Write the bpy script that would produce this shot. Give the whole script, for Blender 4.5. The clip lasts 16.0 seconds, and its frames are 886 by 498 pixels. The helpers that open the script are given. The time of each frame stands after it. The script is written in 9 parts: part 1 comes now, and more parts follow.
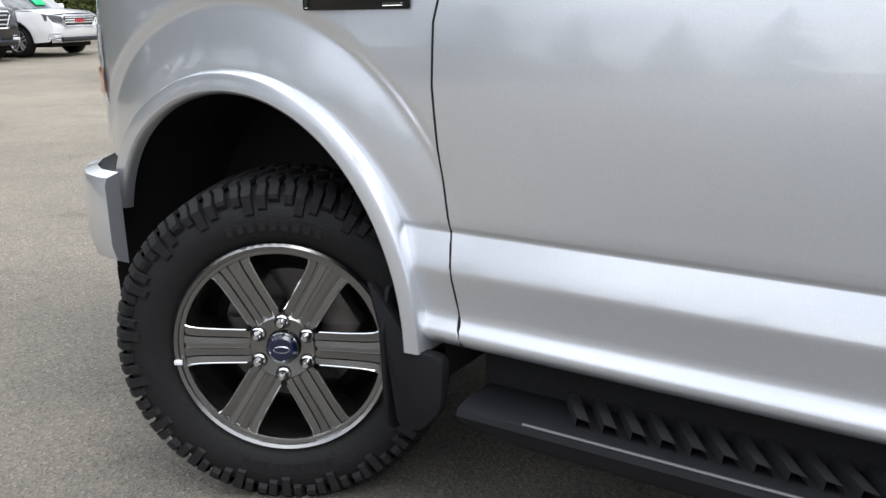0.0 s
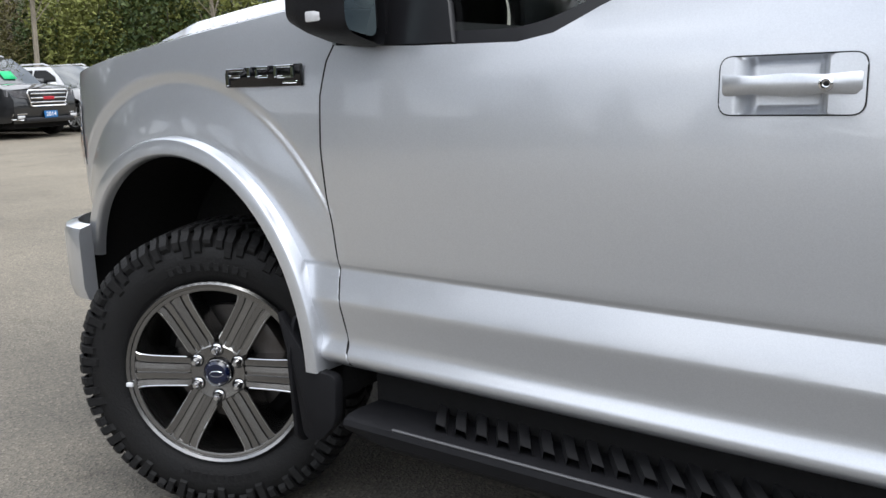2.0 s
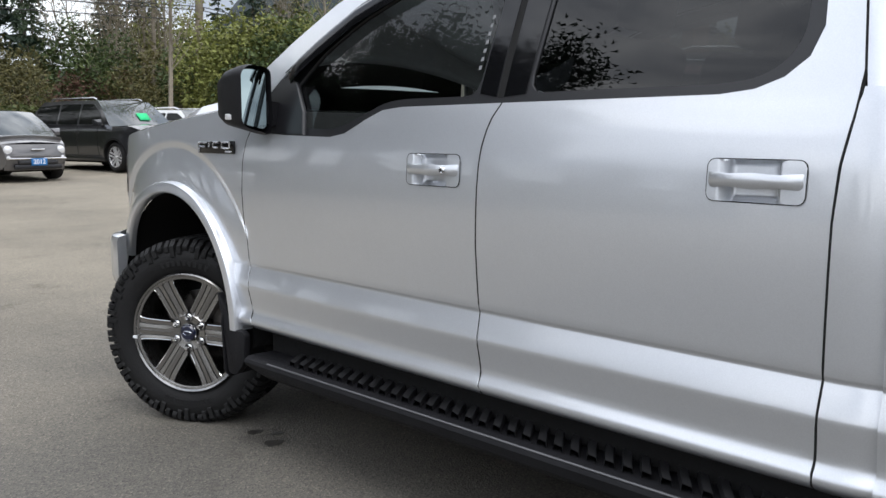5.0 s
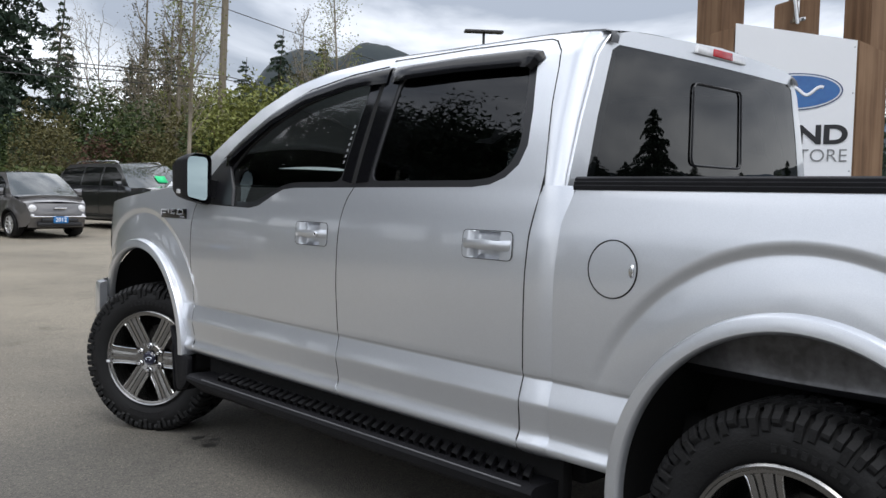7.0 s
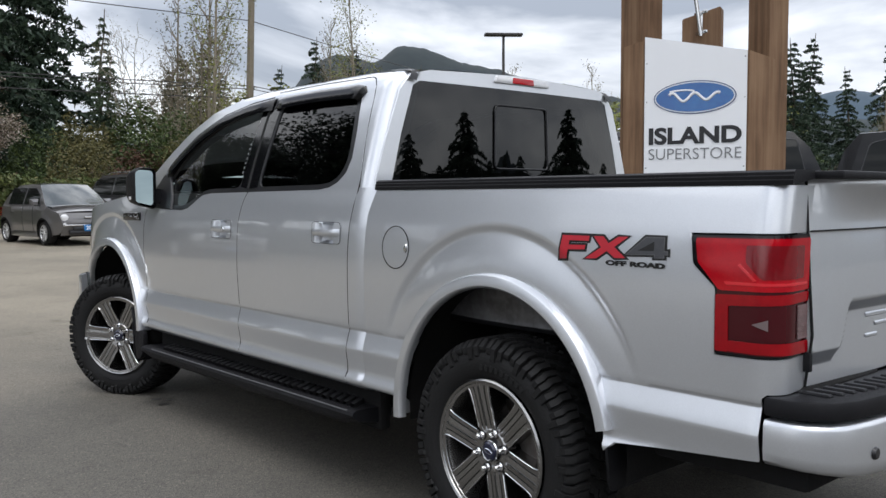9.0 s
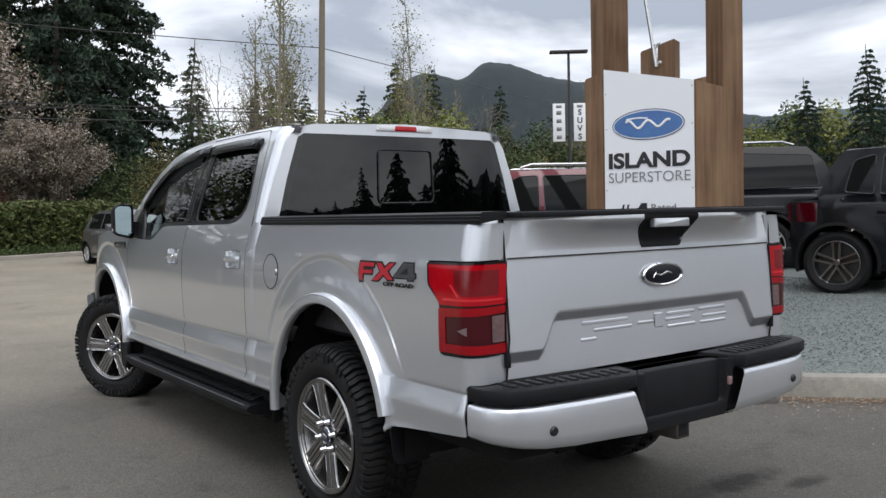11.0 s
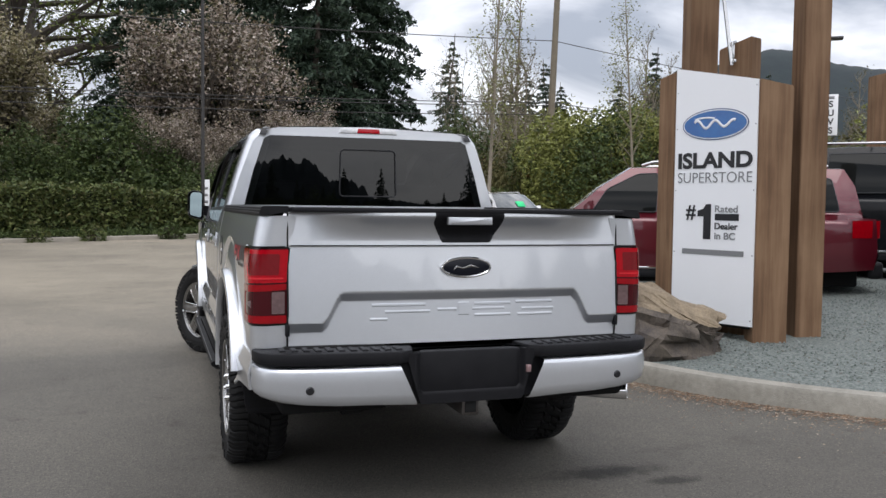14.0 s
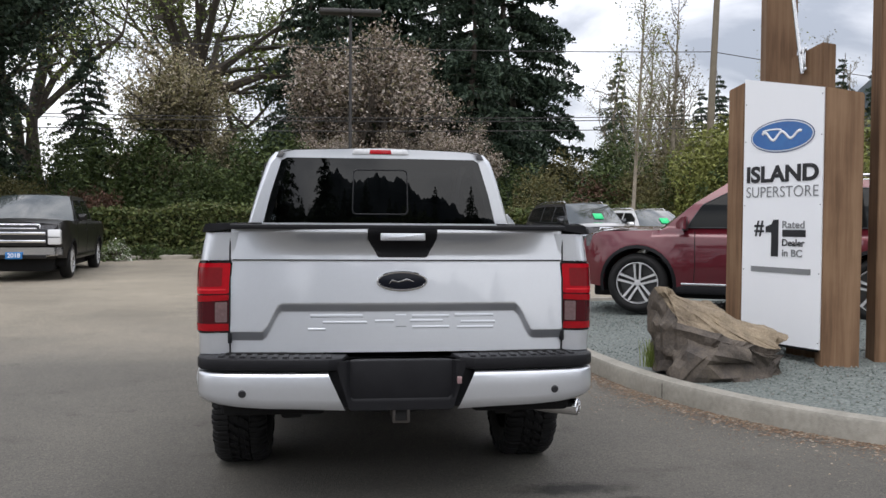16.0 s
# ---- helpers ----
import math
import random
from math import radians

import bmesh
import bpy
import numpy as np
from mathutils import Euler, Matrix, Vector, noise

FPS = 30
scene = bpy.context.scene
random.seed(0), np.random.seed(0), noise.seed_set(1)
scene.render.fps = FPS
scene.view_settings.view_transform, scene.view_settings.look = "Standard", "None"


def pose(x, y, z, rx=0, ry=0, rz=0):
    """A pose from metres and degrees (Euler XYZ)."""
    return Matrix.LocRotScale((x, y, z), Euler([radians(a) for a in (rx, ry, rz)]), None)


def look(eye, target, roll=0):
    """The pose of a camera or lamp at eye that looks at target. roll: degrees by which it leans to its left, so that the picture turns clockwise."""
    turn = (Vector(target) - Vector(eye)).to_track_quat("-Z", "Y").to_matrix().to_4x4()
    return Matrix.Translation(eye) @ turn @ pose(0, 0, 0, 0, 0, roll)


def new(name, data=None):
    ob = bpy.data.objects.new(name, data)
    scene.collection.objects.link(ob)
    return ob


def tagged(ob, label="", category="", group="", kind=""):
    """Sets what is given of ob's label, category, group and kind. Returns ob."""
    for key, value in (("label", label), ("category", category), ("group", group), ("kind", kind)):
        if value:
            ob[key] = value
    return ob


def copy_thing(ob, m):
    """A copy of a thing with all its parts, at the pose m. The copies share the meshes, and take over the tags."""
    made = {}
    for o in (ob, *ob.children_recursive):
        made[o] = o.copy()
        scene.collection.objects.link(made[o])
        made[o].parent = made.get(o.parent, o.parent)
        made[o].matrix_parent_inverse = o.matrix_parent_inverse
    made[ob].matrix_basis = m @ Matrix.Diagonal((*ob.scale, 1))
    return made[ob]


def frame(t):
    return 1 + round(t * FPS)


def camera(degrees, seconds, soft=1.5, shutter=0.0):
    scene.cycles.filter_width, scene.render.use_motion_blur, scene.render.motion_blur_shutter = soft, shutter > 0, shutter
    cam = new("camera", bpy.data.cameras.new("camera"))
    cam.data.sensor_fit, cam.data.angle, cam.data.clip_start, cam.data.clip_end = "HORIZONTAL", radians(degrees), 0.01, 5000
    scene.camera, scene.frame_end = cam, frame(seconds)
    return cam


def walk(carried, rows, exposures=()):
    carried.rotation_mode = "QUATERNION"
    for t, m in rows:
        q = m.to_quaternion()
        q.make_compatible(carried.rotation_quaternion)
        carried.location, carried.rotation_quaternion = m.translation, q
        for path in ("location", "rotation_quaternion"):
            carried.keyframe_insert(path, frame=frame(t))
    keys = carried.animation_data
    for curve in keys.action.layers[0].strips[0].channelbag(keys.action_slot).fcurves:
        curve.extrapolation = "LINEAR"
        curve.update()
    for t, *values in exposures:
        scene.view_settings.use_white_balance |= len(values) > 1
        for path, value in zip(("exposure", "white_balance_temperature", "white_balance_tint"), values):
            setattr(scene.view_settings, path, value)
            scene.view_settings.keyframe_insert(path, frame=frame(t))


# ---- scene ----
from mathutils import geometry

cam = camera(54.2, 16.0)
PATH = [
    (0, (-2.385, -1.468, 1.199), (-0.771, -0.416, 0.66), -1.1),
    (0.5, (-2.376, -1.524, 1.203), (-0.764, -0.453, 0.699), -1.7),
    (1, (-2.376, -1.643, 1.193), (-0.763, -0.549, 0.743), -1.6),
    (1.5, (-2.411, -1.804, 1.189), (-0.816, -0.667, 0.782), -1.4),
    (2, (-2.454, -1.976, 1.198), (-0.873, -0.811, 0.815), -1.9),
    (2.5, (-2.529, -2.225, 1.218), (-0.961, -1.039, 0.848), -2.1),
    (3, (-2.587, -2.457, 1.223), (-1.041, -1.238, 0.875), -1.7),
    (3.2, (-2.598, -2.558, 1.226), (-1.064, -1.321, 0.885), -1.4),
    (5.3, (-2.897, -3.614, 1.314), (-1.491, -2.214, 1.064), 0.4),
    (5.5, (-2.929, -3.712, 1.33), (-1.53, -2.301, 1.1), 0.5),
    (6, (-3.028, -3.998, 1.345), (-1.631, -2.577, 1.172), 0.8),
    (6.5, (-3.116, -4.299, 1.364), (-1.722, -2.872, 1.233), 0.9),
    (7, (-3.137, -4.62, 1.345), (-1.741, -3.193, 1.222), 1.2),
    (7.5, (-3.172, -4.937, 1.343), (-1.77, -3.517, 1.213), 1.0),
    (8, (-3.238, -5.285, 1.344), (-1.841, -3.861, 1.203), 0.2),
    (8.5, (-3.224, -5.603, 1.334), (-1.862, -4.145, 1.198), -0.2),
    (9, (-3.189, -5.923, 1.344), (-1.864, -4.431, 1.223), -0.2),
    (9.5, (-3.168, -6.286, 1.358), (-1.875, -4.765, 1.248), -0.8),
    (10, (-3.075, -6.611, 1.368), (-1.819, -5.058, 1.271), -1.2),
    (10.2, (-3.035, -6.734, 1.388), (-1.793, -5.17, 1.29), -1.3),
    (12.3, (-2.291, -7.887, 1.428), (-1.306, -6.148, 1.351), -0.7),
    (12.5, (-2.197, -7.985, 1.435), (-1.244, -6.23, 1.343), -0.7),
    (13, (-1.948, -8.205, 1.45), (-1.081, -6.405, 1.34), -0.5),
    (13.5, (-1.64, -8.389, 1.447), (-0.873, -6.545, 1.342), 0.1),
    (14, (-1.361, -8.58, 1.427), (-0.728, -6.686, 1.326), 0.7),
    (14.5, (-1.087, -8.693, 1.438), (-0.564, -6.765, 1.344), 0.2),
    (15, (-0.773, -8.751, 1.431), (-0.314, -6.806, 1.352), 0.3),
    (15.5, (-0.523, -8.904, 1.414), (-0.168, -6.937, 1.347), 0.5),
    (16, (-0.302, -8.99, 1.432), (-0.06, -7.006, 1.368), 0.4),
]
EXPOSURES = [(0, 0.40, 6400, 10), (1.5, 0.22, 6400, 10), (3.2, 0.22, 6400, 10), (5.5, 0.10, 6400, 10), (7, -0.06, 6400, 10), (9, -0.08, 6430, 10), (12.5, -0.12, 6480, 11), (14.5, 0.0, 6530, 12), (16, 0.04, 6550, 12)]
walk(cam, [(t, look(eye, target, roll)) for t, eye, target, roll in PATH], EXPOSURES)
# WALKEND

# ---------------------------------------------------------------- world, sun, exposure
world = bpy.data.worlds.new("overcast_sky")
scene.world = world
world.use_nodes = True
wn, wl = world.node_tree.nodes, world.node_tree.links
wn.clear()
SUN_EL, SUN_ROT = radians(57), radians(209)
sky = wn.new("ShaderNodeTexSky")
sky.sky_type, sky.sun_disc = "NISHITA", False
sky.sun_elevation, sky.sun_rotation = SUN_EL, SUN_ROT
coord = wn.new("ShaderNodeTexCoord")
mapn = wn.new("ShaderNodeMapping")
mapn.inputs["Scale"].default_value = (1.0, 1.0, 2.6)
cloud = wn.new("ShaderNodeTexNoise")
cloud.inputs["Scale"].default_value, cloud.inputs["Detail"].default_value = 2.6, 7.0
cloud.inputs["Roughness"].default_value, cloud.inputs["Distortion"].default_value = 0.52, 0.4
ramp = wn.new("ShaderNodeValToRGB")
ramp.color_ramp.elements.new(0.5)
for stop_, (at_, shade_) in zip(ramp.color_ramp.elements, ((0.37, (3.6, 3.95, 4.6, 1)), (0.48, (7.2, 7.5, 8.1, 1)), (0.60, (11.6, 11.8, 12.1, 1)))):
    stop_.position, stop_.color = at_, shade_
mixs = wn.new("ShaderNodeMix")
mixs.data_type = "RGBA"
mixs.inputs[0].default_value = 0.9
bg = wn.new("ShaderNodeBackground")
# an overcast dome: brighter overhead than at the horizon
height = wn.new("ShaderNodeSeparateXYZ")
dome = wn.new("ShaderNodeMapRange")
dome.inputs["From Min"].default_value, dome.inputs["From Max"].default_value = 0.0, 0.6
dome.inputs["To Min"].default_value, dome.inputs["To Max"].default_value = 0.108, 0.205
wl.new(coord.outputs["Generated"], height.inputs[0])
wl.new(height.outputs["Z"], dome.inputs["Value"])
wl.new(dome.outputs[0], bg.inputs["Strength"])
wout = wn.new("ShaderNodeOutputWorld")
wl.new(coord.outputs["Generated"], mapn.inputs["Vector"])
wl.new(mapn.outputs[0], cloud.inputs["Vector"])
wl.new(cloud.outputs["Fac"], ramp.inputs[0])
wl.new(sky.outputs[0], mixs.inputs[6])
wl.new(ramp.outputs[0], mixs.inputs[7])
wl.new(mixs.outputs[2], bg.inputs["Color"])
wl.new(bg.outputs[0], wout.inputs["Surface"])

sun = new("sun", bpy.data.lights.new("sun", "SUN"))
sun.data.energy, sun.data.angle, sun.data.color = 1.0, radians(35), (1.0, 0.98, 0.95)
sun.matrix_world = look((0, 0, 16), (5, 9, 0))
sun.location = (0, 0, 40)


# ---------------------------------------------------------------- materials
def mat(name, color, rough=0.5, metal=0.0, coat=0.0, spec=0.5, var=0.0, scale=20.0, bump=0.0, bscale=80.0, dark=None, coat_rough=0.03, fine=0.0):
    """A principled material. var mixes towards dark with two octave noises in metres; bump adds fine relief."""
    m = bpy.data.materials.new(name)
    m.use_nodes = True
    n, l = m.node_tree.nodes, m.node_tree.links
    b = n["Principled BSDF"]
    b.inputs["Base Color"].default_value = (*color, 1)
    b.inputs["Roughness"].default_value, b.inputs["Metallic"].default_value = rough, metal
    b.inputs["Coat Weight"].default_value, b.inputs["Coat Roughness"].default_value = coat, coat_rough
    b.inputs["Specular IOR Level"].default_value = spec
    tc = n.new("ShaderNodeTexCoord")
    if var > 0:
        a = n.new("ShaderNodeTexNoise")
        a.inputs["Scale"].default_value, a.inputs["Detail"].default_value = scale, 6.0
        c = n.new("ShaderNodeTexNoise")
        c.inputs["Scale"].default_value, c.inputs["Detail"].default_value = scale * 9, 3.0
        l.new(tc.outputs["Object"], a.inputs["Vector"])
        l.new(tc.outputs["Object"], c.inputs["Vector"])
        add = n.new("ShaderNodeMath")
        add.operation = "MULTIPLY_ADD"
        l.new(c.outputs["Fac"], add.inputs[0])
        add.inputs[1].default_value = 0.6
        l.new(a.outputs["Fac"], add.inputs[2])
        rr = n.new("ShaderNodeMapRange")
        rr.inputs["From Min"].default_value, rr.inputs["From Max"].default_value = 0.55, 1.05
        rr.inputs["To Max"].default_value = var
        l.new(add.outputs[0], rr.inputs["Value"])
        mx = n.new("ShaderNodeMix")
        mx.data_type = "RGBA"
        mx.inputs[6].default_value = (*color, 1)
        mx.inputs[7].default_value = (*(dark or tuple(v * 0.5 for v in color)), 1)
        l.new(rr.outputs[0], mx.inputs[0])
        l.new(mx.outputs[2], b.inputs["Base Color"])
    if bump > 0:
        d = n.new("ShaderNodeTexNoise")
        d.inputs["Scale"].default_value, d.inputs["Detail"].default_value = bscale, 5.0
        l.new(tc.outputs["Object"], d.inputs["Vector"])
        bp = n.new("ShaderNodeBump")
        bp.inputs["Strength"].default_value, bp.inputs["Distance"].default_value = bump, 0.01
        l.new(d.outputs["Fac"], bp.inputs["Height"])
        l.new(bp.outputs[0], b.inputs["Normal"])
    return m


def glass(name, tint, rough=0.0, ior=1.5):
    """A thin pane: a tinted see-through layer under a mirror coat whose gloss follows Fresnel."""
    m = bpy.data.materials.new(name)
    m.use_nodes = True
    n, l = m.node_tree.nodes, m.node_tree.links
    n.clear()
    tr = n.new("ShaderNodeBsdfTransparent")
    tr.inputs["Color"].default_value = (*tint, 1)
    gl = n.new("ShaderNodeBsdfGlossy")
    gl.inputs["Roughness"].default_value = rough
    fr = n.new("ShaderNodeFresnel")
    fr.inputs["IOR"].default_value = ior
    mx = n.new("ShaderNodeMixShader")
    o = n.new("ShaderNodeOutputMaterial")
    l.new(fr.outputs[0], mx.inputs[0])
    l.new(tr.outputs[0], mx.inputs[1])
    l.new(gl.outputs[0], mx.inputs[2])
    l.new(mx.outputs[0], o.inputs["Surface"])
    return m


def leaf_mat(name, cols, rough=0.6):
    """Foliage whose tint varies from leaf clump to leaf clump."""
    m = bpy.data.materials.new(name)
    m.use_nodes = True
    n, l = m.node_tree.nodes, m.node_tree.links
    b = n["Principled BSDF"]
    g = n.new("ShaderNodeNewGeometry")
    r = n.new("ShaderNodeValToRGB")
    while len(r.color_ramp.elements) < len(cols):
        r.color_ramp.elements.new(0.5)
    for i, c in enumerate(cols):
        r.color_ramp.elements[i].position = i / max(1, len(cols) - 1)
        r.color_ramp.elements[i].color = (*c, 1)
    l.new(g.outputs["Random Per Island"], r.inputs[0])
    l.new(r.outputs[0], b.inputs["Base Color"])
    b.inputs["Roughness"].default_value = rough
    b.inputs["Specular IOR Level"].default_value = 0.25
    b.inputs["Subsurface Weight"].default_value = 0.0
    return m


PAINT = mat("silver_paint", (0.68, 0.70, 0.735), 0.32, 0.76, coat=1.0, var=0.05, scale=3.0, coat_rough=0.015)


def flakes(m, amount):
    """Fine metallic flake in a car paint."""
    n, l = m.node_tree.nodes, m.node_tree.links
    b = n["Principled BSDF"]
    tc = n.new("ShaderNodeTexCoord")
    cell = n.new("ShaderNodeTexVoronoi")
    cell.inputs["Scale"].default_value = 520
    l.new(tc.outputs["Object"], cell.inputs["Vector"])
    r = n.new("ShaderNodeMapRange")
    r.inputs["To Min"].default_value, r.inputs["To Max"].default_value = 1 - amount, 1 + amount
    l.new(cell.outputs["Color"], r.inputs["Value"])
    mul = n.new("ShaderNodeMix")
    mul.data_type, mul.blend_type = "RGBA", "MULTIPLY"
    mul.inputs[0].default_value = 1.0
    src = b.inputs["Base Color"].links[0].from_socket
    l.new(src, mul.inputs[6])
    l.new(r.outputs[0], mul.inputs[7])
    l.new(mul.outputs[2], b.inputs["Base Color"])


flakes(PAINT, 0.045)
PAINT.node_tree.nodes["Principled BSDF"].inputs["Coat IOR"].default_value = 1.72
PLASTIC = mat("black_plastic", (0.009, 0.009, 0.0105), 0.5, spec=0.16, var=0.5, scale=12, dark=(0.016, 0.016, 0.018), bump=0.15, bscale=400)
TRIM = mat("satin_black_trim", (0.012, 0.012, 0.014), 0.3, var=0.3, scale=10, dark=(0.02, 0.02, 0.022))
TREAD = mat("board_tread_rubber", (0.030, 0.030, 0.032), 0.38, spec=0.4, var=0.5, scale=30, dark=(0.015, 0.015, 0.016))
SMOKED = mat("smoked_acrylic", (0.006, 0.006, 0.007), 0.12, spec=0.28)
GLOSSBLACK = mat("gloss_black", (0.005, 0.005, 0.006), 0.05, spec=0.45)
RUBBER = mat("tyre_rubber", (0.012, 0.012, 0.0126), 0.6, spec=0.2, var=0.6, scale=25, dark=(0.015, 0.0145, 0.014), bump=0.25, bscale=120)
RIM = mat("machined_dark_alloy", (0.34, 0.335, 0.33), 0.23, 1.0, var=0.25, scale=40, dark=(0.24, 0.235, 0.23), coat=0.3)
RIMDARK = mat("rim_barrel", (0.10, 0.10, 0.10), 0.35, 0.9)
CHROME = mat("chrome", (0.86, 0.86, 0.87), 0.06, 1.0)
BRUSHED = mat("bright_alloy", (0.62, 0.62, 0.62), 0.22, 1.0, var=0.2, scale=30)
DARKMETAL = mat("brake_steel", (0.12, 0.115, 0.11), 0.45, 0.8, var=0.5, scale=15, dark=(0.07, 0.05, 0.04))
WELL = mat("wheel_well_liner", (0.015, 0.015, 0.0155), 0.9, spec=0.1, var=0.5, scale=8, dark=(0.014, 0.013, 0.012), bump=0.3, bscale=60)
LINERGREY = mat("grey_inner_liner", (0.20, 0.20, 0.21), 0.35, 0.6, var=0.8, scale=4, dark=(0.05, 0.047, 0.045))
SEAM = mat("panel_gap", (0.004, 0.004, 0.004), 0.9)
LENS = mat("red_lens", (0.30, 0.001, 0.006), 0.06, coat=0.3, spec=0.35, var=0.5, scale=30, dark=(0.19, 0.001, 0.004))
LENSBRIGHT = mat("bright_red_lens", (0.46, 0.003, 0.010), 0.08, coat=0.3, spec=0.35, var=0.9, scale=22, dark=(0.33, 0.001, 0.008))
LENSDEEP = mat("deep_red_reflector", (0.19, 0.003, 0.008), 0.15, coat=0.6, var=0.9, scale=90, dark=(0.15, 0.002, 0.005))
LENSPIPE = mat("light_pipe_red", (0.62, 0.02, 0.03), 0.12, coat=0.5)
LENSDARK = mat("dark_red_lens", (0.050, 0.001, 0.004), 0.06, coat=0.3, spec=0.4)
LENSCLEAR = mat("clear_lens", (0.78, 0.78, 0.79), 0.12, 0.1, coat=1.0, var=0.4, scale=60)
AMBER = mat("amber_lens", (0.5, 0.17, 0.05), 0.12, coat=1.0)
REVLENS = mat("dim_reversing_lens", (0.30, 0.19, 0.19), 0.15, coat=1.0, var=0.6, scale=70)
BADGE = mat("black_badge_enamel", (0.004, 0.005, 0.010), 0.3, spec=0.3)
NAVY = mat("navy_enamel", (0.004, 0.008, 0.032), 0.15, coat=1.0)
WHITEPAINT = mat("white_sign_panel", (0.80, 0.81, 0.83), 0.35, var=0.06, scale=3, dark=(0.6, 0.61, 0.62))
DECALRED = mat("decal_red", (0.50, 0.02, 0.035), 0.3, var=0.25, scale=30)
DECALGREY = mat("decal_grey", (0.050, 0.052, 0.058), 0.35, var=0.3, scale=60, dark=(0.09, 0.09, 0.095))
DECALBLACK = mat("decal_black", (0.01, 0.01, 0.01), 0.35)
INKBLACK = mat("ink_black", (0.012, 0.012, 0.014), 0.4)
INKGREY = mat("ink_grey", (0.20, 0.205, 0.21), 0.45)
SEATCLOTH = mat("grey_seat_cloth", (0.13, 0.135, 0.14), 0.85, var=0.4, scale=30)
CLOTH = mat("dark_cloth", (0.035, 0.036, 0.04), 0.85, var=0.4, scale=30)
GLASSDARK = glass("privacy_glass", (0.05, 0.053, 0.055), ior=1.56)
GLASSFRONT = glass("front_glass", (0.74, 0.80, 0.77), ior=1.55)
GLASSREAR = glass("rear_glass", (0.03, 0.032, 0.034), ior=1.66)
DULLSTRIP = mat("dull_grey_strip", (0.12, 0.12, 0.125), 0.35, 0.3)
MIRROR = mat("mirror_glass", (0.30, 0.37, 0.38), 0.01, 1.0)


# ---------------------------------------------------------------- building helpers
def mesh_from(name, verts, faces, material, normals=None, smooth=True):
    me = bpy.data.meshes.new(name)
    me.from_pydata([tuple(v) for v in verts], [], [tuple(f) for f in faces])
    me.materials.append(material)
    if smooth:
        me.polygons.foreach_set("use_smooth", [True] * len(me.polygons))
    if normals is not None:
        me.normals_split_custom_set_from_vertices([tuple(v) for v in normals])
    me.validate()
    return me


def raw(name, verts, faces, material, parent=None, label="", normals=None, smooth=True):
    ob = new(name, mesh_from(name, verts, faces, material, normals, smooth))
    if parent is not None:
        ob.parent = parent
    if label:
        ob["label"] = label
    return ob


def part(name, bm, material, parent=None, label="", smooth_angle=35):
    """Links a bmesh as one mesh object under a thing or a part."""
    me = bpy.data.meshes.new(name)
    if smooth_angle:
        lim = radians(smooth_angle)
        for f in bm.faces:
            f.smooth = True
        for e in bm.edges:
            e.smooth = len(e.link_faces) == 2 and e.calc_face_angle(0) < lim
    bm.to_mesh(me)
    bm.free()
    me.materials.append(material)
    ob = new(name, me)
    if parent is not None:
        ob.parent = parent
    if label:
        ob["label"] = label
    return ob


def thing(name, label, category, m=None, group="", kind=""):
    ob = new(name)
    ob.empty_display_size = 0.1
    tagged(ob, label, category, group, kind)
    if m is not None:
        ob.matrix_basis = m
    return ob


def box_bm(x0, x1, y0, y1, z0, z1, bevel=0.0, seg=2, bm=None):
    bm = bm or bmesh.new()
    vs = [bm.verts.new((x, y, z)) for z in (z0, z1) for y in (y0, y1) for x in (x0, x1)]
    fs = [bm.faces.new([vs[i] for i in q]) for q in ((0, 2, 3, 1), (4, 5, 7, 6), (0, 1, 5, 4), (2, 6, 7, 3), (0, 4, 6, 2), (1, 3, 7, 5))]
    if bevel > 0:
        es = list({e for f in fs for e in f.edges})
        bmesh.ops.bevel(bm, geom=es, offset=bevel, segments=seg, profile=0.5, affect="EDGES")
    return bm


def prism_bm(poly, depth, bevel=0.0, seg=2, axis="y"):
    """Extrudes a 2D outline. axis y: outline in (x, z), from y=0 to y=depth; x: outline in (y, z); z: outline in (x, y)."""
    bm = bmesh.new()

    def put(a, b, d):
        return {"y": (a, d, b), "x": (d, a, b), "z": (a, b, d)}[axis]

    lo = [bm.verts.new(put(a, b, 0)) for a, b in poly]
    hi = [bm.verts.new(put(a, b, depth)) for a, b in poly]
    n = len(poly)
    bm.faces.new(lo[::-1])
    bm.faces.new(hi)
    for i in range(n):
        bm.faces.new((lo[i], lo[(i + 1) % n], hi[(i + 1) % n], hi[i]))
    bmesh.ops.recalc_face_normals(bm, faces=bm.faces)
    if bevel > 0:
        es = [e for e in bm.edges if abs((e.verts[0].co - e.verts[1].co)[{"y": 1, "x": 0, "z": 2}[axis]]) < 1e-6]
        bmesh.ops.bevel(bm, geom=es, offset=bevel, segments=seg, profile=0.5, affect="EDGES")
    return bm


def lathe(profile, seg=48, axis="x", closed=False):
    """Vertices and faces of a profile [(radius, along)] turned round an axis."""
    verts, faces = [], []
    n = len(profile)
    for i in range(seg):
        a = 2 * math.pi * i / seg
        c, s = math.cos(a), math.sin(a)
        for r, h in profile:
            verts.append({"x": (h, r * c, r * s), "z": (r * c, r * s, h), "y": (r * c, h, r * s)}[axis])
    for i in range(seg):
        j = (i + 1) % seg
        for k in range(n if closed else n - 1):
            k2 = (k + 1) % n
            faces.append((i * n + k, j * n + k, j * n + k2, i * n + k2))
    return verts, faces


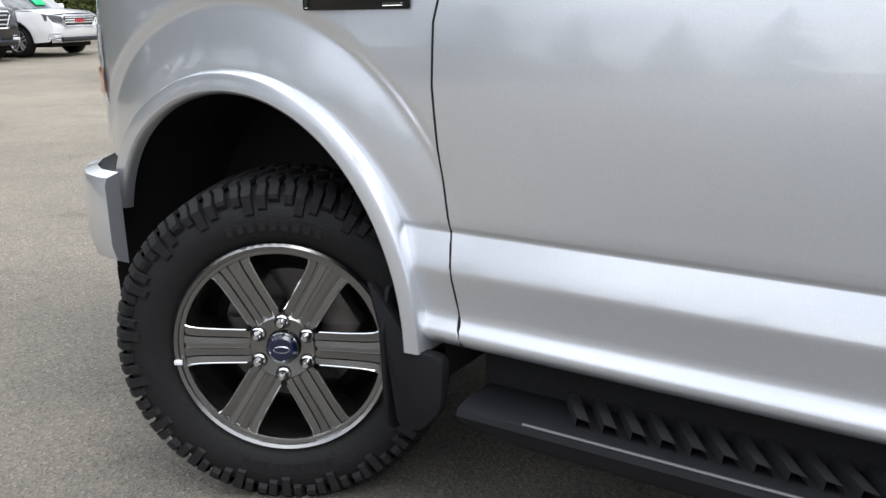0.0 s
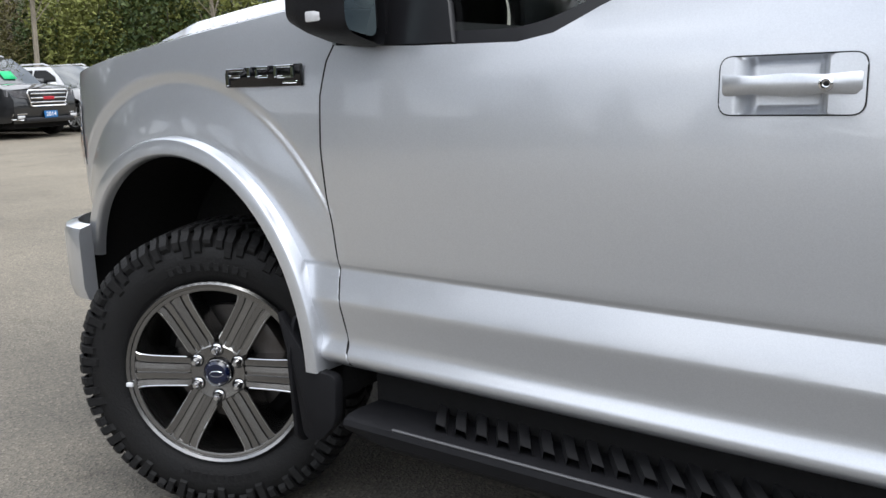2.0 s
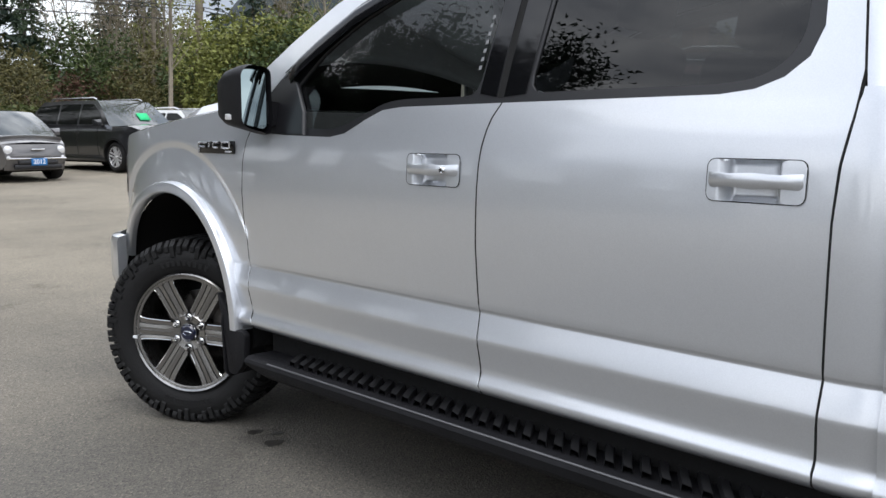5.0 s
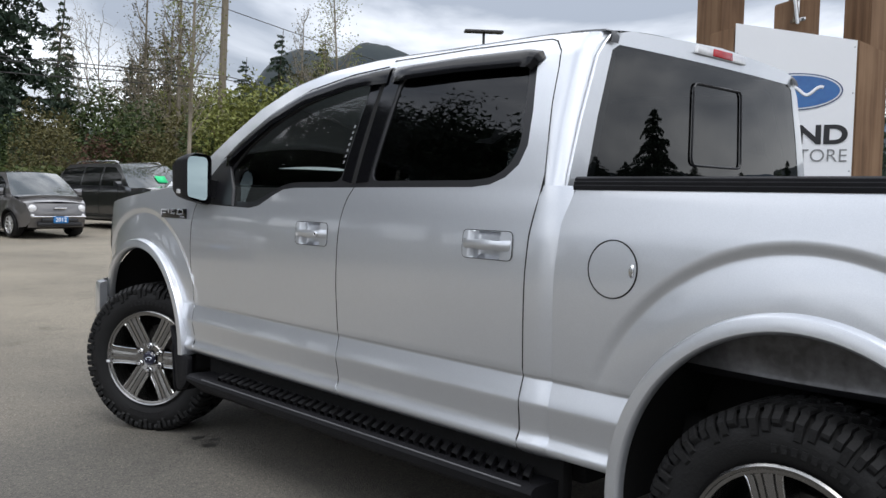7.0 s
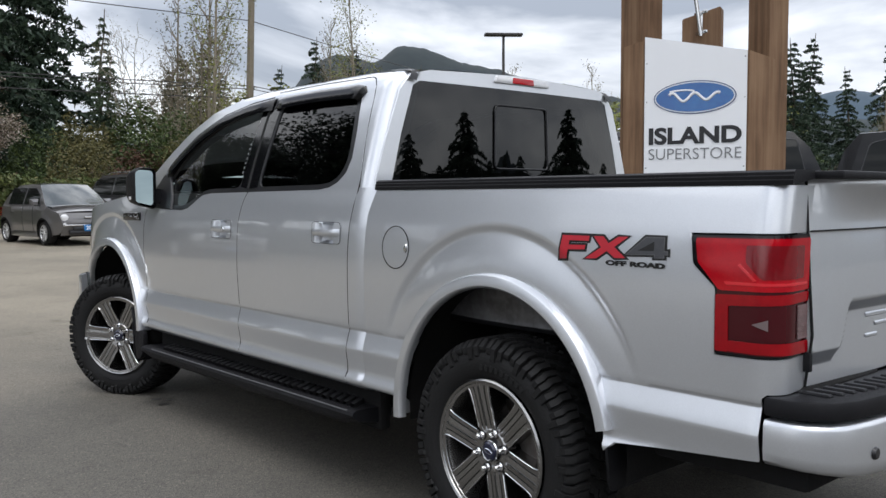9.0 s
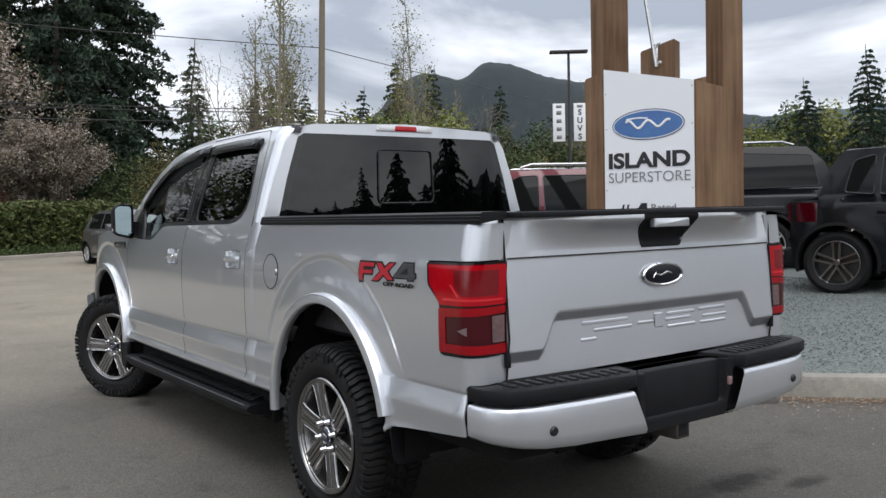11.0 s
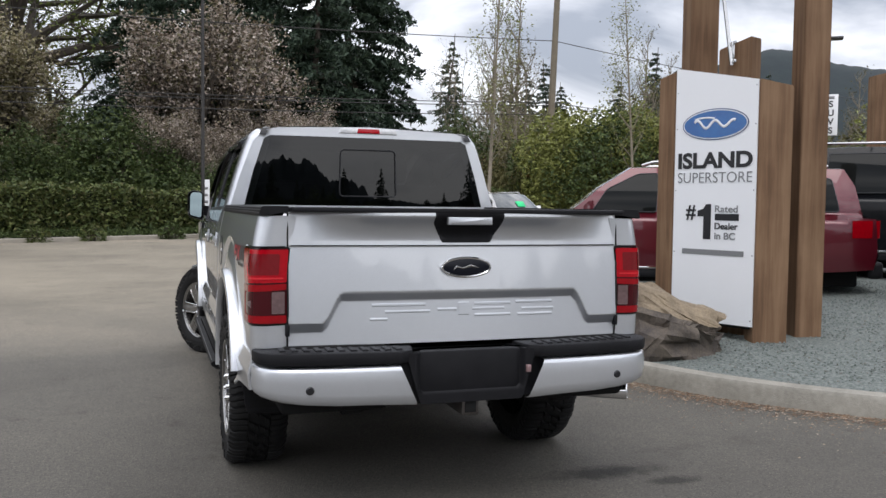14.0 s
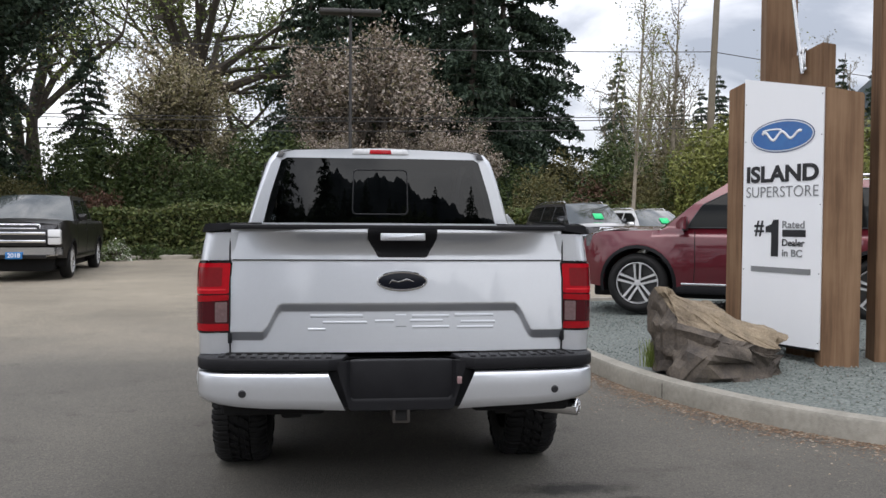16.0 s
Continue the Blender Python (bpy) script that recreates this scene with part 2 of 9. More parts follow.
def tube(points, radius, seg=8, cap=True):
    """A round bar along points; radius may be one number or one for each point."""
    verts, faces = [], []
    pts = [Vector(p) for p in points]
    rad = radius if isinstance(radius, (list, tuple)) else [radius] * len(pts)
    up = Vector((0.13, 0.21, 0.97))
    for i, p in enumerate(pts):
        d = (pts[min(i + 1, len(pts) - 1)] - pts[max(i - 1, 0)]).normalized()
        a = d.cross(up)
        if a.length < 1e-3:
            a = d.cross(Vector((1, 0, 0)))
        a.normalize()
        b = d.cross(a)
        for k in range(seg):
            t = 2 * math.pi * k / seg
            verts.append(p + rad[i] * (math.cos(t) * a + math.sin(t) * b))
    for i in range(len(pts) - 1):
        for k in range(seg):
            k2 = (k + 1) % seg
            faces.append((i * seg + k, i * seg + k2, (i + 1) * seg + k2, (i + 1) * seg + k))
    if cap:
        faces.append(tuple(range(seg))[::-1])
        faces.append(tuple((len(pts) - 1) * seg + k for k in range(seg)))
    return verts, faces


def merge(*sets):
    verts, faces = [], []
    for v, f in sets:
        o = len(verts)
        verts += list(v)
        faces += [tuple(i + o for i in q) for q in f]
    return verts, faces


def curve(xs, ys):
    """A smooth curve through the knots, with no overshoot."""
    xs, ys = np.array(xs, float), np.array(ys, float)
    if xs[0] > xs[-1]:
        xs, ys = xs[::-1], ys[::-1]
    d = np.diff(ys) / np.diff(xs)
    m = np.concatenate([[d[0]], (d[:-1] + d[1:]) / 2, [d[-1]]])
    m[1:-1][d[:-1] * d[1:] <= 0] = 0.0
    lim = 3 * np.minimum(np.abs(np.concatenate([[d[0]], d])), np.abs(np.concatenate([d, [d[-1]]])))
    m = np.clip(m, -lim, lim)

    def f(x):
        x = min(max(x, xs[0]), xs[-1])
        i = min(int(np.searchsorted(xs, x, "right")) - 1, len(xs) - 2)
        h = xs[i + 1] - xs[i]
        t = (x - xs[i]) / h
        return float(ys[i] * (1 + 2 * t) * (1 - t) ** 2 + h * m[i] * t * (1 - t) ** 2 + ys[i + 1] * t * t * (3 - 2 * t) + h * m[i + 1] * t * t * (t - 1))

    return f


def smooth01(t):
    t = min(max(t, 0.0), 1.0)
    return t * t * (3 - 2 * t)


def resample(poly, step, closed=True):
    out = []
    n = len(poly)
    for i in range(n if closed else n - 1):
        a, b = Vector(poly[i]), Vector(poly[(i + 1) % n])
        k = max(1, int(math.ceil((b - a).length / step)))
        out += [a.lerp(b, j / k) for j in range(k)]
    if not closed:
        out.append(Vector(poly[-1]))
    return out


def rounded(poly, radius, seg=4):
    """An outline with its corners rounded."""
    out = []
    n = len(poly)
    for i in range(n):
        p, a, b = Vector(poly[i]), Vector(poly[i - 1]), Vector(poly[(i + 1) % n])
        r = min(radius, (a - p).length * 0.45, (b - p).length * 0.45)
        s, e = p + (a - p).normalized() * r, p + (b - p).normalized() * r
        for k in range(seg + 1):
            t = k / seg
            out.append(tuple((1 - t) ** 2 * s + 2 * t * (1 - t) * p + t * t * e))
    return out


def inside(p, poly):
    x, y = p
    hit = False
    n = len(poly)
    for i in range(n):
        x1, y1 = poly[i]
        x2, y2 = poly[i - 1]
        if (y1 > y) != (y2 > y) and x < (x2 - x1) * (y - y1) / (y2 - y1) + x1:
            hit = not hit
    return hit


def edge_gap(p, loops):
    """The distance of a 2D point from the nearest outline."""
    best = 9.0
    q = np.array(p)
    for a, b in loops:
        d = b - a
        t = np.clip(((q - a) * d).sum(1) / np.maximum((d * d).sum(1), 1e-12), 0, 1)
        best = min(best, float(np.sqrt((((a + t[:, None] * d) - q) ** 2).sum(1)).min()))
    return best


def panel_data(outline, surf, step=0.035, holes=(), rows=(), edge=0.02, extra=(), skip=None):
    """A sheet over the 2D outline (with holes), laid on surf(u, v) -> point, its rim folded back by `back`. Gives verts, faces, normals."""
    from_loops = [resample(outline, edge)] + [resample(h, edge) for h in holes]
    pts, edges = [], []
    if rows:
        # set points on the rim where the crease rows meet it
        for li, loop in enumerate(from_loops):
            out = []
            for i, a in enumerate(loop):
                b = loop[(i + 1) % len(loop)]
                out.append(a)
                ts = sorted((r - a[1]) / (b[1] - a[1]) for r in rows if abs(b[1] - a[1]) > 1e-9 and 0.04 < (r - a[1]) / (b[1] - a[1]) < 0.96)
                out += [Vector(a).lerp(Vector(b), t) for t in ts]
            from_loops[li] = out
    for loop in from_loops:
        o = len(pts)
        pts += [tuple(p) for p in loop]
        edges += [(o + i, o + (i + 1) % len(loop)) for i in range(len(loop))]
    rim = list(edges)
    segs = [(np.array([tuple(p) for p in lp]), np.roll(np.array([tuple(p) for p in lp]), -1, axis=0)) for lp in from_loops]
    us, vs = [p[0] for p in outline], [p[1] for p in outline]
    vlist = [min(vs) + step * (i + 0.5) for i in range(int((max(vs) - min(vs)) / step) + 1)]
    vlist = sorted([v for v in vlist if all(abs(v - r) > step * 0.45 for r in rows)] + list(rows))
    for r_i, v in enumerate(vlist):
        k = int((max(us) - min(us)) / step) + 1
        for i in range(k):
            p = (min(us) + step * (i + 0.5), v)
            if skip is not None and skip(*p):
                continue
            if inside(p, outline) and not any(inside(p, h) for h in holes) and edge_gap(p, segs) > step * 0.3:
                pts.append(p)
    for p in extra:
        if inside(p, outline) and edge_gap(p, segs) > 0.006:
            pts.append(p)
    v2, _, tri, orig, _, _ = geometry.delaunay_2d_cdt([Vector(p) for p in pts], edges, [], 0, 1e-6)
    keep = []
    for t in tri:
        c = ((v2[t[0]][0] + v2[t[1]][0] + v2[t[2]][0]) / 3, (v2[t[0]][1] + v2[t[1]][1] + v2[t[2]][1]) / 3)
        if inside(c, outline) and not any(inside(c, h) for h in holes):
            keep.append(tuple(t))
    e = 0.002
    verts, norms = [], []
    for p in v2:
        c = Vector(surf(p[0], p[1]))
        du = Vector(surf(p[0] + e, p[1])) - Vector(surf(p[0] - e, p[1]))
        dv = Vector(surf(p[0], p[1] + e)) - Vector(surf(p[0], p[1] - e))
        n = du.cross(dv)
        if n.length < 1e-12:
            n = Vector((-1, 0, 0))
        verts.append(c)
        norms.append(n.normalized())
    tally = 0.0
    for t in keep:
        a, b, c = (verts[i] for i in t)
        tally += (b - a).cross(c - a).dot(norms[t[0]] + norms[t[1]] + norms[t[2]])
    if tally < 0:
        keep = [t[::-1] for t in keep]
    return verts, keep, norms, rim


def outward(verts, faces, norms, toward):
    """Turns the sheet so that its normals point to the side of `toward`."""
    s = sum(n.dot(Vector(toward)) for n in norms)
    if s < 0:
        norms = [-n for n in norms]
        faces = [f[::-1] for f in faces]
    return verts, faces, norms


def panel(name, outline, surf, material, parent=None, label="", toward=(-1, 0, 0), both=False, step=0.035, holes=(), rows=(), back=0.012, extra=(), skip=None):
    """One body panel (or a pair, left and right) with its rim turned inwards."""
    v, f, n, rim = panel_data(outline, surf, step, holes, rows, extra=extra, skip=skip)
    v, f, n = outward(v, f, n, toward)
    v2, f2, n2 = list(v), list(f), list(n)
    if back > 0:
        face_set = {}
        for q in f:
            for i in range(3):
                face_set[(q[i], q[(i + 1) % 3])] = True
        border = [(a, b) for (a, b) in face_set if (b, a) not in face_set]
        for a, b in border:
            o = len(v2)
            va, vb = v[a], v[b]
            ia, ib = va - n[a] * back, vb - n[b] * back
            side = (vb - va).cross(n[a])
            side = side.normalized() if side.length > 1e-9 else n[a]
            v2 += [va, vb, ib, ia]
            n2 += [(n[a] + side * 0.8).normalized(), (n[b] + side * 0.8).normalized(), side, side]
            f2.append((o + 1, o, o + 3, o + 2))
    obs = [raw(name, v2, f2, material, parent, label, n2)]
    if both:
        fl = [Vector((-p.x, p.y, p.z)) for p in v2]
        nl = [Vector((-p.x, p.y, p.z)) for p in n2]
        obs.append(raw(name, fl, [q[::-1] for q in f2], material, parent, label, nl))
    return obs


def loft(sections, closed=False):
    """Faces between rows of points of equal length."""
    verts, faces = [], []
    n = len(sections[0])
    for s in sections:
        verts += [Vector(p) for p in s]
    for i in range(len(sections) - 1):
        for k in range(n if closed else n - 1):
            k2 = (k + 1) % n
            faces.append((i * n + k, i * n + k2, (i + 1) * n + k2, (i + 1) * n + k))
    return verts, faces


def flip_x(verts, faces):
    return [Vector((-v[0], v[1], v[2])) for v in verts], [tuple(f)[::-1] for f in faces]


def fix(verts, faces):
    """A bmesh of the given faces with normals turned outwards."""
    bm = bmesh.new()
    vs = [bm.verts.new(v) for v in verts]
    for f in faces:
        try:
            bm.faces.new([vs[i] for i in f])
        except ValueError:
            pass
    bmesh.ops.remove_doubles(bm, verts=bm.verts, dist=1e-5)
    bmesh.ops.recalc_face_normals(bm, faces=bm.faces)
    return bm


def text_mesh(body, size, depth=0.002, bold=0.0, width=1.0):
    """Letters in the built-in font as a mesh in the xy plane, centred."""
    cu = bpy.data.curves.new("letters", "FONT")
    cu.body, cu.size, cu.extrude, cu.offset = body, size, depth, bold
    cu.align_x, cu.align_y = "CENTER", "CENTER"
    ob = bpy.data.objects.new("letters", cu)
    scene.collection.objects.link(ob)
    bpy.context.view_layer.update()
    me = bpy.data.meshes.new_from_object(ob.evaluated_get(bpy.context.evaluated_depsgraph_get()))
    bpy.data.objects.remove(ob)
    bpy.data.curves.remove(cu)
    if width != 1.0:
        for v in me.vertices:
            v.co.x *= width
    return me


# ---------------------------------------------------------------- the silver pickup truck
truck = thing("pickup_truck", "silver crew-cab pickup truck with black running boards on asphalt", "pickup truck")

P_UP = curve([0.757, 0.766, 0.80, 0.90, 1.00, 1.10, 1.18, 1.23, 1.26, 1.30, 1.36, 1.42], [0.0, 0.0046, 0.0066, 0.0098, 0.0110, 0.0088, 0.0046, 0.0004, -0.0042, -0.0112, -0.0232, -0.0400])
P_LOW = curve([0.49, 0.50, 0.512, 0.525, 0.538, 0.550, 0.562, 0.580, 0.61, 0.64, 0.664, 0.674, 0.684, 0.72, 0.750, 0.757],
              [-0.04, -0.012, 0.010, 0.0235, 0.0275, 0.0235, 0.0155, 0.0105, 0.0130, 0.0172, 0.0208, 0.0216, 0.0200, 0.0104, 0.0020, 0.0])
W_MID = curve([-4.8, -4.2, -3.5, -2.8, -1.78, -0.51, 0.0, 0.30, 0.46, 0.60, 0.70, 0.80, 0.95], [0.953, 0.960, 0.965, 0.962, 0.955, 0.938, 0.936, 0.930, 0.912, 0.868, 0.80, 0.71, 0.55])
W_UP = curve([1.27, 1.36, 1.42, 1.60, 1.80, 1.86, 1.90, 1.925, 1.94], [0.950, 0.932, 0.918, 0.868, 0.803, 0.778, 0.742, 0.69, 0.60])
ROWS = (0.769, 0.763, 0.757, 0.752, 0.744, 0.690, 0.681, 0.674, 0.667, 0.658, 0.595, 0.575, 0.562, 0.550, 0.538, 0.525, 0.512)
AX_F, AX_R, AZ = 0.045, -3.70, 0.475


def arch_line(c, y, z):
    """How far a point lies inside the pressed line round a wheel arch."""
    dy, dz = y - c, z - AZ
    r = math.hypot(dy, dz)
    return 0.735 - 0.07 * (abs(dy) / max(r, 1e-6)) ** 2 - r


def arch_bulge(y, z):
    """A pressed hollow along the line, swelling out again towards the arch."""
    out = 0.0
    for c in (AX_F, AX_R):
        q = arch_line(c, y, z)
        if q < -0.06 or z < 0.45:
            continue
        fade = smooth01((z - AZ - 0.22) / 0.34)
        k = 0.5 * (q + math.sqrt(q * q + 0.00005))
        out += fade * (-0.012 * smooth01((q + 0.038) / 0.038) + 0.016 * math.sin(min(k / 0.15, 1.0) * math.pi / 2))
    return out


def arch_points(c):
    """Rings of points that follow the pressed line."""
    out = []
    for q in (-0.045, -0.034, -0.024, -0.015, -0.007, 0.0, 0.007, 0.015, 0.024, 0.036):
        for i in range(130):
            a = 0.15 + (math.pi - 0.3) * i / 129
            r = 0.735 - 0.07 * math.cos(a) ** 2 - q
            z = AZ + r * math.sin(a)
            if z > 0.77:
                out.append((c + r * math.cos(a), z))
    return out


def near_arch(y, z):
    return z > 0.762 and any(-0.052 < arch_line(c, y, z) < 0.043 for c in (AX_F, AX_R))


def half_width(y, z):
    p = P_UP(z) if z >= 0.757 else P_LOW(z)
    return W_MID(y) + p + arch_bulge(y, z)


def side(y, z):
    return (-half_width(y, z), y, z)


TAIL_Y, TAIL_R = -4.715, 0.07


def bed_skin(s, z):
    """The bed's flank, carried round its rear corner: s runs along the side and then across the back."""
    w = half_width(max(s, TAIL_Y), z)
    if s >= TAIL_Y:
        return (-w, s, z)
    arc = TAIL_R * math.pi / 2
    d = TAIL_Y - s
    if d < arc:
        a = d / TAIL_R
        return (-(w - TAIL_R + TAIL_R * math.cos(a)), TAIL_Y - TAIL_R * math.sin(a), z)
    return (-(w - TAIL_R) + (d - arc), TAIL_Y - TAIL_R, z)


def cab_w(y, z):
    w = W_UP(z) if z > 1.36 else half_width(y, z)
    return w - 0.07 * max(0.0, (y + 1.25)) ** 1.2 * (1 if z > 1.36 else 0)


def door_w(y, z):
    """The flank below the windows, blending into the leaning upper cab."""
    t = smooth01((z - 1.30) / 0.07)
    if t <= 0:
        return half_width(y, z)
    up = W_UP(max(z, 1.27)) - 0.07 * max(0.0, (y + 1.25)) ** 1.2
    return half_width(y, z) * (1 - t) + up * t


CAB_Y, CAB_R = -2.83, 0.075


def cab_lean(z):
    """The rear wall leans forward below the roof lip."""
    return 0.02 * max(0.0, z - 1.42) * smooth01((1.905 - z) / 0.035)


def cab_skin(s, z):
    w = cab_w(max(s, CAB_Y), z)
    if s >= CAB_Y:
        return (-w, s, z)
    arc = CAB_R * math.pi / 2
    d = CAB_Y - s
    if d < arc:
        a = d / CAB_R
        return (-(w - CAB_R + CAB_R * math.cos(a)), CAB_Y - CAB_R * math.sin(a) + cab_lean(z) * smooth01(d / arc), z)
    return (-(w - CAB_R) + (d - arc), CAB_Y - CAB_R + cab_lean(z), z)


GAP = 0.0031
gap_a = [(-0.585, 0.495), (-0.573, 0.55), (-0.557, 0.66), (-0.545, 0.757), (-0.525, 0.90), (-0.512, 1.05), (-0.515, 1.17), (-0.535, 1.25), (-0.555, 1.285)]
gap_b = [(-1.807, 0.495), (-1.80, 0.56), (-1.792, 0.66), (-1.784, 0.757), (-1.772, 0.96), (-1.772, 1.12), (-1.775, 1.19), (-1.782, 1.245), (-1.793, 1.29), (-1.808, 1.328), (-1.838, 1.3705)]
gap_c = [(-2.785, 0.495), (-2.786, 0.60), (-2.789, 0.757), (-2.789, 1.10), (-2.796, 1.22), (-2.812, 1.32), (-2.820, 1.42), (-2.806, 1.53), (-2.788, 1.66), (-2.780, 1.78), (-2.770, 1.845), (-2.735, 1.882)]
dlo_low = [(-0.575, 1.277), (-0.80, 1.273), (-1.06, 1.268), (-1.14, 1.281), (-1.24, 1.325), (-1.33, 1.357), (-1.42, 1.366), (-1.838, 1.3705)]
dlo_rear = [(-1.838, 1.3705), (-2.20, 1.374), (-2.50, 1.377), (-2.585, 1.387), (-2.65, 1.412), (-2.70, 1.455), (-2.722, 1.52), (-2.712, 1.64), (-2.682, 1.80), (-2.668, 1.855)]
dlo_top = [(-2.668, 1.855), (-2.30, 1.868), (-1.95, 1.864), (-1.65, 1.848), (-1.36, 1.80), (-1.10, 1.712), (-0.90, 1.612), (-0.70, 1.495), (-0.59, 1.415), (-0.56, 1.36), (-0.575, 1.277)]
roof_edge = [(-2.83, 1.905), (-2.60, 1.922), (-2.15, 1.930), (-1.75, 1.919), (-1.45, 1.886), (-1.20, 1.830), (-0.95, 1.742), (-0.70, 1.618), (-0.45, 1.478), (-0.33, 1.40)]


def shift(line, d):
    return [(y + d, z) for y, z in line]


# doors
def cup_out(yc, zc):
    return rounded([(yc + 0.116, zc - 0.048), (yc - 0.116, zc - 0.048), (yc - 0.116, zc + 0.050), (yc + 0.116, zc + 0.050)], 0.022, 5)


front_door = panel("front_door", shift(gap_a, -GAP) + dlo_low[1:-1] + shift(gap_b, GAP)[::-1], lambda y, z: (-door_w(y, z), y, z),
                   PAINT, truck, both=True, rows=ROWS, step=0.04, holes=(cup_out(-1.588, 1.171),))
door_top = [(-2.70, 1.893), (-2.30, 1.902), (-1.90, 1.897)]
rear_out = shift(gap_b, -GAP) + dlo_rear[1:] + [(-2.30, 1.868), (-1.90, 1.863), (-1.90, 1.897), (-2.30, 1.902), (-2.70, 1.893)] + shift(gap_c, GAP)[::-1]
rear_door = panel("rear_door", rear_out, lambda y, z: (-door_w(y, z), y, z), PAINT, truck, both=True, rows=ROWS, step=0.04, holes=(cup_out(-2.615, 1.180),))

def seam(line_, depth=0.0035, r=0.0043, skin=None):
    fn = skin or (lambda y, z: (-door_w(y, z), y, z))
    pts_ = [Vector(fn(*p)) + Vector((depth, 0, 0)) for p in resample(line_, 0.03, closed=False)]
    v_, f_ = tube(pts_, r, 6)
    part("panel_seam", fix(v_, f_), SEAM, truck)
    v_, f_ = flip_x(v_, f_)
    part("panel_seam", fix(v_, f_), SEAM, truck)


seam(gap_a)
seam(gap_b)
seam(gap_c + door_top + [(-1.87, 1.897)])
seam([(-1.86, 1.872), (-1.65, 1.858), (-1.36, 1.811), (-1.10, 1.724), (-0.90, 1.624), (-0.70, 1.507)], 0.001, 0.003)
# front wings
wing = [(-0.5825, 0.495), (-0.475, 0.495)]
for i in range(0, 15):
    a = math.pi - 0.05 - i * (math.pi - 0.75) / 14
    wing.append((AX_F + (0.525 - 0.028 * smooth01(-math.cos(a))) * math.cos(a), AZ + 0.555 * math.sin(a)))
wing += [(0.56, 0.82), (0.74, 0.84), (0.80, 1.00), (0.78, 1.16), (0.70, 1.245), (0.40, 1.285), (0.0, 1.335), (-0.38, 1.375), (-0.55, 1.375)]
wing += [(-0.552, 1.30)] + shift(gap_a, GAP)[::-1]
panel("front_fender", wing, lambda y, z: (-half_width(y, z), y, z), PAINT, truck, both=True, rows=ROWS, step=0.025, extra=arch_points(AX_F), skip=near_arch)

# bed sides, with the lamp opening left free
bed = [(-2.913, 0.52)] + [(-2.912, 0.757), (-2.911, 1.10), (-2.925, 1.27), (-2.962, 1.372), (-4.914, 1.372), (-4.914, 1.241), (-4.507, 1.236), (-4.518, 1.145), (-4.592, 1.080), (-4.592, 0.886), (-4.914, 0.893), (-4.914, 0.795), (-4.75, 0.792), (-4.736, 0.78), (-4.736, 0.604), (-4.25, 0.560)]
for i in range(15):
    a = 0.09 + i * (math.pi - 0.18) / 14
    bed.append((AX_R - 0.515 * math.cos(a), AZ + 0.555 * math.sin(a)))
bed.append((-3.15, 0.52))
bed_side = panel("bed_side", bed, bed_skin, PAINT, truck, both=True, rows=ROWS, step=0.025, extra=arch_points(AX_R), skip=near_arch)

# cab corners between rear door and bed, and the roof rails with the rear pillars
low_corner = [(-2.788, 0.50), (-2.792, 0.757), (-2.792, 1.10), (-2.80, 1.22), (-2.8155, 1.32), (-2.823, 1.385), (-2.94, 1.385), (-2.93, 1.27), (-2.915, 1.10), (-2.915, 0.757), (-2.915, 0.50)]
panel("cab_corner", low_corner, lambda s, z: (Vector(cab_skin(s, z)) if s >= -2.83 else Vector((-(half_width(s, z) - 0.9 * (s + 2.83) ** 2 * 2.2), s, z))), PAINT, truck, both=True, rows=ROWS, step=0.04)
rail = shift(gap_c[6:], -GAP) + [(-2.705, 1.897), (-2.30, 1.906), (-1.905, 1.901), (-1.895, 1.866), (-1.65, 1.851), (-1.36, 1.803), (-1.10, 1.716), (-0.90, 1.616), (-0.70, 1.499), (-0.595, 1.42), (-0.565, 1.36), (-0.44, 1.36), (-0.33, 1.40)] + roof_edge[::-1][1:] + [(-2.99, 1.905), (-3.02, 1.80), (-3.025, 1.50), (-3.025, 1.385), (-2.828, 1.385)]
for sx in (-1, 1):
    part("cab_bed_gap", box_bm(sx * 0.87 - 0.03, sx * 0.87 + 0.03, -2.93, -2.905, 0.50, 1.33), SEAM, truck)
panel("roof_rail", rail, cab_skin, PAINT, truck, both=True, step=0.04)

# side windows: a black surround with two panes set into it
win_f = [(-0.75, 1.302), (-1.05, 1.295), (-1.13, 1.308), (-1.34, 1.383), (-1.42, 1.391), (-1.735, 1.393), (-1.785, 1.812), (-1.62, 1.800), (-1.36, 1.752), (-1.12, 1.664), (-0.94, 1.572), (-0.82, 1.475), (-0.755, 1.38)]
win_r = [(-1.925, 1.397), (-2.50, 1.402), (-2.585, 1.412), (-2.645, 1.445), (-2.678, 1.50), (-2.682, 1.56), (-2.645, 1.815), (-1.975, 1.822)]
win_f, win_r = rounded(win_f, 0.05, 3), rounded(win_r, 0.05, 3)


def inset(d):
    def f(y, z):
        w = W_UP(max(z, 1.27)) - 0.07 * max(0.0, (y + 1.25)) ** 1.2
        return (-(w - d), y, z)
    return f


surround = dlo_low + dlo_rear[1:] + dlo_top[1:-1]
panel("window_surround", surround, inset(0.006), TRIM, truck, "satin black window surround", both=True, holes=(win_f, win_r), step=0.06, back=0.015)
for w, m_, nm in ((win_f, GLASSFRONT, "front_window"), (win_r, GLASSDARK, "rear_window")):
    for ob in panel(nm, w, inset(0.014), m_, truck, "tinted side glass", both=True, step=0.08, back=0.0):
        ob.visible_shadow = False
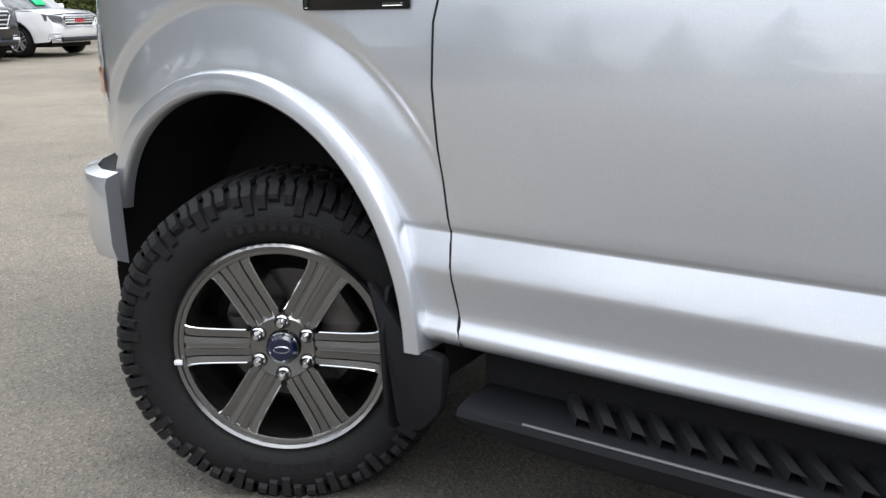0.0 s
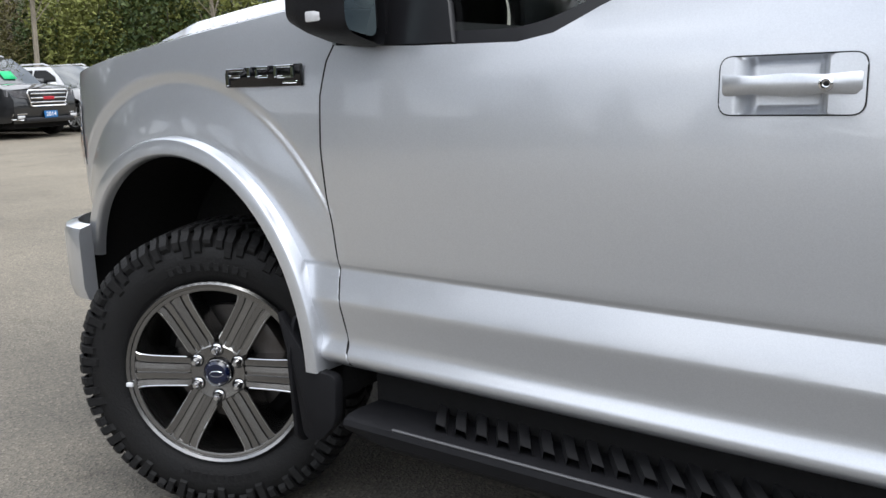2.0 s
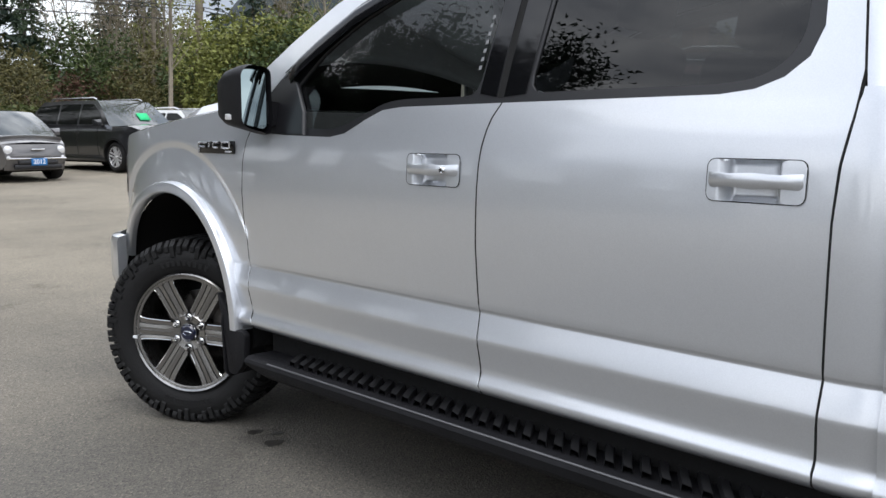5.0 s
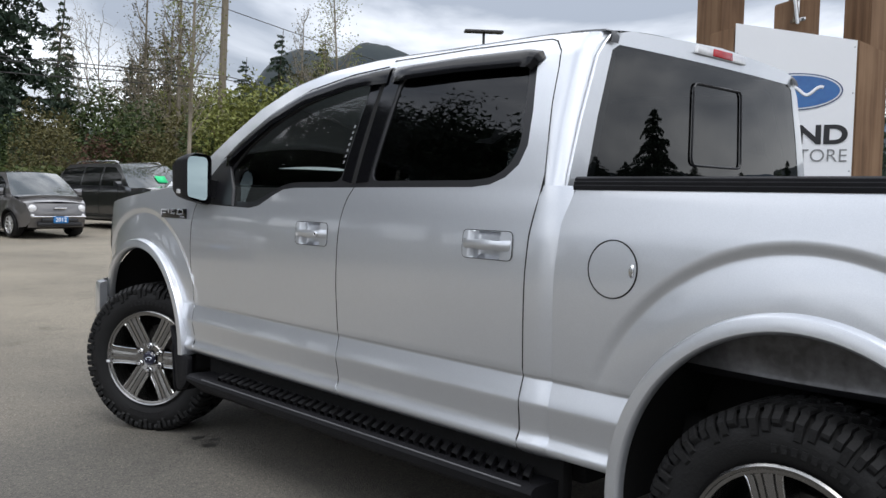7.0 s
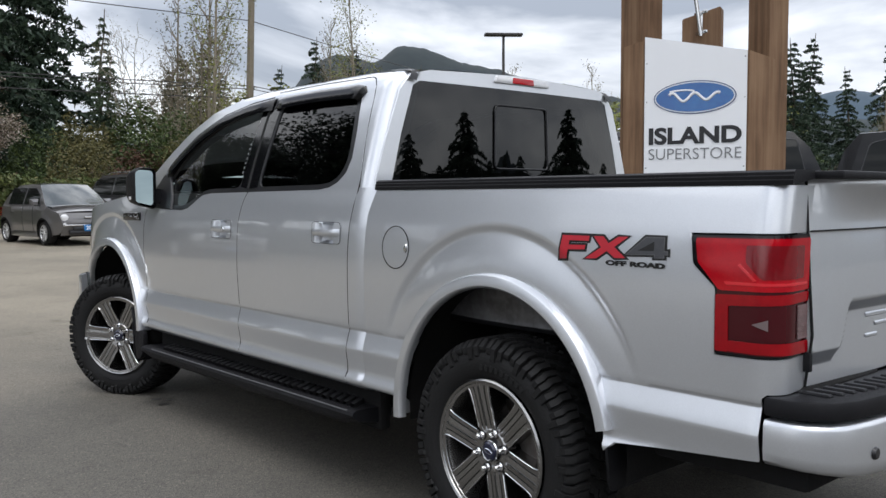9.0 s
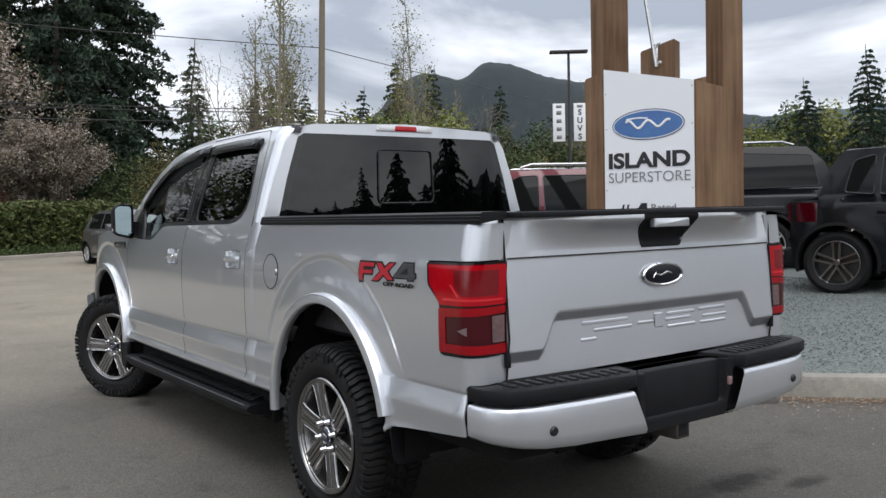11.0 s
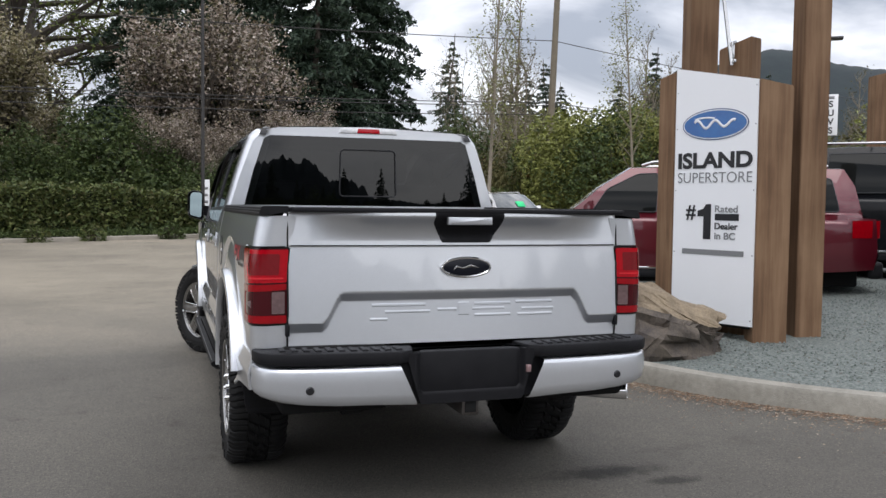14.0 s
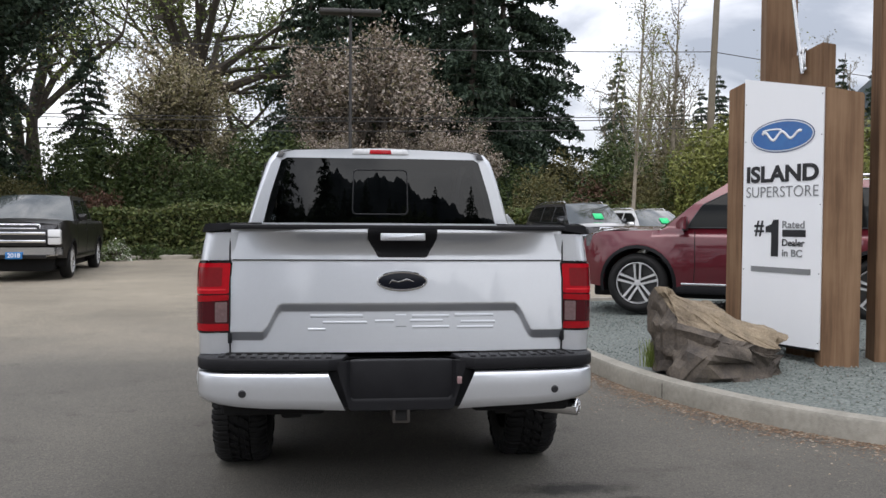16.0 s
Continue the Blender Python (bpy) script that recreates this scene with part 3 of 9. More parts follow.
# pillar cover seam and sticker on the front pane
panel("pillar_cover", [(-1.815, 1.385), (-1.838, 1.385), (-1.875, 1.86), (-1.852, 1.86)], inset(0.0045), SEAM, truck, both=True, step=0.2, back=0.0)
panel("pillar_gloss", [(-1.745, 1.40), (-1.812, 1.388), (-1.85, 1.855), (-1.795, 1.84)], inset(0.0025), GLOSSBLACK, truck, both=True, step=0.2, back=0.004)
panel("pillar_gloss", [(-1.84, 1.388), (-1.918, 1.395), (-1.968, 1.855), (-1.878, 1.86)], inset(0.0025), GLOSSBLACK, truck, both=True, step=0.2, back=0.004)
for i in range(7):
    z0 = 1.47 + i * 0.025
    y0 = -1.705 - (z0 - 1.39) * 0.11
    panel("pane_sticker", [(y0, z0), (y0 - 0.011, z0 + 0.002), (y0 - 0.012, z0 + 0.014), (y0 - 0.001, z0 + 0.012)], inset(0.012), INKGREY, truck, step=0.2, back=0.0)


# rain deflectors over the windows
def deflector(path, width):
    secs = []
    for i, (y, z) in enumerate(path):
        a, b = path[max(0, i - 1)], path[min(len(path) - 1, i + 1)]
        t = Vector((b[0] - a[0], b[1] - a[1])).normalized()
        n2 = Vector((t.y, -t.x))
        if n2.y > 0:
            n2 = -n2
        e = min(1.0, (i + 0.25) / 1.5, (len(path) - 0.75 - i) / 1.5)
        row = []
        for k, (d, o) in enumerate(((0.0, 0.002), (0.10, 0.020), (0.35, 0.030), (0.8, 0.030), (1.0, 0.026), (0.98, 0.020), (0.5, 0.018))):
            yy, zz = y + n2.x * d * width, z + n2.y * d * width
            p = inset(-o * e)(yy, zz)
            row.append(p)
        secs.append(row)
    return loft(secs)


vis_r = resample([(-1.915, 1.866), (-2.30, 1.872), (-2.62, 1.866), (-2.69, 1.852), (-2.712, 1.825)], 0.06, closed=False)
vis_f = resample([(-1.885, 1.866), (-1.65, 1.853), (-1.36, 1.805), (-1.10, 1.718), (-0.90, 1.618), (-0.72, 1.512)], 0.06, closed=False)
for path in (vis_r, vis_f):
    v, f = deflector([tuple(p) for p in path], 0.066)
    part("rain_deflector", fix(v, f), SMOKED, truck, "smoked plastic rain deflector")
    v, f = flip_x(v, f)
    part("rain_deflector", fix(v, f), SMOKED, truck, "smoked plastic rain deflector")

# roof, windscreen, bonnet and rear wall
roof_prof = [(-2.905, 1.905), (-2.88, 1.918), (-2.75, 1.926), (-2.5, 1.934), (-2.15, 1.938), (-1.75, 1.926), (-1.45, 1.893)]
secs = []
edge_z = curve([p[0] for p in roof_edge], [p[1] for p in roof_edge])
for y, z in roof_prof:
    ez = edge_z(y) if y > -2.83 else 1.905
    ex = cab_w(y, ez) if y > -2.83 else cab_w(-2.83, ez) - 0.02
    secs.append([(ex * u, y - 0.01 * (1 - u * u) * (1 if y < -2.8 else -1), ez + 0.028 * (1 - u ** 4)) for u in [k / 10 - 1 for k in range(21)]])
v, f = loft(secs)
part("roof", fix(v, f), PAINT, truck)
for sx in (-1, 1):
    v, f = tube([(sx * (cab_w(y, edge_z(y)) - 0.020), y, edge_z(y) + 0.001) for y in [-2.80 + 0.14 * k for k in range(16)]], 0.007, 6)
    part("roof_moulding", fix(v, f), TRIM, truck)
    v, f = loft([[(sx * (0.702 - 0.012 * k + w_), y, z - 0.004 * abs(w_) * 60) for w_ in (-0.022, -0.012, 0.012, 0.022)] for k, (y, z) in enumerate(((-2.925, 1.868), (-2.922, 1.893), (-2.908, 1.912), (-2.87, 1.9235), (-2.80, 1.931), (-2.70, 1.938)))])
    part("roof_moulding", fix(v, f), TRIM, truck)
scr = []
for k in range(9):
    t = k / 8
    y, z = -1.42 + t * 1.12, 1.885 - 0.50 * t - 0.05 * math.sin(math.pi * t) * -0.4
    wdt = 0.70 + 0.10 * t
    scr.append([(wdt * u, y + 0.16 * (1 - u * u), z) for u in [j / 8 - 1 for j in range(17)]])
v, f = loft(scr)
windscreen = part("windscreen", fix(v, f), GLASSFRONT, truck)
windscreen.visible_shadow = False
hood = []
for y, zc, ze, w0 in ((-0.36, 1.415, 1.385, 0.845), (0.0, 1.395, 1.350, 0.845), (0.30, 1.365, 1.315, 0.84), (0.52, 1.328, 1.28, 0.80), (0.72, 1.28, 1.235, 0.72), (0.82, 1.20, 1.18, 0.62)):
    row = []
    for j in range(25):
        u = j / 12 - 1
        au = abs(u)
        dome = smooth01((0.86 - au) / 0.14)
        row.append((w0 * u, y, ze - 0.012 + (zc - ze) * (1 - au ** 3) + 0.080 * dome * smooth01((0.80 - y) / 0.35)))
    hood.append(row)
v, f = loft(hood)
part("bonnet", fix(v, f), PAINT, truck)
for sx in (-1, 1):
    secs = []
    for y, ztop in ((0.80, 1.16), (0.70, 1.245), (0.40, 1.285), (0.0, 1.335), (-0.38, 1.375), (-0.55, 1.375)):
        w0 = half_width(y, ztop)
        secs.append([(sx * w0, y, ztop), (sx * (w0 - 0.03), y, ztop + 0.012), (sx * (w0 - 0.07), y, ztop + 0.014), (sx * (w0 - 0.14), y, ztop + 0.004), (sx * (w0 - 0.16), y, ztop - 0.05)])
    v, f = loft(secs)
    part("fender_top", fix(v, f), PAINT, truck)
front = []
for z, y0 in ((0.80, 0.90), (1.0, 0.92), (1.2, 0.88)):
    front.append([(0.66 * u, y0 - 0.12 * abs(u) ** 3, z) for u in [j / 10 - 1 for j in range(21)]])
v, f = loft(front)
part("grille", fix(v, f), TRIM, truck)
for sx in (-1, 1):
    v, f = loft([[(sx * 0.50, 0.885, z), (sx * 0.62, 0.85, z), (sx * 0.725, 0.80, z), (sx * (half_width(0.72, z) + 0.006), 0.72, z), (sx * (half_width(0.62, z) + 0.006), 0.62, z), (sx * (half_width(0.575, z) + 0.004), 0.575, z)] for z in (0.97, 1.05, 1.12, 1.17)])
    hl_t = part("headlight", fix(v, f), LENSCLEAR, truck)
    v, f = loft([[(sx * (half_width(y, z) + 0.010), y, z) for y in (0.575, 0.60, 0.64)] for z in (0.99, 1.03, 1.06)])
    part("side_marker", fix(v, f), AMBER, hl_t)
# front bumper: one bent bar with closed square ends
half_path = [(-1.004, 0.480), (-1.003, 0.52), (-0.988, 0.585), (-0.945, 0.66), (-0.87, 0.74), (-0.76, 0.815), (-0.50, 0.90)]
path_ = [Vector(p) for p in half_path + [(0, 0.94)] + [(-x, y) for x, y in half_path[::-1]]]
secs = []
for i, p in enumerate(path_):
    t = (path_[min(i + 1, len(path_) - 1)] - path_[max(i - 1, 0)]).normalized()
    c = Vector((-t.y, t.x))
    secs.append([(p.x - c.x * o, p.y - c.y * o, z) for o, z in ((0.045, 0.545), (0.012, 0.560), (0.0, 0.600), (0.0, 0.765), (0.008, 0.785), (0.045, 0.795))])
v, f = loft(secs, closed=True)
f += [tuple(range(6)), tuple((len(secs) - 1) * 6 + k for k in range(6))]
part("front_bumper", fix(v, f), PAINT, truck)
v, f = loft([[(x * 0.76, y - 0.12, 0.42), (x * 0.80, y - 0.09, 0.47), (x * 0.80, y - 0.09, 0.56)] for x, y in ((-0.96, 0.56), (-0.88, 0.70), (-0.55, 0.86), (0, 0.91), (0.55, 0.86), (0.88, 0.70), (0.96, 0.56))])
part("air_dam", fix(v, f), PLASTIC, truck)

# rear wall of the cab, its glass and the high brake lamp
wall = [(-0.90, 1.385), (0.90, 1.385), (0.895, 1.42), (0.84, 1.60), (0.76, 1.82), (0.70, 1.893), (0.60, 1.917), (0.0, 1.937), (-0.60, 1.917), (-0.70, 1.893), (-0.76, 1.82), (-0.84, 1.60), (-0.895, 1.42)]
pane = [(-0.812, 1.415), (0.812, 1.415), (0.76, 1.62), (0.688, 1.845), (0.65, 1.866), (-0.65, 1.866), (-0.688, 1.845), (-0.76, 1.62)]


def rear_skin(d):
    return lambda x, z: (x, -2.903 - 0.034 * (1 - (x / 0.9) ** 2) + cab_lean(z) - d, z)


panel("cab_rear", wall, rear_skin(0.0), PAINT, truck, toward=(0, -1, 0), holes=(pane,), step=0.05)
for ob in panel("rear_glass", pane, rear_skin(-0.002), GLASSREAR, truck, "dark tinted rear glass", toward=(0, -1, 0), step=0.10, back=0.0):
    ob.visible_shadow = False
sl = rounded([(-0.20, 1.478), (0.185, 1.478), (0.178, 1.785), (-0.192, 1.785)], 0.03)
v, f = tube([Vector(rear_skin(0.004)(x, z)) for x, z in sl] + [Vector(rear_skin(0.004)(*sl[0]))], 0.0045, 6, cap=False)
part("slider_frame", fix(v, f), TRIM, truck)
part("brake_lamp", prism_bm(rounded([(-0.205, 1.892), (0.19, 1.892), (0.175, 1.928), (-0.19, 1.928)], 0.012), -0.03, 0.005), LENSCLEAR, truck, "high brake lamp with red centre").location = (0, -2.915, 0)
part("brake_lens", prism_bm(rounded([(-0.085, 1.895), (0.07, 1.895), (0.065, 1.925), (-0.08, 1.925)], 0.006), -0.034, 0.004), LENSBRIGHT, truck).location = (0, -2.915, 0)

# tailgate
GATE_Y = -4.787


def gate(x, z):
    line = 1.032 - 0.132 * smooth01((abs(x) - 0.565) / 0.095) if abs(x) < 0.7 else 0.90
    o = 0.030 * min(1.0, max(0.0, (line - z) / 0.040))
    o += 0.004 * smooth01((1.243 - z) / 0.006)
    scoop = smooth01((0.74 - abs(x)) / 0.35)
    q = min(1.0, max(0.0, (z - 1.262) / 0.112))
    o -= 0.075 * scoop * q ** 1.9
    y = GATE_Y - 0.028 * (1 - (x / 0.8) ** 2) - 0.072 * (1.25 - z) + o
    return (x, y, z)


handle_cut = [(-0.160, 1.392), (0.172, 1.392), (0.172, 1.345), (0.128, 1.256), (-0.106, 1.256), (-0.160, 1.345)]
gate_out = [(-0.806, 0.798), (0.806, 0.798), (0.806, 1.392), (0.172, 1.392), (0.172, 1.345), (0.128, 1.256), (-0.106, 1.256), (-0.160, 1.345), (-0.160, 1.392), (-0.806, 1.392)]
tailgate = panel("tailgate", gate_out, gate, PAINT, truck, toward=(0, -1, 0), step=0.0085, rows=(1.243, 1.240, 1.246, 1.38, 1.374), back=0.03)[0]
panel("tailgate_handle_bezel", rounded(handle_cut, 0.012), lambda x, z: (x, gate(x, z)[1] - 0.004 + 0.02 * smooth01((z - 1.27) / 0.03) * smooth01((1.378 - z) / 0.012) * smooth01((0.15 - abs(x - 0.006)) / 0.02), z), PLASTIC, tailgate, "black handle bezel", toward=(0, -1, 0), step=0.03, back=0.03)
part("tailgate_handle", prism_bm(rounded([(-0.10, 1.338), (0.115, 1.338), (0.115, 1.374), (-0.10, 1.374)], 0.006), -0.03, 0.006), PAINT, tailgate).location = (0, -4.852, 0)
# long horizontal feature line, drawn as a real groove
for z0 in (1.2425,):
    v, f = tube([(x, gate(x, z0)[1] + 0.0008, z0) for x in np.linspace(-0.795, 0.795, 30)], 0.0028, 5)
    part("tailgate_groove", fix(v, f), SEAM, tailgate)


def oval(name, cx, cz, rx, rz, y, skin, ring, parent, label):
    n = 40
    rimv, rimf = tube([(cx + rx * math.cos(2 * math.pi * i / n), y, cz + rz * math.sin(2 * math.pi * i / n)) for i in range(n + 1)], 0.006, 6, cap=False)
    ob = part(name, prism_bm([(cx + rx * math.cos(2 * math.pi * i / n), cz + rz * math.sin(2 * math.pi * i / n)) for i in range(n)], -0.012, 0.004), skin, parent, label)
    ob.location.y = y + 0.004
    part("rim_ring", fix(rimv, rimf), ring, ob)
    ob.children[0].location.y = -(y + 0.004) - 0.006
    return ob


emblem = oval("emblem", 0.008, 1.142, 0.118, 0.044, gate(0, 1.142)[1] - 0.004, BADGE, CHROME, tailgate, "dark oval badge with a chrome rim")
# the flourish on the oval: a plain swash
v, f = tube([(-0.065 + 0.008, -0.012, 1.128), (-0.04, -0.012, 1.146), (-0.01, -0.012, 1.138), (0.03, -0.012, 1.150), (0.07, -0.012, 1.140)], [0.002, 0.006, 0.004, 0.006, 0.002], 6)
part("swash", fix(v, f), BRUSHED, emblem).location.y = 0.002
# raised plain bars pressed into the lower gate
for x0, x1, z0, z1 in ((-0.43, -0.18, 0.968, 0.976), (-0.37, -0.16, 0.938, 0.944), (-0.44, -0.36, 0.905, 0.911), (-0.12, -0.03, 0.944, 0.950), (-0.02, 0.03, 0.922, 0.976), (0.06, 0.24, 0.966, 0.974), (0.05, 0.21, 0.944, 0.950), (0.06, 0.24, 0.914, 0.920),
                       (0.27, 0.46, 0.970, 0.977), (0.30, 0.47, 0.938, 0.944), (0.28, 0.46, 0.912, 0.918)):
    xs = np.linspace(x0, x1, 6)
    v, f = loft([[(x, gate(x, z0)[1] + 0.0005, z0 - 0.004), (x, gate(x, z0)[1] - 0.0035, z0), (x, gate(x, z1)[1] - 0.0035, z1), (x, gate(x, z1)[1] + 0.0005, z1 + 0.004)] for x in xs])
    part("pressed_bar", fix(v, f), PAINT, tailgate)
for sx in (-1, 1):
    part("hinge_cover", box_bm(sx * 0.809 - 0.009, sx * 0.809 + 0.009, -4.805, -4.75, 0.845, 0.90, 0.003), PLASTIC, truck)

# bed rail caps, tonneau-free open bed
for sx in (-1, 1):
    secs = []
    for y in np.linspace(-2.955, -4.802, 24):
        w = half_width(y, 1.372)
        secs.append([(sx * (w + 0.004), y, 1.372), (sx * (w + 0.006), y, 1.385), (sx * (w + 0.002), y, 1.388), (sx * (w + 0.003), y, 1.397), (sx * (w - 0.002), y, 1.400), (sx * (w - 0.002), y, 1.408), (sx * (w - 0.012), y, 1.414), (sx * (w - 0.12), y, 1.416), (sx * (w - 0.125), y, 1.39 if y < -4.60 else 1.34)])
    v, f = loft(secs)
    f = list(f) + [tuple(range(len(v) - 9, len(v)))]
    v2, f2 = tube([(sx * 0.8085, gate(0.80, z)[1] - 0.0015, z) for z in (0.80, 0.95, 1.10, 1.24, 1.385)], 0.0042, 6)
    part("tailgate_gap", fix(v2, f2), SEAM, truck)
    part("bed_rail_cap", fix(v, f), PLASTIC, truck, "ribbed black bed rail cap")
    v, f = loft([[(sx * 0.815, y, 1.36), (sx * 0.81, y, 0.86)] for y in (-2.95, -4.76)])
    part("bed_inner_wall", fix(v, f), PLASTIC, truck)
part("tailgate_cap", box_bm(-0.80, 0.80, -4.88, -4.73, 1.390, 1.412, 0.006), PLASTIC, tailgate, "black tailgate top cap")
part("bed_floor", box_bm(-0.815, 0.815, -4.76, -2.95, 0.84, 0.87), PLASTIC, truck)
part("bed_front_wall", box_bm(-0.90, 0.90, -2.962, -2.94, 0.84, 1.36), PAINT, truck)

# tail lamps wrapped round the corners
lamp_out = [(-4.512, 1.231), (-4.522, 1.146), (-4.597, 1.080), (-4.597, 0.891), (-4.912, 0.897), (-4.912, 1.236)]


def slick(d):
    """bed_skin without the arch relief, pushed out by d."""
    def f(s, z):
        a = Vector(bed_skin(s, z))
        b = Vector(bed_skin(s - 0.004, z)) - Vector(bed_skin(s + 0.004, z))
        n = Vector((b.y, -b.x, 0)).normalized()
        return a + n * d
    return f


for part_name, out, dd, m_, lab in (("tail_lamp", rounded(lamp_out, 0.012), 0.004, GLOSSBLACK, "red tail lamp with a clear reversing lens"),
                                    ("lens_base", rounded([(-4.527, 1.226), (-4.537, 1.150), (-4.603, 1.086), (-4.597, 0.899), (-4.908, 0.901), (-4.908, 1.229)], 0.01), 0.0062, LENSDARK, ""),
                                    ("upper_lens", rounded([(-4.53, 1.222), (-4.54, 1.152), (-4.610, 1.076), (-4.905, 1.082), (-4.905, 1.226)], 0.01), 0.010, LENSBRIGHT, ""),
                                    ("reflector", rounded([(-4.69, 1.206), (-4.69, 1.158), (-4.735, 1.112), (-4.87, 1.116), (-4.87, 1.206)], 0.008), 0.0112, LENSDEEP, ""),
                                    ("light_pipe", rounded([(-4.625, 1.102), (-4.632, 1.093), (-4.890, 1.097), (-4.890, 1.104)], 0.003), 0.0114, LENSPIPE, ""),
                                    ("light_pipe", rounded([(-4.665, 1.150), (-4.715, 1.106), (-4.722, 1.109), (-4.672, 1.154)], 0.002), 0.0114, LENSPIPE, ""),
                                    ("side_marker", [(-4.712, 0.987), (-4.752, 1.002), (-4.752, 0.971)], 0.0098, mat("marker_grey", (0.16, 0.12, 0.12), 0.3), ""),
                                    ("lens_band", rounded([(-4.60, 1.064), (-4.60, 0.902), (-4.64, 0.902), (-4.64, 1.034), (-4.905, 1.050), (-4.905, 1.076)], 0.006), 0.010, LENS, ""),
                                    ("lens_band", rounded([(-4.64, 0.904), (-4.64, 0.935), (-4.905, 0.938), (-4.905, 0.904)], 0.006), 0.010, LENS, ""),
                                    ("lower_lens", rounded([(-4.648, 1.030), (-4.648, 0.940), (-4.836, 0.942), (-4.836, 1.044)], 0.006), 0.0085, LENSDARK, ""),
                                    ("reverse_lens", rounded([(-4.842, 1.04), (-4.842, 0.945), (-4.898, 0.946), (-4.898, 1.042)], 0.005), 0.0085, REVLENS, "clear reversing lens")) + tuple(("lens_rib", [(-4.845, z + 0.0045), (-4.845, z), (-4.895, z), (-4.895, z + 0.0045)], 0.0105, REVLENS, "") for z in (0.953, 0.966, 0.979, 0.992, 1.005, 1.018, 1.030)):
    for i, ob in enumerate(panel(part_name, out, slick(dd), m_, truck, lab, both=True, step=0.02, back=0.012 if part_name == "tail_lamp" else 0.003)):
        if part_name == "tail_lamp":
            lamps = (lamps if i else []) + [ob]
        else:
            ob.parent = lamps[i]

# rear bumper: two painted ends, a black step pad and middle
def bump_y(x):
    return -4.985 + 0.10 * (abs(x) / 0.93) ** 2.6


for sx in (-1, 1):
    plan_pts = [(0.262, -4.984), (0.45, -4.978), (0.62, -4.968), (0.76, -4.952), (0.85, -4.930), (0.905, -4.900), (0.942, -4.855), (0.957, -4.80), (0.960, -4.744)]
    secs = []
    for k, (x, y) in enumerate(plan_pts):
        nx, ny = (0.0, -1.0) if k < 3 else Vector((0.25, -0.97)).normalized() if k < 5 else Vector((0.7, -0.7)).normalized() if k < 7 else (1.0, 0.0)
        zb = curve([0.262, 0.45, 0.70, 0.85, 0.96], [0.545, 0.553, 0.560, 0.575, 0.595])(x)
        lean = (0.082 if k == 0 else 0.03 if k == 1 else 0.0)
        row = []
        for t, o in ((0.0, 0.05), (0.02, 0.018), (0.12, 0.003), (0.30, 0.0), (0.60, 0.0), (0.88, 0.001), (0.96, 0.005), (0.99, 0.012), (1.0, 0.05)):
            row.append((sx * (x + lean * t * (1 if k == 0 else 0.6) - nx * o), y - ny * o, zb + (0.726 - zb) * t))
        secs.append(row)
    v, f = loft(secs)
    end = part("bumper_end", fix(v, f), PAINT, truck, "silver bumper end", smooth_angle=40)
    v, f = lathe([(0.0, -0.006), (0.014, -0.006), (0.017, -0.003), (0.019, 0.004)], 20, "y")
    s_ = part("parking_sensor", fix(v, f), TRIM, end)
    s_.location = (sx * 0.735, -4.957, 0.632)
    pad = [(sx * x, y) for x, y in ((0.25, -4.81), (0.90, -4.745), (0.958, -4.745), (0.956, -4.81), (0.938, -4.865), (0.895, -4.915), (0.82, -4.943), (0.62, -4.968), (0.34, -4.985), (0.28, -4.94))]
    step_pad = part("step_pad", prism_bm(pad, 0.055, 0.010, axis="z"), PLASTIC, truck, "black ribbed bumper step pad")
    step_pad.location.z = 0.735
    for k in range(11):
        x0 = sx * (0.34 + 0.05 * k)
        part("pad_rib", box_bm(x0 - 0.014, x0 + 0.014, bump_y(x0) + 0.03, bump_y(x0) + 0.12, 0.785, 0.797, 0.004, 1), PLASTIC, step_pad).location.z = -0.735
mid = panel("bumper_middle", rounded([(-0.345, 0.775), (-0.30, 0.735), (-0.245, 0.545), (0.245, 0.545), (0.30, 0.735), (0.345, 0.775)], 0.015),
            lambda x, z: (x, -4.955 + 0.075 * smooth01((0.255 - abs(x)) / 0.03) * smooth01((z - 0.585) / 0.03), z), PLASTIC, truck, "black bumper middle with a plate recess", toward=(0, -1, 0), step=0.025, back=0.06)[0]
part("bumper_core", box_bm(-0.42, 0.42, -4.925, -4.80, 0.55, 0.775, 0.01), PLASTIC, truck)
part("plate_lamp", box_bm(0.262, 0.285, -4.962, -4.93, 0.665, 0.70, 0.004), REVLENS, mid)
part("hitch_crossbar", box_bm(-0.50, 0.50, -4.60, -4.52, 0.52, 0.58, 0.01), WELL, truck)
hr = part("hitch_receiver", box_bm(-0.042, 0.042, -4.93, -4.66, 0.475, 0.555, 0.008), DARKMETAL, truck, "square steel hitch receiver")
part("receiver_hole", box_bm(-0.028, 0.028, -4.934, -4.925, 0.488, 0.542, 0.004), SEAM, hr)
v, f = lathe([(0.034, 0.0), (0.040, -0.02), (0.044, -0.10), (0.044, -0.24), (0.040, -0.245), (0.036, -0.22), (0.032, -0.05)], 24, "y")
ex = part("exhaust_tip", fix(v, f), CHROME, truck, "chrome exhaust tip")
ex.matrix_basis = pose(0.70, -4.63, 0.500, 0, 0, 58)

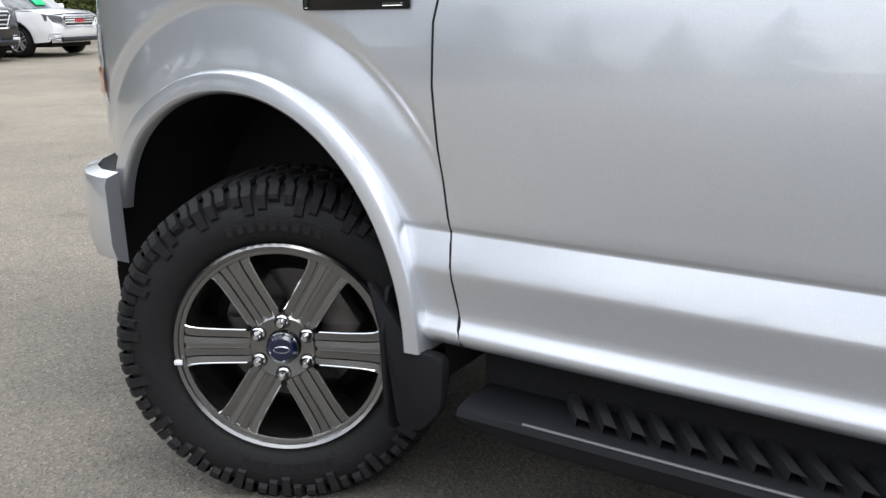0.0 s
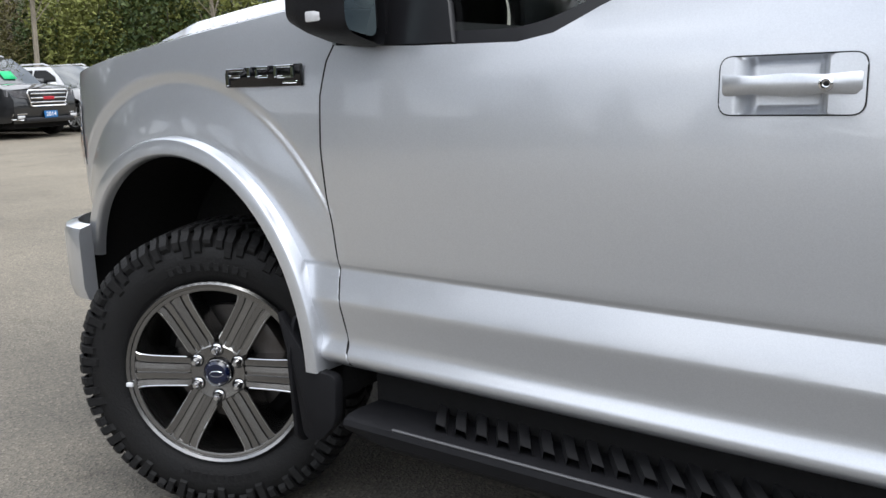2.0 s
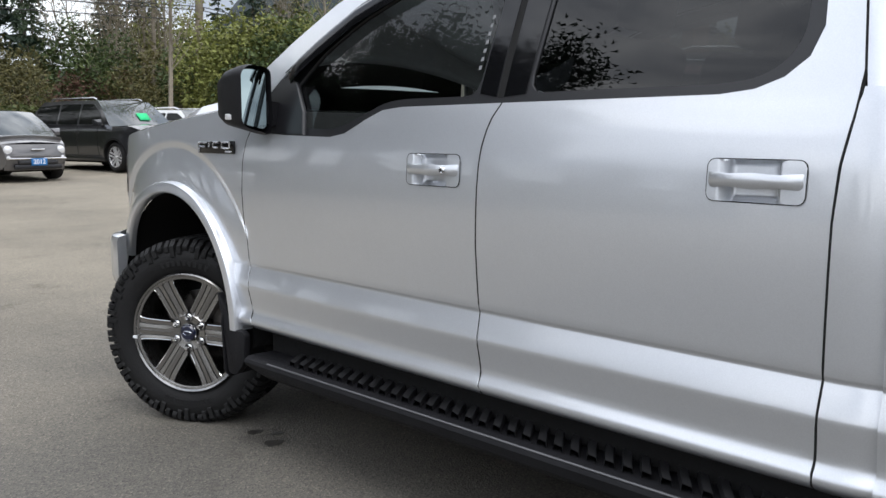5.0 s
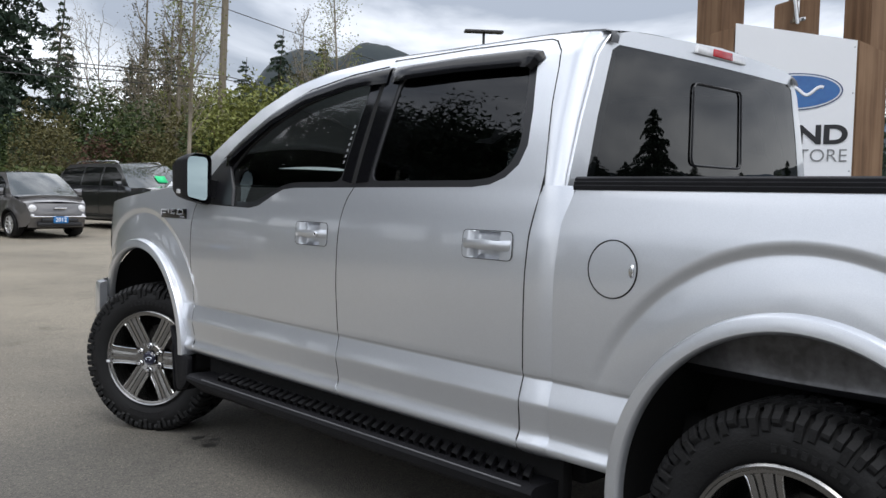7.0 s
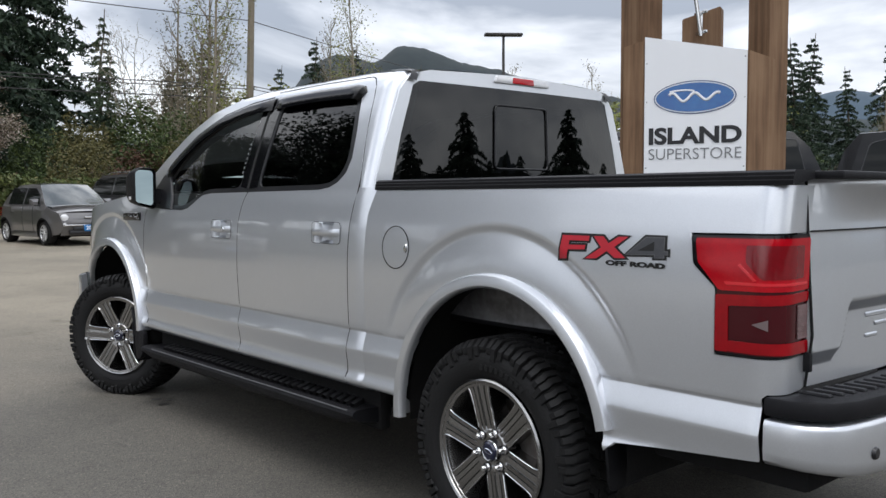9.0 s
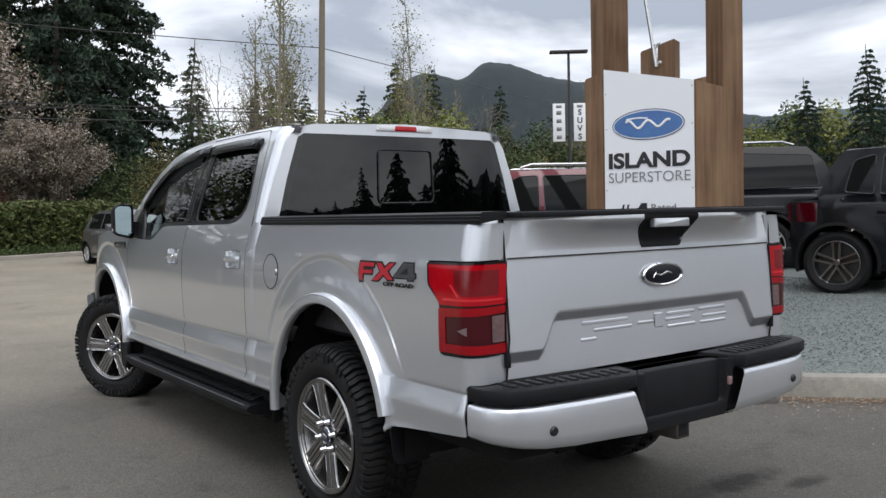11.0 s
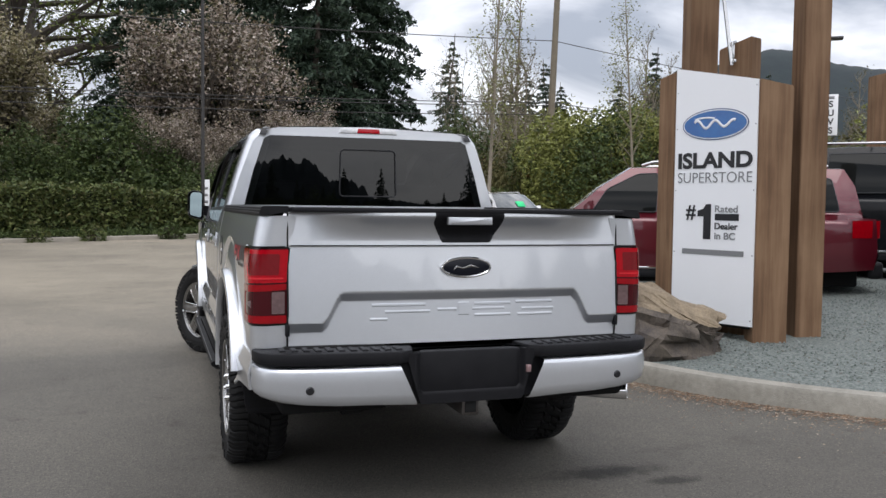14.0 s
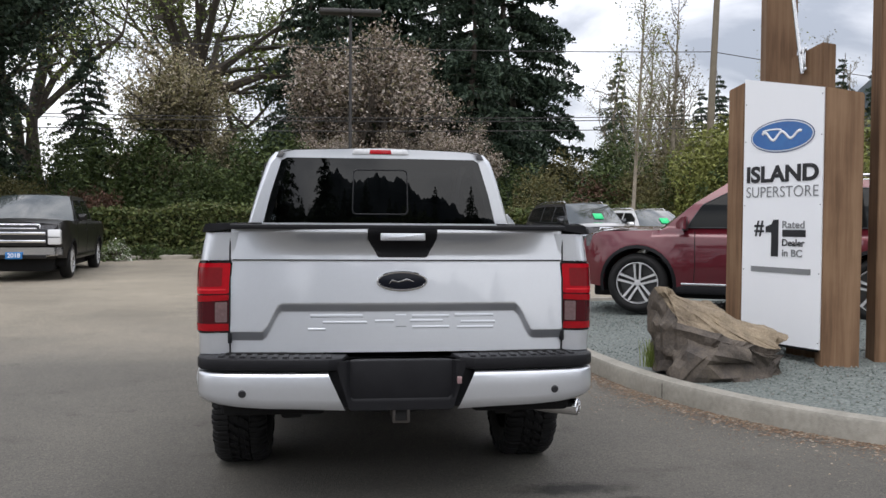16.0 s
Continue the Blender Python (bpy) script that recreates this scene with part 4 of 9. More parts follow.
# wheel-arch flares: one bent lip each
def flare(cy, a0, a1, ra, rb, lean):
    secs = []
    n = 56
    for i in range(n + 1):
        a = a0 + (a1 - a0) * i / n
        c, s = math.cos(a), math.sin(a)
        low = smooth01((AZ + 0.57 * s - 0.49) / 0.25)
        base = W_MID(cy + 0.56 * c) + 0.016
        x_out = base + 0.030
        k = 0.72 + 0.28 * low
        row = []
        for r, x in ((1.045, base - 0.045), (1.034, base - 0.006), (1.031, base + 0.012 * k), (1.027, x_out - 0.009), (1.021, x_out - 0.003), (1.013, x_out - 0.001), (0.955, x_out), (0.944, x_out - 0.005), (0.936, x_out - 0.018), (0.936, x_out - 0.034), (0.945, x_out - 0.038)):
            yy, zz = cy + (ra - lean * smooth01(-c)) * r * c, AZ + rb * r * s
            skin = half_width(yy, zz)
            if r > 1.04:
                x = skin - 0.03
            elif r > 1.032:
                x = skin + 0.001
            elif r > 1.025:
                x = max(x, skin + 0.006)
            row.append((-x, yy, zz))
        secs.append(row)
    return loft(secs)


for cy, a0, a1, ra, rb, lean in ((AX_F, math.pi - 0.02, 0.40, 0.545, 0.576, 0.026), (AX_R, math.pi - 0.21, -0.06, 0.535, 0.572, 0.0)):
    v, f = flare(cy, a0, a1, ra, rb, lean)
    part("wheel_arch_flare", fix(v, f), PAINT, truck)
    v, f = flip_x(v, f)
    part("wheel_arch_flare", fix(v, f), PAINT, truck)

# wheel wells, liners, underbody
for cy in (AX_F, AX_R):
    for sx in (-1, 1):
        secs = []
        for i in range(25):
            a = -0.12 + (math.pi + 0.24) * i / 24
            r = 0.555
            secs.append([(sx * 0.912, cy + r * math.cos(a), AZ + r * math.sin(a)), (sx * 0.45, cy + r * math.cos(a), AZ + r * math.sin(a)), (sx * 0.44, cy + 0.02 * math.cos(a), AZ + 0.02 * math.sin(a))])
        v, f = loft(secs)
        part("wheel_well", fix(v, f), WELL, truck, "black wheel-well liner")
for sx in (-1, 1):
    secs = []
    for y in np.linspace(-4.16, -3.20, 9):
        low = 0.858 + 0.012 * ((y + 3.68) / 0.48) ** 2
        secs.append([(sx * 0.905, y, 1.03), (sx * 0.842, y, 1.00), (sx * 0.828, y, 0.93), (sx * 0.822, y, low + 0.012), (sx * 0.826, y, low), (sx * 0.80, y, low)])
    v, f = loft(secs)
    part("inner_bed_panel", fix(v, f), LINERGREY, truck, "grey inner bed sheet behind the arch")
part("chassis", box_bm(-0.44, 0.44, -4.45, 0.70, 0.45, 0.62, 0.02), WELL, truck)
part("floor_pan", box_bm(-0.86, 0.86, -2.90, -0.60, 0.46, 0.56, 0.02), WELL, truck)
for sx in (-1, 1):
    part("inner_sill", box_bm(sx * 0.845 - 0.03, sx * 0.845 + 0.03, -2.90, -0.58, 0.30, 0.53, 0.02), WELL, truck)
part("fuel_tank", box_bm(-0.75, -0.30, -2.9, -1.6, 0.36, 0.50, 0.03), WELL, truck)
for sx in (-1, 1):
    part("frame_rail", box_bm(sx * 0.52 - 0.05, sx * 0.52 + 0.05, -4.80, -0.40, 0.48, 0.64, 0.015), WELL, truck)
    # dark box added to keep light from the ground under the bed's rear
    part("rear_valance", box_bm(sx * 0.60 - 0.24, sx * 0.60 + 0.24, -4.82, -4.30, 0.50, 0.80, 0.02), WELL, truck)
v, f = lathe([(0.20, -0.12), (0.27, -0.13), (0.37, -0.12), (0.395, -0.06), (0.395, 0.06), (0.37, 0.12), (0.27, 0.13), (0.0, 0.10)], 36, "z")
part("spare_tyre", fix(v, f), RUBBER, truck, "black spare tyre under the bed").location = (0, -4.33, 0.60)
part("axle_beam", box_bm(-0.70, 0.70, -3.75, -3.62, 0.36, 0.47, 0.03), DARKMETAL, truck)
part("engine_bay", box_bm(-0.52, 0.52, -0.55, 0.62, 0.60, 1.18, 0.02), WELL, truck)
v, f = lathe([(0.0, 0.16), (0.12, 0.15), (0.15, 0.05), (0.15, -0.05), (0.12, -0.15), (0.0, -0.16)], 20, "y")
part("differential", fix(v, f), DARKMETAL, truck).location = (0.0, -3.72, 0.41)

# mud flaps behind the wheels
for cy, y1 in ((-0.395, -0.50), (-4.20, -4.215)):
    for sx in (-1, 1):
        out = [(0.70, 0.60), (0.955, 0.62), (0.985, 0.52), (0.975, 0.30), (0.955, 0.275), (0.72, 0.285)] if y1 == -0.50 else [(0.74, 0.58), (0.93, 0.60), (0.945, 0.52), (0.93, 0.40), (0.915, 0.37), (0.75, 0.37)]
        fl = part("mud_flap", prism_bm([(sx * x, z) for x, z in rounded(out, 0.02)], 0.012, 0.003), PLASTIC, truck, "black rubber mud flap")
        fl.location.y = cy
        if y1 == -0.50:
            part("splash_guard", prism_bm([(y, z) for y, z in rounded([(-0.345, 0.64), (-0.40, 0.44), (-0.42, 0.30), (-0.475, 0.30), (-0.535, 0.36), (-0.545, 0.49), (-0.47, 0.49)], 0.03)], 0.03, 0.004, axis="x"), PLASTIC, fl).location = (sx * 0.962 - 0.015, -cy, 0)

# running boards
for sx in (-1, 1):
    y0, y1 = -0.60, -2.88
    secs = []
    n = 40
    for i in range(n + 1):
        y = y0 + (y1 - y0) * i / n
        e = min(1.0, (i + 0.3) / 2, (n - i + 0.3) / 2)
        secs.append([(sx * (0.80), y, 0.405), (sx * (0.955), y, 0.412), (sx * (0.995), y, 0.410), (sx * 1.012, y, 0.402), (sx * 1.018, y, 0.390), (sx * 1.010, y, 0.36 + 0.02 * (1 - e)), (sx * 0.98, y, 0.335 + 0.03 * (1 - e)), (sx * 0.86, y, 0.335), (sx * 0.80, y, 0.36)])
    v, f = loft(secs, closed=True)
    f += [tuple(range(9)), tuple(n * 9 + k for k in range(9))]
    board = part("running_board", fix(v, f), PLASTIC, truck, "black running board with chevron treads")
    # a paler bar stands in for the highlight along the board's outer edge
    v, f = tube([(sx * 1.010, y, 0.406) for y in np.linspace(-0.75, y1 + 0.05, 20)], 0.0035, 6)
    part("edge_strip", fix(v, f), DULLSTRIP, board, "dull grey line drawn for the edge highlight")
    for k in range(36):
        yc = -0.80 - 0.056 * k
        part("tread_rib", fix(*loft([[(sx * (0.848 + 0.066 * q + u * 0.006), yc + 0.020 - 0.040 * q + d, z) for d, z in ((-0.0190, 0.407), (-0.0150, 0.4290), (0.0110, 0.4320), (0.0160, 0.407))] for q, u in ((0.0, 1), (0.05, 0), (1.0, 0), (2.05, -1))])), TREAD, board)
    part("board_bracket", box_bm(sx * 0.80 - 0.06, sx * 0.80 + 0.06, -1.9, -1.8, 0.36, 0.50), WELL, board)


# wheels
def tyre_parts(owner, radius, rim_r, width, treads=True, blocks=38):
    """A tyre lying with its axle along x, outer face at -x."""
    h = width / 2
    groove = 0.017 if treads else 0.007
    prof = [(rim_r - 0.01, -h + 0.03), (rim_r + 0.004, -h + 0.012), (rim_r + 0.025, -h - 0.002), (rim_r + 0.06, -h - 0.010), (radius - 0.055, -h - 0.006), (radius - 0.030, -h + 0.014), (radius - groove, -h + 0.035),
            (radius - groove, 0), (radius - groove, h - 0.035), (radius - 0.030, h - 0.014), (radius - 0.055, h + 0.006), (rim_r + 0.06, h + 0.010), (rim_r + 0.01, h - 0.01), (rim_r - 0.01, h - 0.03)]
    v, f = lathe(prof, 72, "x")
    tyre = part("tyre", fix(v, f), RUBBER, owner, "black all-terrain tyre with chunky tread" if treads else "black tyre", smooth_angle=50)
    if treads:
        rnd = random.Random(5)
        sets = []
        for i in range(blocks):
            a0 = 2 * math.pi * i / blocks
            da = 2 * math.pi / blocks
            for side_ in (-1, 1):
                # shoulder lug in two stepped halves, wrapping over onto the sidewall
                for half_, (t0, t1) in enumerate(((0.03, 0.40), (0.45, 0.86))):
                    long = (0.046, 0.070, 0.058, 0.036)[(2 * i + half_) % 4]
                    proud = 0.004 if (i + half_) % 2 else 0.0
                    ring = []
                    for r, x in ((radius - long - 0.012, h + 0.002), (radius - long, h + 0.010 + proud), (radius - 0.026, h + 0.010 + proud), (radius - 0.007, h - 0.010), (radius + 0.001, h - 0.030), (radius + 0.002, h - 0.078), (radius - 0.016, h - 0.082)):
                        row = []
                        for k_, t in enumerate((t0, t0 + 0.04, t1 - 0.04, t1)):
                            sk = 0.22 * (0 if x > h - 0.02 else 1) * (0.5 if side_ > 0 else -0.5)
                            rr = r - (0.009 if k_ in (0, 3) else 0)
                            xx_ = x - (0.008 if k_ in (0, 3) and x > h else 0)
                            a = a0 + da * (t + sk + (0.5 if side_ > 0 else 0))
                            row.append((side_ * xx_, rr * math.cos(a), rr * math.sin(a)))
                        ring.append(row)
                    sets.append(loft(ring))
            # two staggered rows of angled centre blocks
            for lane, off in ((-0.030, 0.0), (0.026, 0.45)):
                for x0_, x1_, t0, t1 in ((lane - 0.025, lane + 0.001, 0.04, 0.50), (lane + 0.003, lane + 0.023, 0.30, 0.82)):
                    ring = []
                    for x, sk in ((x0_, 0.0), (x1_, 0.22)):
                        ring.append([(x, (radius + dr) * math.cos(a0 + da * (t + off + sk)), (radius + dr) * math.sin(a0 + da * (t + off + sk))) for t, dr in ((t0, -0.018), (t0 + 0.03, 0.003), (t1 - 0.03, 0.003), (t1, -0.018))])
                    v1, f1 = loft(ring)
                    sets.append((v1, f1 + [(0, 1, 2, 3), (4, 5, 6, 7)]))
        tagged(part("tread", fix(*merge(*sets)), RUBBER, tyre, smooth_angle=25), "chunky black tread blocks", kind="stuff")
        # raised plain bars on the sidewall where the lettering is
        for c0 in (math.radians(250), math.radians(70)):
            for k in range(9):
                rows_ = []
                for a in (c0 + k * 0.085, c0 + k * 0.085 + 0.05):
                    c_, s_ = math.cos(a), math.sin(a)
                    rows_.append([(x, r * c_, r * s_) for x, r in ((-h - 0.0085, rim_r + 0.035), (-h - 0.0105, rim_r + 0.036), (-h - 0.0105, rim_r + 0.057), (-h - 0.006, rim_r + 0.058))])
                part("sidewall_mark", fix(*loft(rows_)), RUBBER, tyre, smooth_angle=0)
    return tyre


def truck_wheel(m):
    wheel = new("wheel")
    wheel.parent = truck
    wheel.matrix_basis = m
    R, RR, WD = 0.415, 0.266, 0.275
    tyre_parts(wheel, R, RR, WD)
    xo = -WD / 2 + 0.006          # outer face of the rim
    # barrel and bright lip
    v, f = lathe([(RR + 0.002, xo - 0.004), (RR - 0.004, xo - 0.010), (RR - 0.012, xo - 0.006), (RR - 0.020, xo + 0.012), (RR - 0.028, xo + 0.03), (RR - 0.036, xo + 0.075), (RR - 0.056, xo + 0.12), (RR - 0.060, xo + 0.20), (RR - 0.01, xo + 0.25)], 72, "x")
    part("rim", fix(v, f), RIM, wheel, "dark polished alloy rim lip")
    # six broad spokes, each with straight sunk grooves
    SPOKE = [(r, w, xo + d) for r, w, d in ((0.035, 0.030, 0.017), (0.070, 0.0385, 0.0135), (0.090, 0.0440, 0.0115), (0.13, 0.0445, 0.0085), (0.17, 0.0455, 0.0060), (0.205, 0.0475, 0.0040), (0.226, 0.0505, 0.0030), (0.238, 0.056, 0.0020), (0.250, 0.074, 0.0020))]
    for s in range(6):
        a = math.radians(60 * s + 2)
        secs = []
        for r, wd, xx in SPOKE:
            row = []
            g = smooth01((r - 0.075) / 0.02)
            for u, dx in ((-1.05, 0.080), (-1.0, 0.007), (-0.93, 0.000), (-0.60, 0.0025), (-0.565, 0.0085), (-0.50, 0.0085), (-0.465, 0.002), (-0.14, 0.000), (-0.10, 0.006), (0.10, 0.006), (0.14, 0.000), (0.465, 0.002), (0.50, 0.0085), (0.565, 0.0085), (0.60, 0.0025), (0.93, 0.000), (1.0, 0.007), (1.05, 0.080)):
                row.append((xx + dx * (g if abs(u) < 0.9 else 1.0), r, u * wd))
            secs.append(row)
        v, f = loft(secs)
        ca, sa = math.cos(a), math.sin(a)
        v = [Vector((p[0], p[1] * ca - p[2] * sa, p[1] * sa + p[2] * ca)) for p in v]
        part("spoke", fix(v, f), RIM, wheel, "dark machined alloy spoke", smooth_angle=8)
        for su in (-1, 1):
            edge = [(xx + 0.001, r * ca - su * 0.975 * wd * sa, r * sa + su * 0.975 * wd * ca) for r, wd, xx in SPOKE[2:8]]
            v, f = tube(edge, 0.0021, 6)
            part("spoke_edge", fix(v, f), CHROME, wheel, "bright machined edge")
    v, f = lathe([(0.239, xo + 0.014), (0.239, xo + 0.006), (0.242, xo + 0.001), (0.250, xo - 0.001), (0.257, xo - 0.001), (0.260, xo + 0.006)], 72, "x")
    part("rim_ring", fix(v, f), RIM, wheel)
    v, f = lathe([(0.0, xo + 0.020), (0.030, xo + 0.018), (0.078, xo + 0.010), (0.086, xo + 0.018), (0.088, xo + 0.06)], 48, "x")
    part("hub", fix(v, f), RIM, wheel)
    v, f = lathe([(0.0, xo - 0.004), (0.028, xo - 0.003), (0.033, xo + 0.001), (0.036, xo + 0.004), (0.036, xo + 0.02)], 40, "x")
    cap = part("centre_cap", fix(v, f), NAVY, wheel, "navy blue centre cap")
    v, f = tube([(xo - 0.0035, 0.019 * math.cos(t), 0.008 * math.sin(t)) for t in np.linspace(0, 2 * math.pi, 25)], 0.0012, 5, cap=False)
    part("cap_oval", fix(v, f), CHROME, cap)
    v, f = lathe([(0.036, xo + 0.006), (0.0385, xo + 0.003), (0.041, xo + 0.007)], 40, "x")
    part("cap_ring", fix(v, f), BRUSHED, cap)
    for s in range(6):
        a = math.radians(60 * s + 32)
        v, f = lathe([(0.0, xo - 0.016), (0.006, xo - 0.016), (0.0095, xo - 0.011), (0.0105, xo + 0.006), (0.0135, xo + 0.010), (0.016, xo + 0.011)], 12, "x")
        part("lug_nut", fix(v, f), CHROME, wheel, "chrome lug nut").location = (0, 0.0685 * math.cos(a), 0.0685 * math.sin(a))
        v, f = lathe([(0.0165, xo + 0.0115), (0.0185, xo + 0.008), (0.020, xo + 0.0125)], 16, "x")
        part("nut_seat", fix(v, f), SEAM, wheel).location = (0, 0.0685 * math.cos(a), 0.0685 * math.sin(a))
    # brake disc and calliper behind the spokes
    v, f = lathe([(0.06, xo + 0.09), (0.085, xo + 0.085), (0.09, xo + 0.115), (0.172, xo + 0.115), (0.172, xo + 0.14), (0.05, xo + 0.14)], 48, "x")
    part("brake_disc", fix(v, f), DARKMETAL, wheel)
    v, f = lathe([(0.0, xo + 0.165), (0.21, xo + 0.165), (0.225, xo + 0.20)], 36, "x")
    part("dust_shield", fix(v, f), WELL, wheel)
    cal = part("brake_calliper", box_bm(xo + 0.062, xo + 0.150, 0.095, 0.185, -0.10, 0.10, 0.02), DARKMETAL, wheel)
    cal.matrix_basis = pose(0, 0, 0, 150, 0, 0)
    for t in (-0.06, 0.06):
        part("bolt", fix(*lathe([(0.0, -0.012), (0.014, -0.010), (0.016, 0.0)], 12, "x")), BRUSHED, wheel).location = (xo + 0.062, -0.115 - t * 0.5, 0.05 - t)
    return wheel


STEER = 30
HX = -0.835
fl_w = truck_wheel(pose(HX - 0.01, 0.0, 0.405, 0, 0, STEER))
rl_w = truck_wheel(pose(HX - 0.012, -3.683, 0.405, 14, 0, 0))
for src, m in ((rl_w, pose(-HX, 0.0, 0.405, 40, 0, 180 + STEER - 3)), (rl_w, pose(-HX, -3.683, 0.405, 75, 0, 180))):
    copy_thing(src, m)
# wheel balance weight on the near rim
part("balance_weight", box_bm(-0.146, -0.138, -0.010, 0.010, -0.006, 0.006, 0.002), WHITEPAINT, fl_w, "white balance weight").matrix_basis = pose(0, 0.256 * math.cos(math.radians(6)), -0.03, 0, 0, 0)

# door handles set in shallow cups
def handle(yc, zc, owner, lock):
    out = cup_out(yc, zc)

    def cup(y, z):
        u = min(1.0, max(0.0, min((0.072 - abs(y - yc - 0.012)) / 0.022, (0.058 - abs(z - zc)) / 0.022)))
        return (-(half_width(y, z) + 0.0030 - 0.036 * smooth01(u)), y, z)

    c = panel("handle_cup", out, cup, PAINT, owner, toward=(-1, 0, 0), step=0.012, back=0.004)[0]
    # a thin dark ring stands in for the shading at the cup's edge
    ringv, ringf = tube([Vector((-(half_width(y, z) + 0.0025), y, z)) for y, z in out + out[:1]], 0.0013, 5, cap=False)
    part("cup_seam", fix(ringv, ringf), SEAM, c)
    secs = []
    w0 = half_width(yc, zc)
    for i in range(13):
        t = i / 12
        y = yc + 0.110 - 0.220 * t
        bow = math.sin(math.pi * t) ** 0.5
        h0 = 0.0165 + 0.0015 * math.cos(4 * math.pi * t)
        xo = w0 + 0.006 + 0.020 * bow
        xi = w0 - 0.012
        zz = zc + 0.002
        secs.append([(-xi, y, zz + h0 * 0.8), (-(xo - 0.004), y, zz + h0), (-xo, y, zz + h0 * 0.4), (-xo, y, zz - h0 * 0.4), (-(xo - 0.006), y, zz - h0), (-xi, y, zz - h0 * 0.8)])
    v, f = loft(secs, closed=True)
    f += [tuple(range(6)), tuple(12 * 6 + k for k in range(6))]
    g = part("door_handle", fix(v, f), PAINT, owner, "silver door handle", smooth_angle=50)
    if lock:
        v, f = lathe([(0.0, 0.002), (0.006, 0.001), (0.0075, -0.003), (0.011, -0.001), (0.012, 0.003)], 20, "x")
        part("key_lock", fix(v, f), CHROME, g).location = (-(w0 + 0.0245), yc - 0.060, zc + 0.002)
        part("keyhole", fix(*lathe([(0.0, -0.0015), (0.0035, -0.001), (0.0038, 0.002)], 14, "x")), SEAM, g).location = (-(w0 + 0.0255), yc - 0.060, zc + 0.002)


handle(-1.588, 1.171, front_door[0], True)
handle(-2.615, 1.180, rear_door[0], False)
for near, far in ((front_door[0], front_door[1]), (rear_door[0], rear_door[1])):
    for ob in [o for o in near.children if o.name.split(".")[0] in ("handle_cup", "door_handle")]:
        me = ob.data.copy()
        for vv in me.vertices:
            vv.co.x = -vv.co.x
        me.flip_normals()
        twin = new(ob.name.split(".")[0], me)
        twin.parent = far

# fuel flap
n = 40
circ = [(-3.131 + 0.0845 * math.cos(2 * math.pi * i / n), 1.136 + 0.0845 * math.sin(2 * math.pi * i / n)) for i in range(n)]
flap = panel("fuel_flap", circ, lambda y, z: (-(half_width(y, z) + 0.002), y, z), PAINT, truck, step=0.03, back=0.006)[0]
v, f = tube([Vector((-(half_width(y, z) + 0.0015), y, z)) for y, z in [(-3.131 + 0.087 * math.cos(2 * math.pi * i / 48), 1.136 + 0.087 * math.sin(2 * math.pi * i / 48)) for i in range(49)]], 0.0021, 6, cap=False)
part("flap_seam", fix(v, f), SEAM, flap)
v, f = lathe([(0.0, -0.006), (0.010, -0.004), (0.015, 0.003)], 16, "x")
tab = part("finger_dip", fix(v, f), BRUSHED, flap)
tab.location, tab.scale = (-(half_width(-3.2, 1.136) + 0.003), -3.200, 1.134), (1, 0.7, 1.5)

# black name plate on the wing: plain raised bars
plate = part("name_plate", prism_bm(rounded([(-0.188, 1.196), (-0.462, 1.196), (-0.462, 1.249), (-0.445, 1.249), (-0.20, 1.244), (-0.188, 1.234)], 0.006), -0.010, 0.003, axis="x"), GLOSSBLACK, truck, "black name plate with chrome bars")
plate.location.x = -(half_width(-0.32, 1.22) - 0.0005)
for y0, y1, z0, z1 in ((-0.196, -0.206, 1.201, 1.243), (-0.206, -0.262, 1.235, 1.243), (-0.206, -0.25, 1.220, 1.227), (-0.275, -0.287, 1.222, 1.246), (-0.305, -0.350, 1.238, 1.246), (-0.305, -0.314, 1.220, 1.246), (-0.314, -0.350, 1.218, 1.224), (-0.372, -0.382, 1.218, 1.247), (-0.382, -0.44, 1.240, 1.247), (-0.43, -0.44, 1.218, 1.247), (-0.382, -0.44, 1.216, 1.222), (-0.40, -0.45, 1.203, 1.209)):
    part("chrome_bar", box_bm(-0.0135, -0.009, min(y0, y1), max(y0, y1), z0, z1, 0.0012, 1), CHROME, plate)

# decal on the bed side: three red and grey plain shapes with black outlines, and its small caption
decal = new("bed_decal")
decal.parent = truck
decal["label"] = "red and grey off-road decal"


def grow(poly, d):
    """The outline moved outwards by d."""
    n = len(poly)
    area = sum(poly[i][0] * poly[(i + 1) % n][1] - poly[(i + 1) % n][0] * poly[i][1] for i in range(n))
    out = []
    for i in range(n):
        p, q, r = Vector(poly[i - 1]), Vector(poly[i]), Vector(poly[(i + 1) % n])
        e, g = (q - p).normalized(), (r - q).normalized()
        na, nb = Vector((e.y, -e.x)), Vector((g.y, -g.x))
        m = (na + nb) / max(0.35, 1 + na.dot(nb))
        out.append(tuple(q + m * (d if area > 0 else -d)))
    return out


def decal_layer(name, shape, d, m_, label=""):
    panel(name, [(y + 0.007, 1.217 - (1.217 - z) * (1 + 0.52 * (y + 4.03))) for y, z in shape], lambda y, z: (-(half_width(y, z) + d), y, z), m_, decal, label, step=0.014, back=0.0)


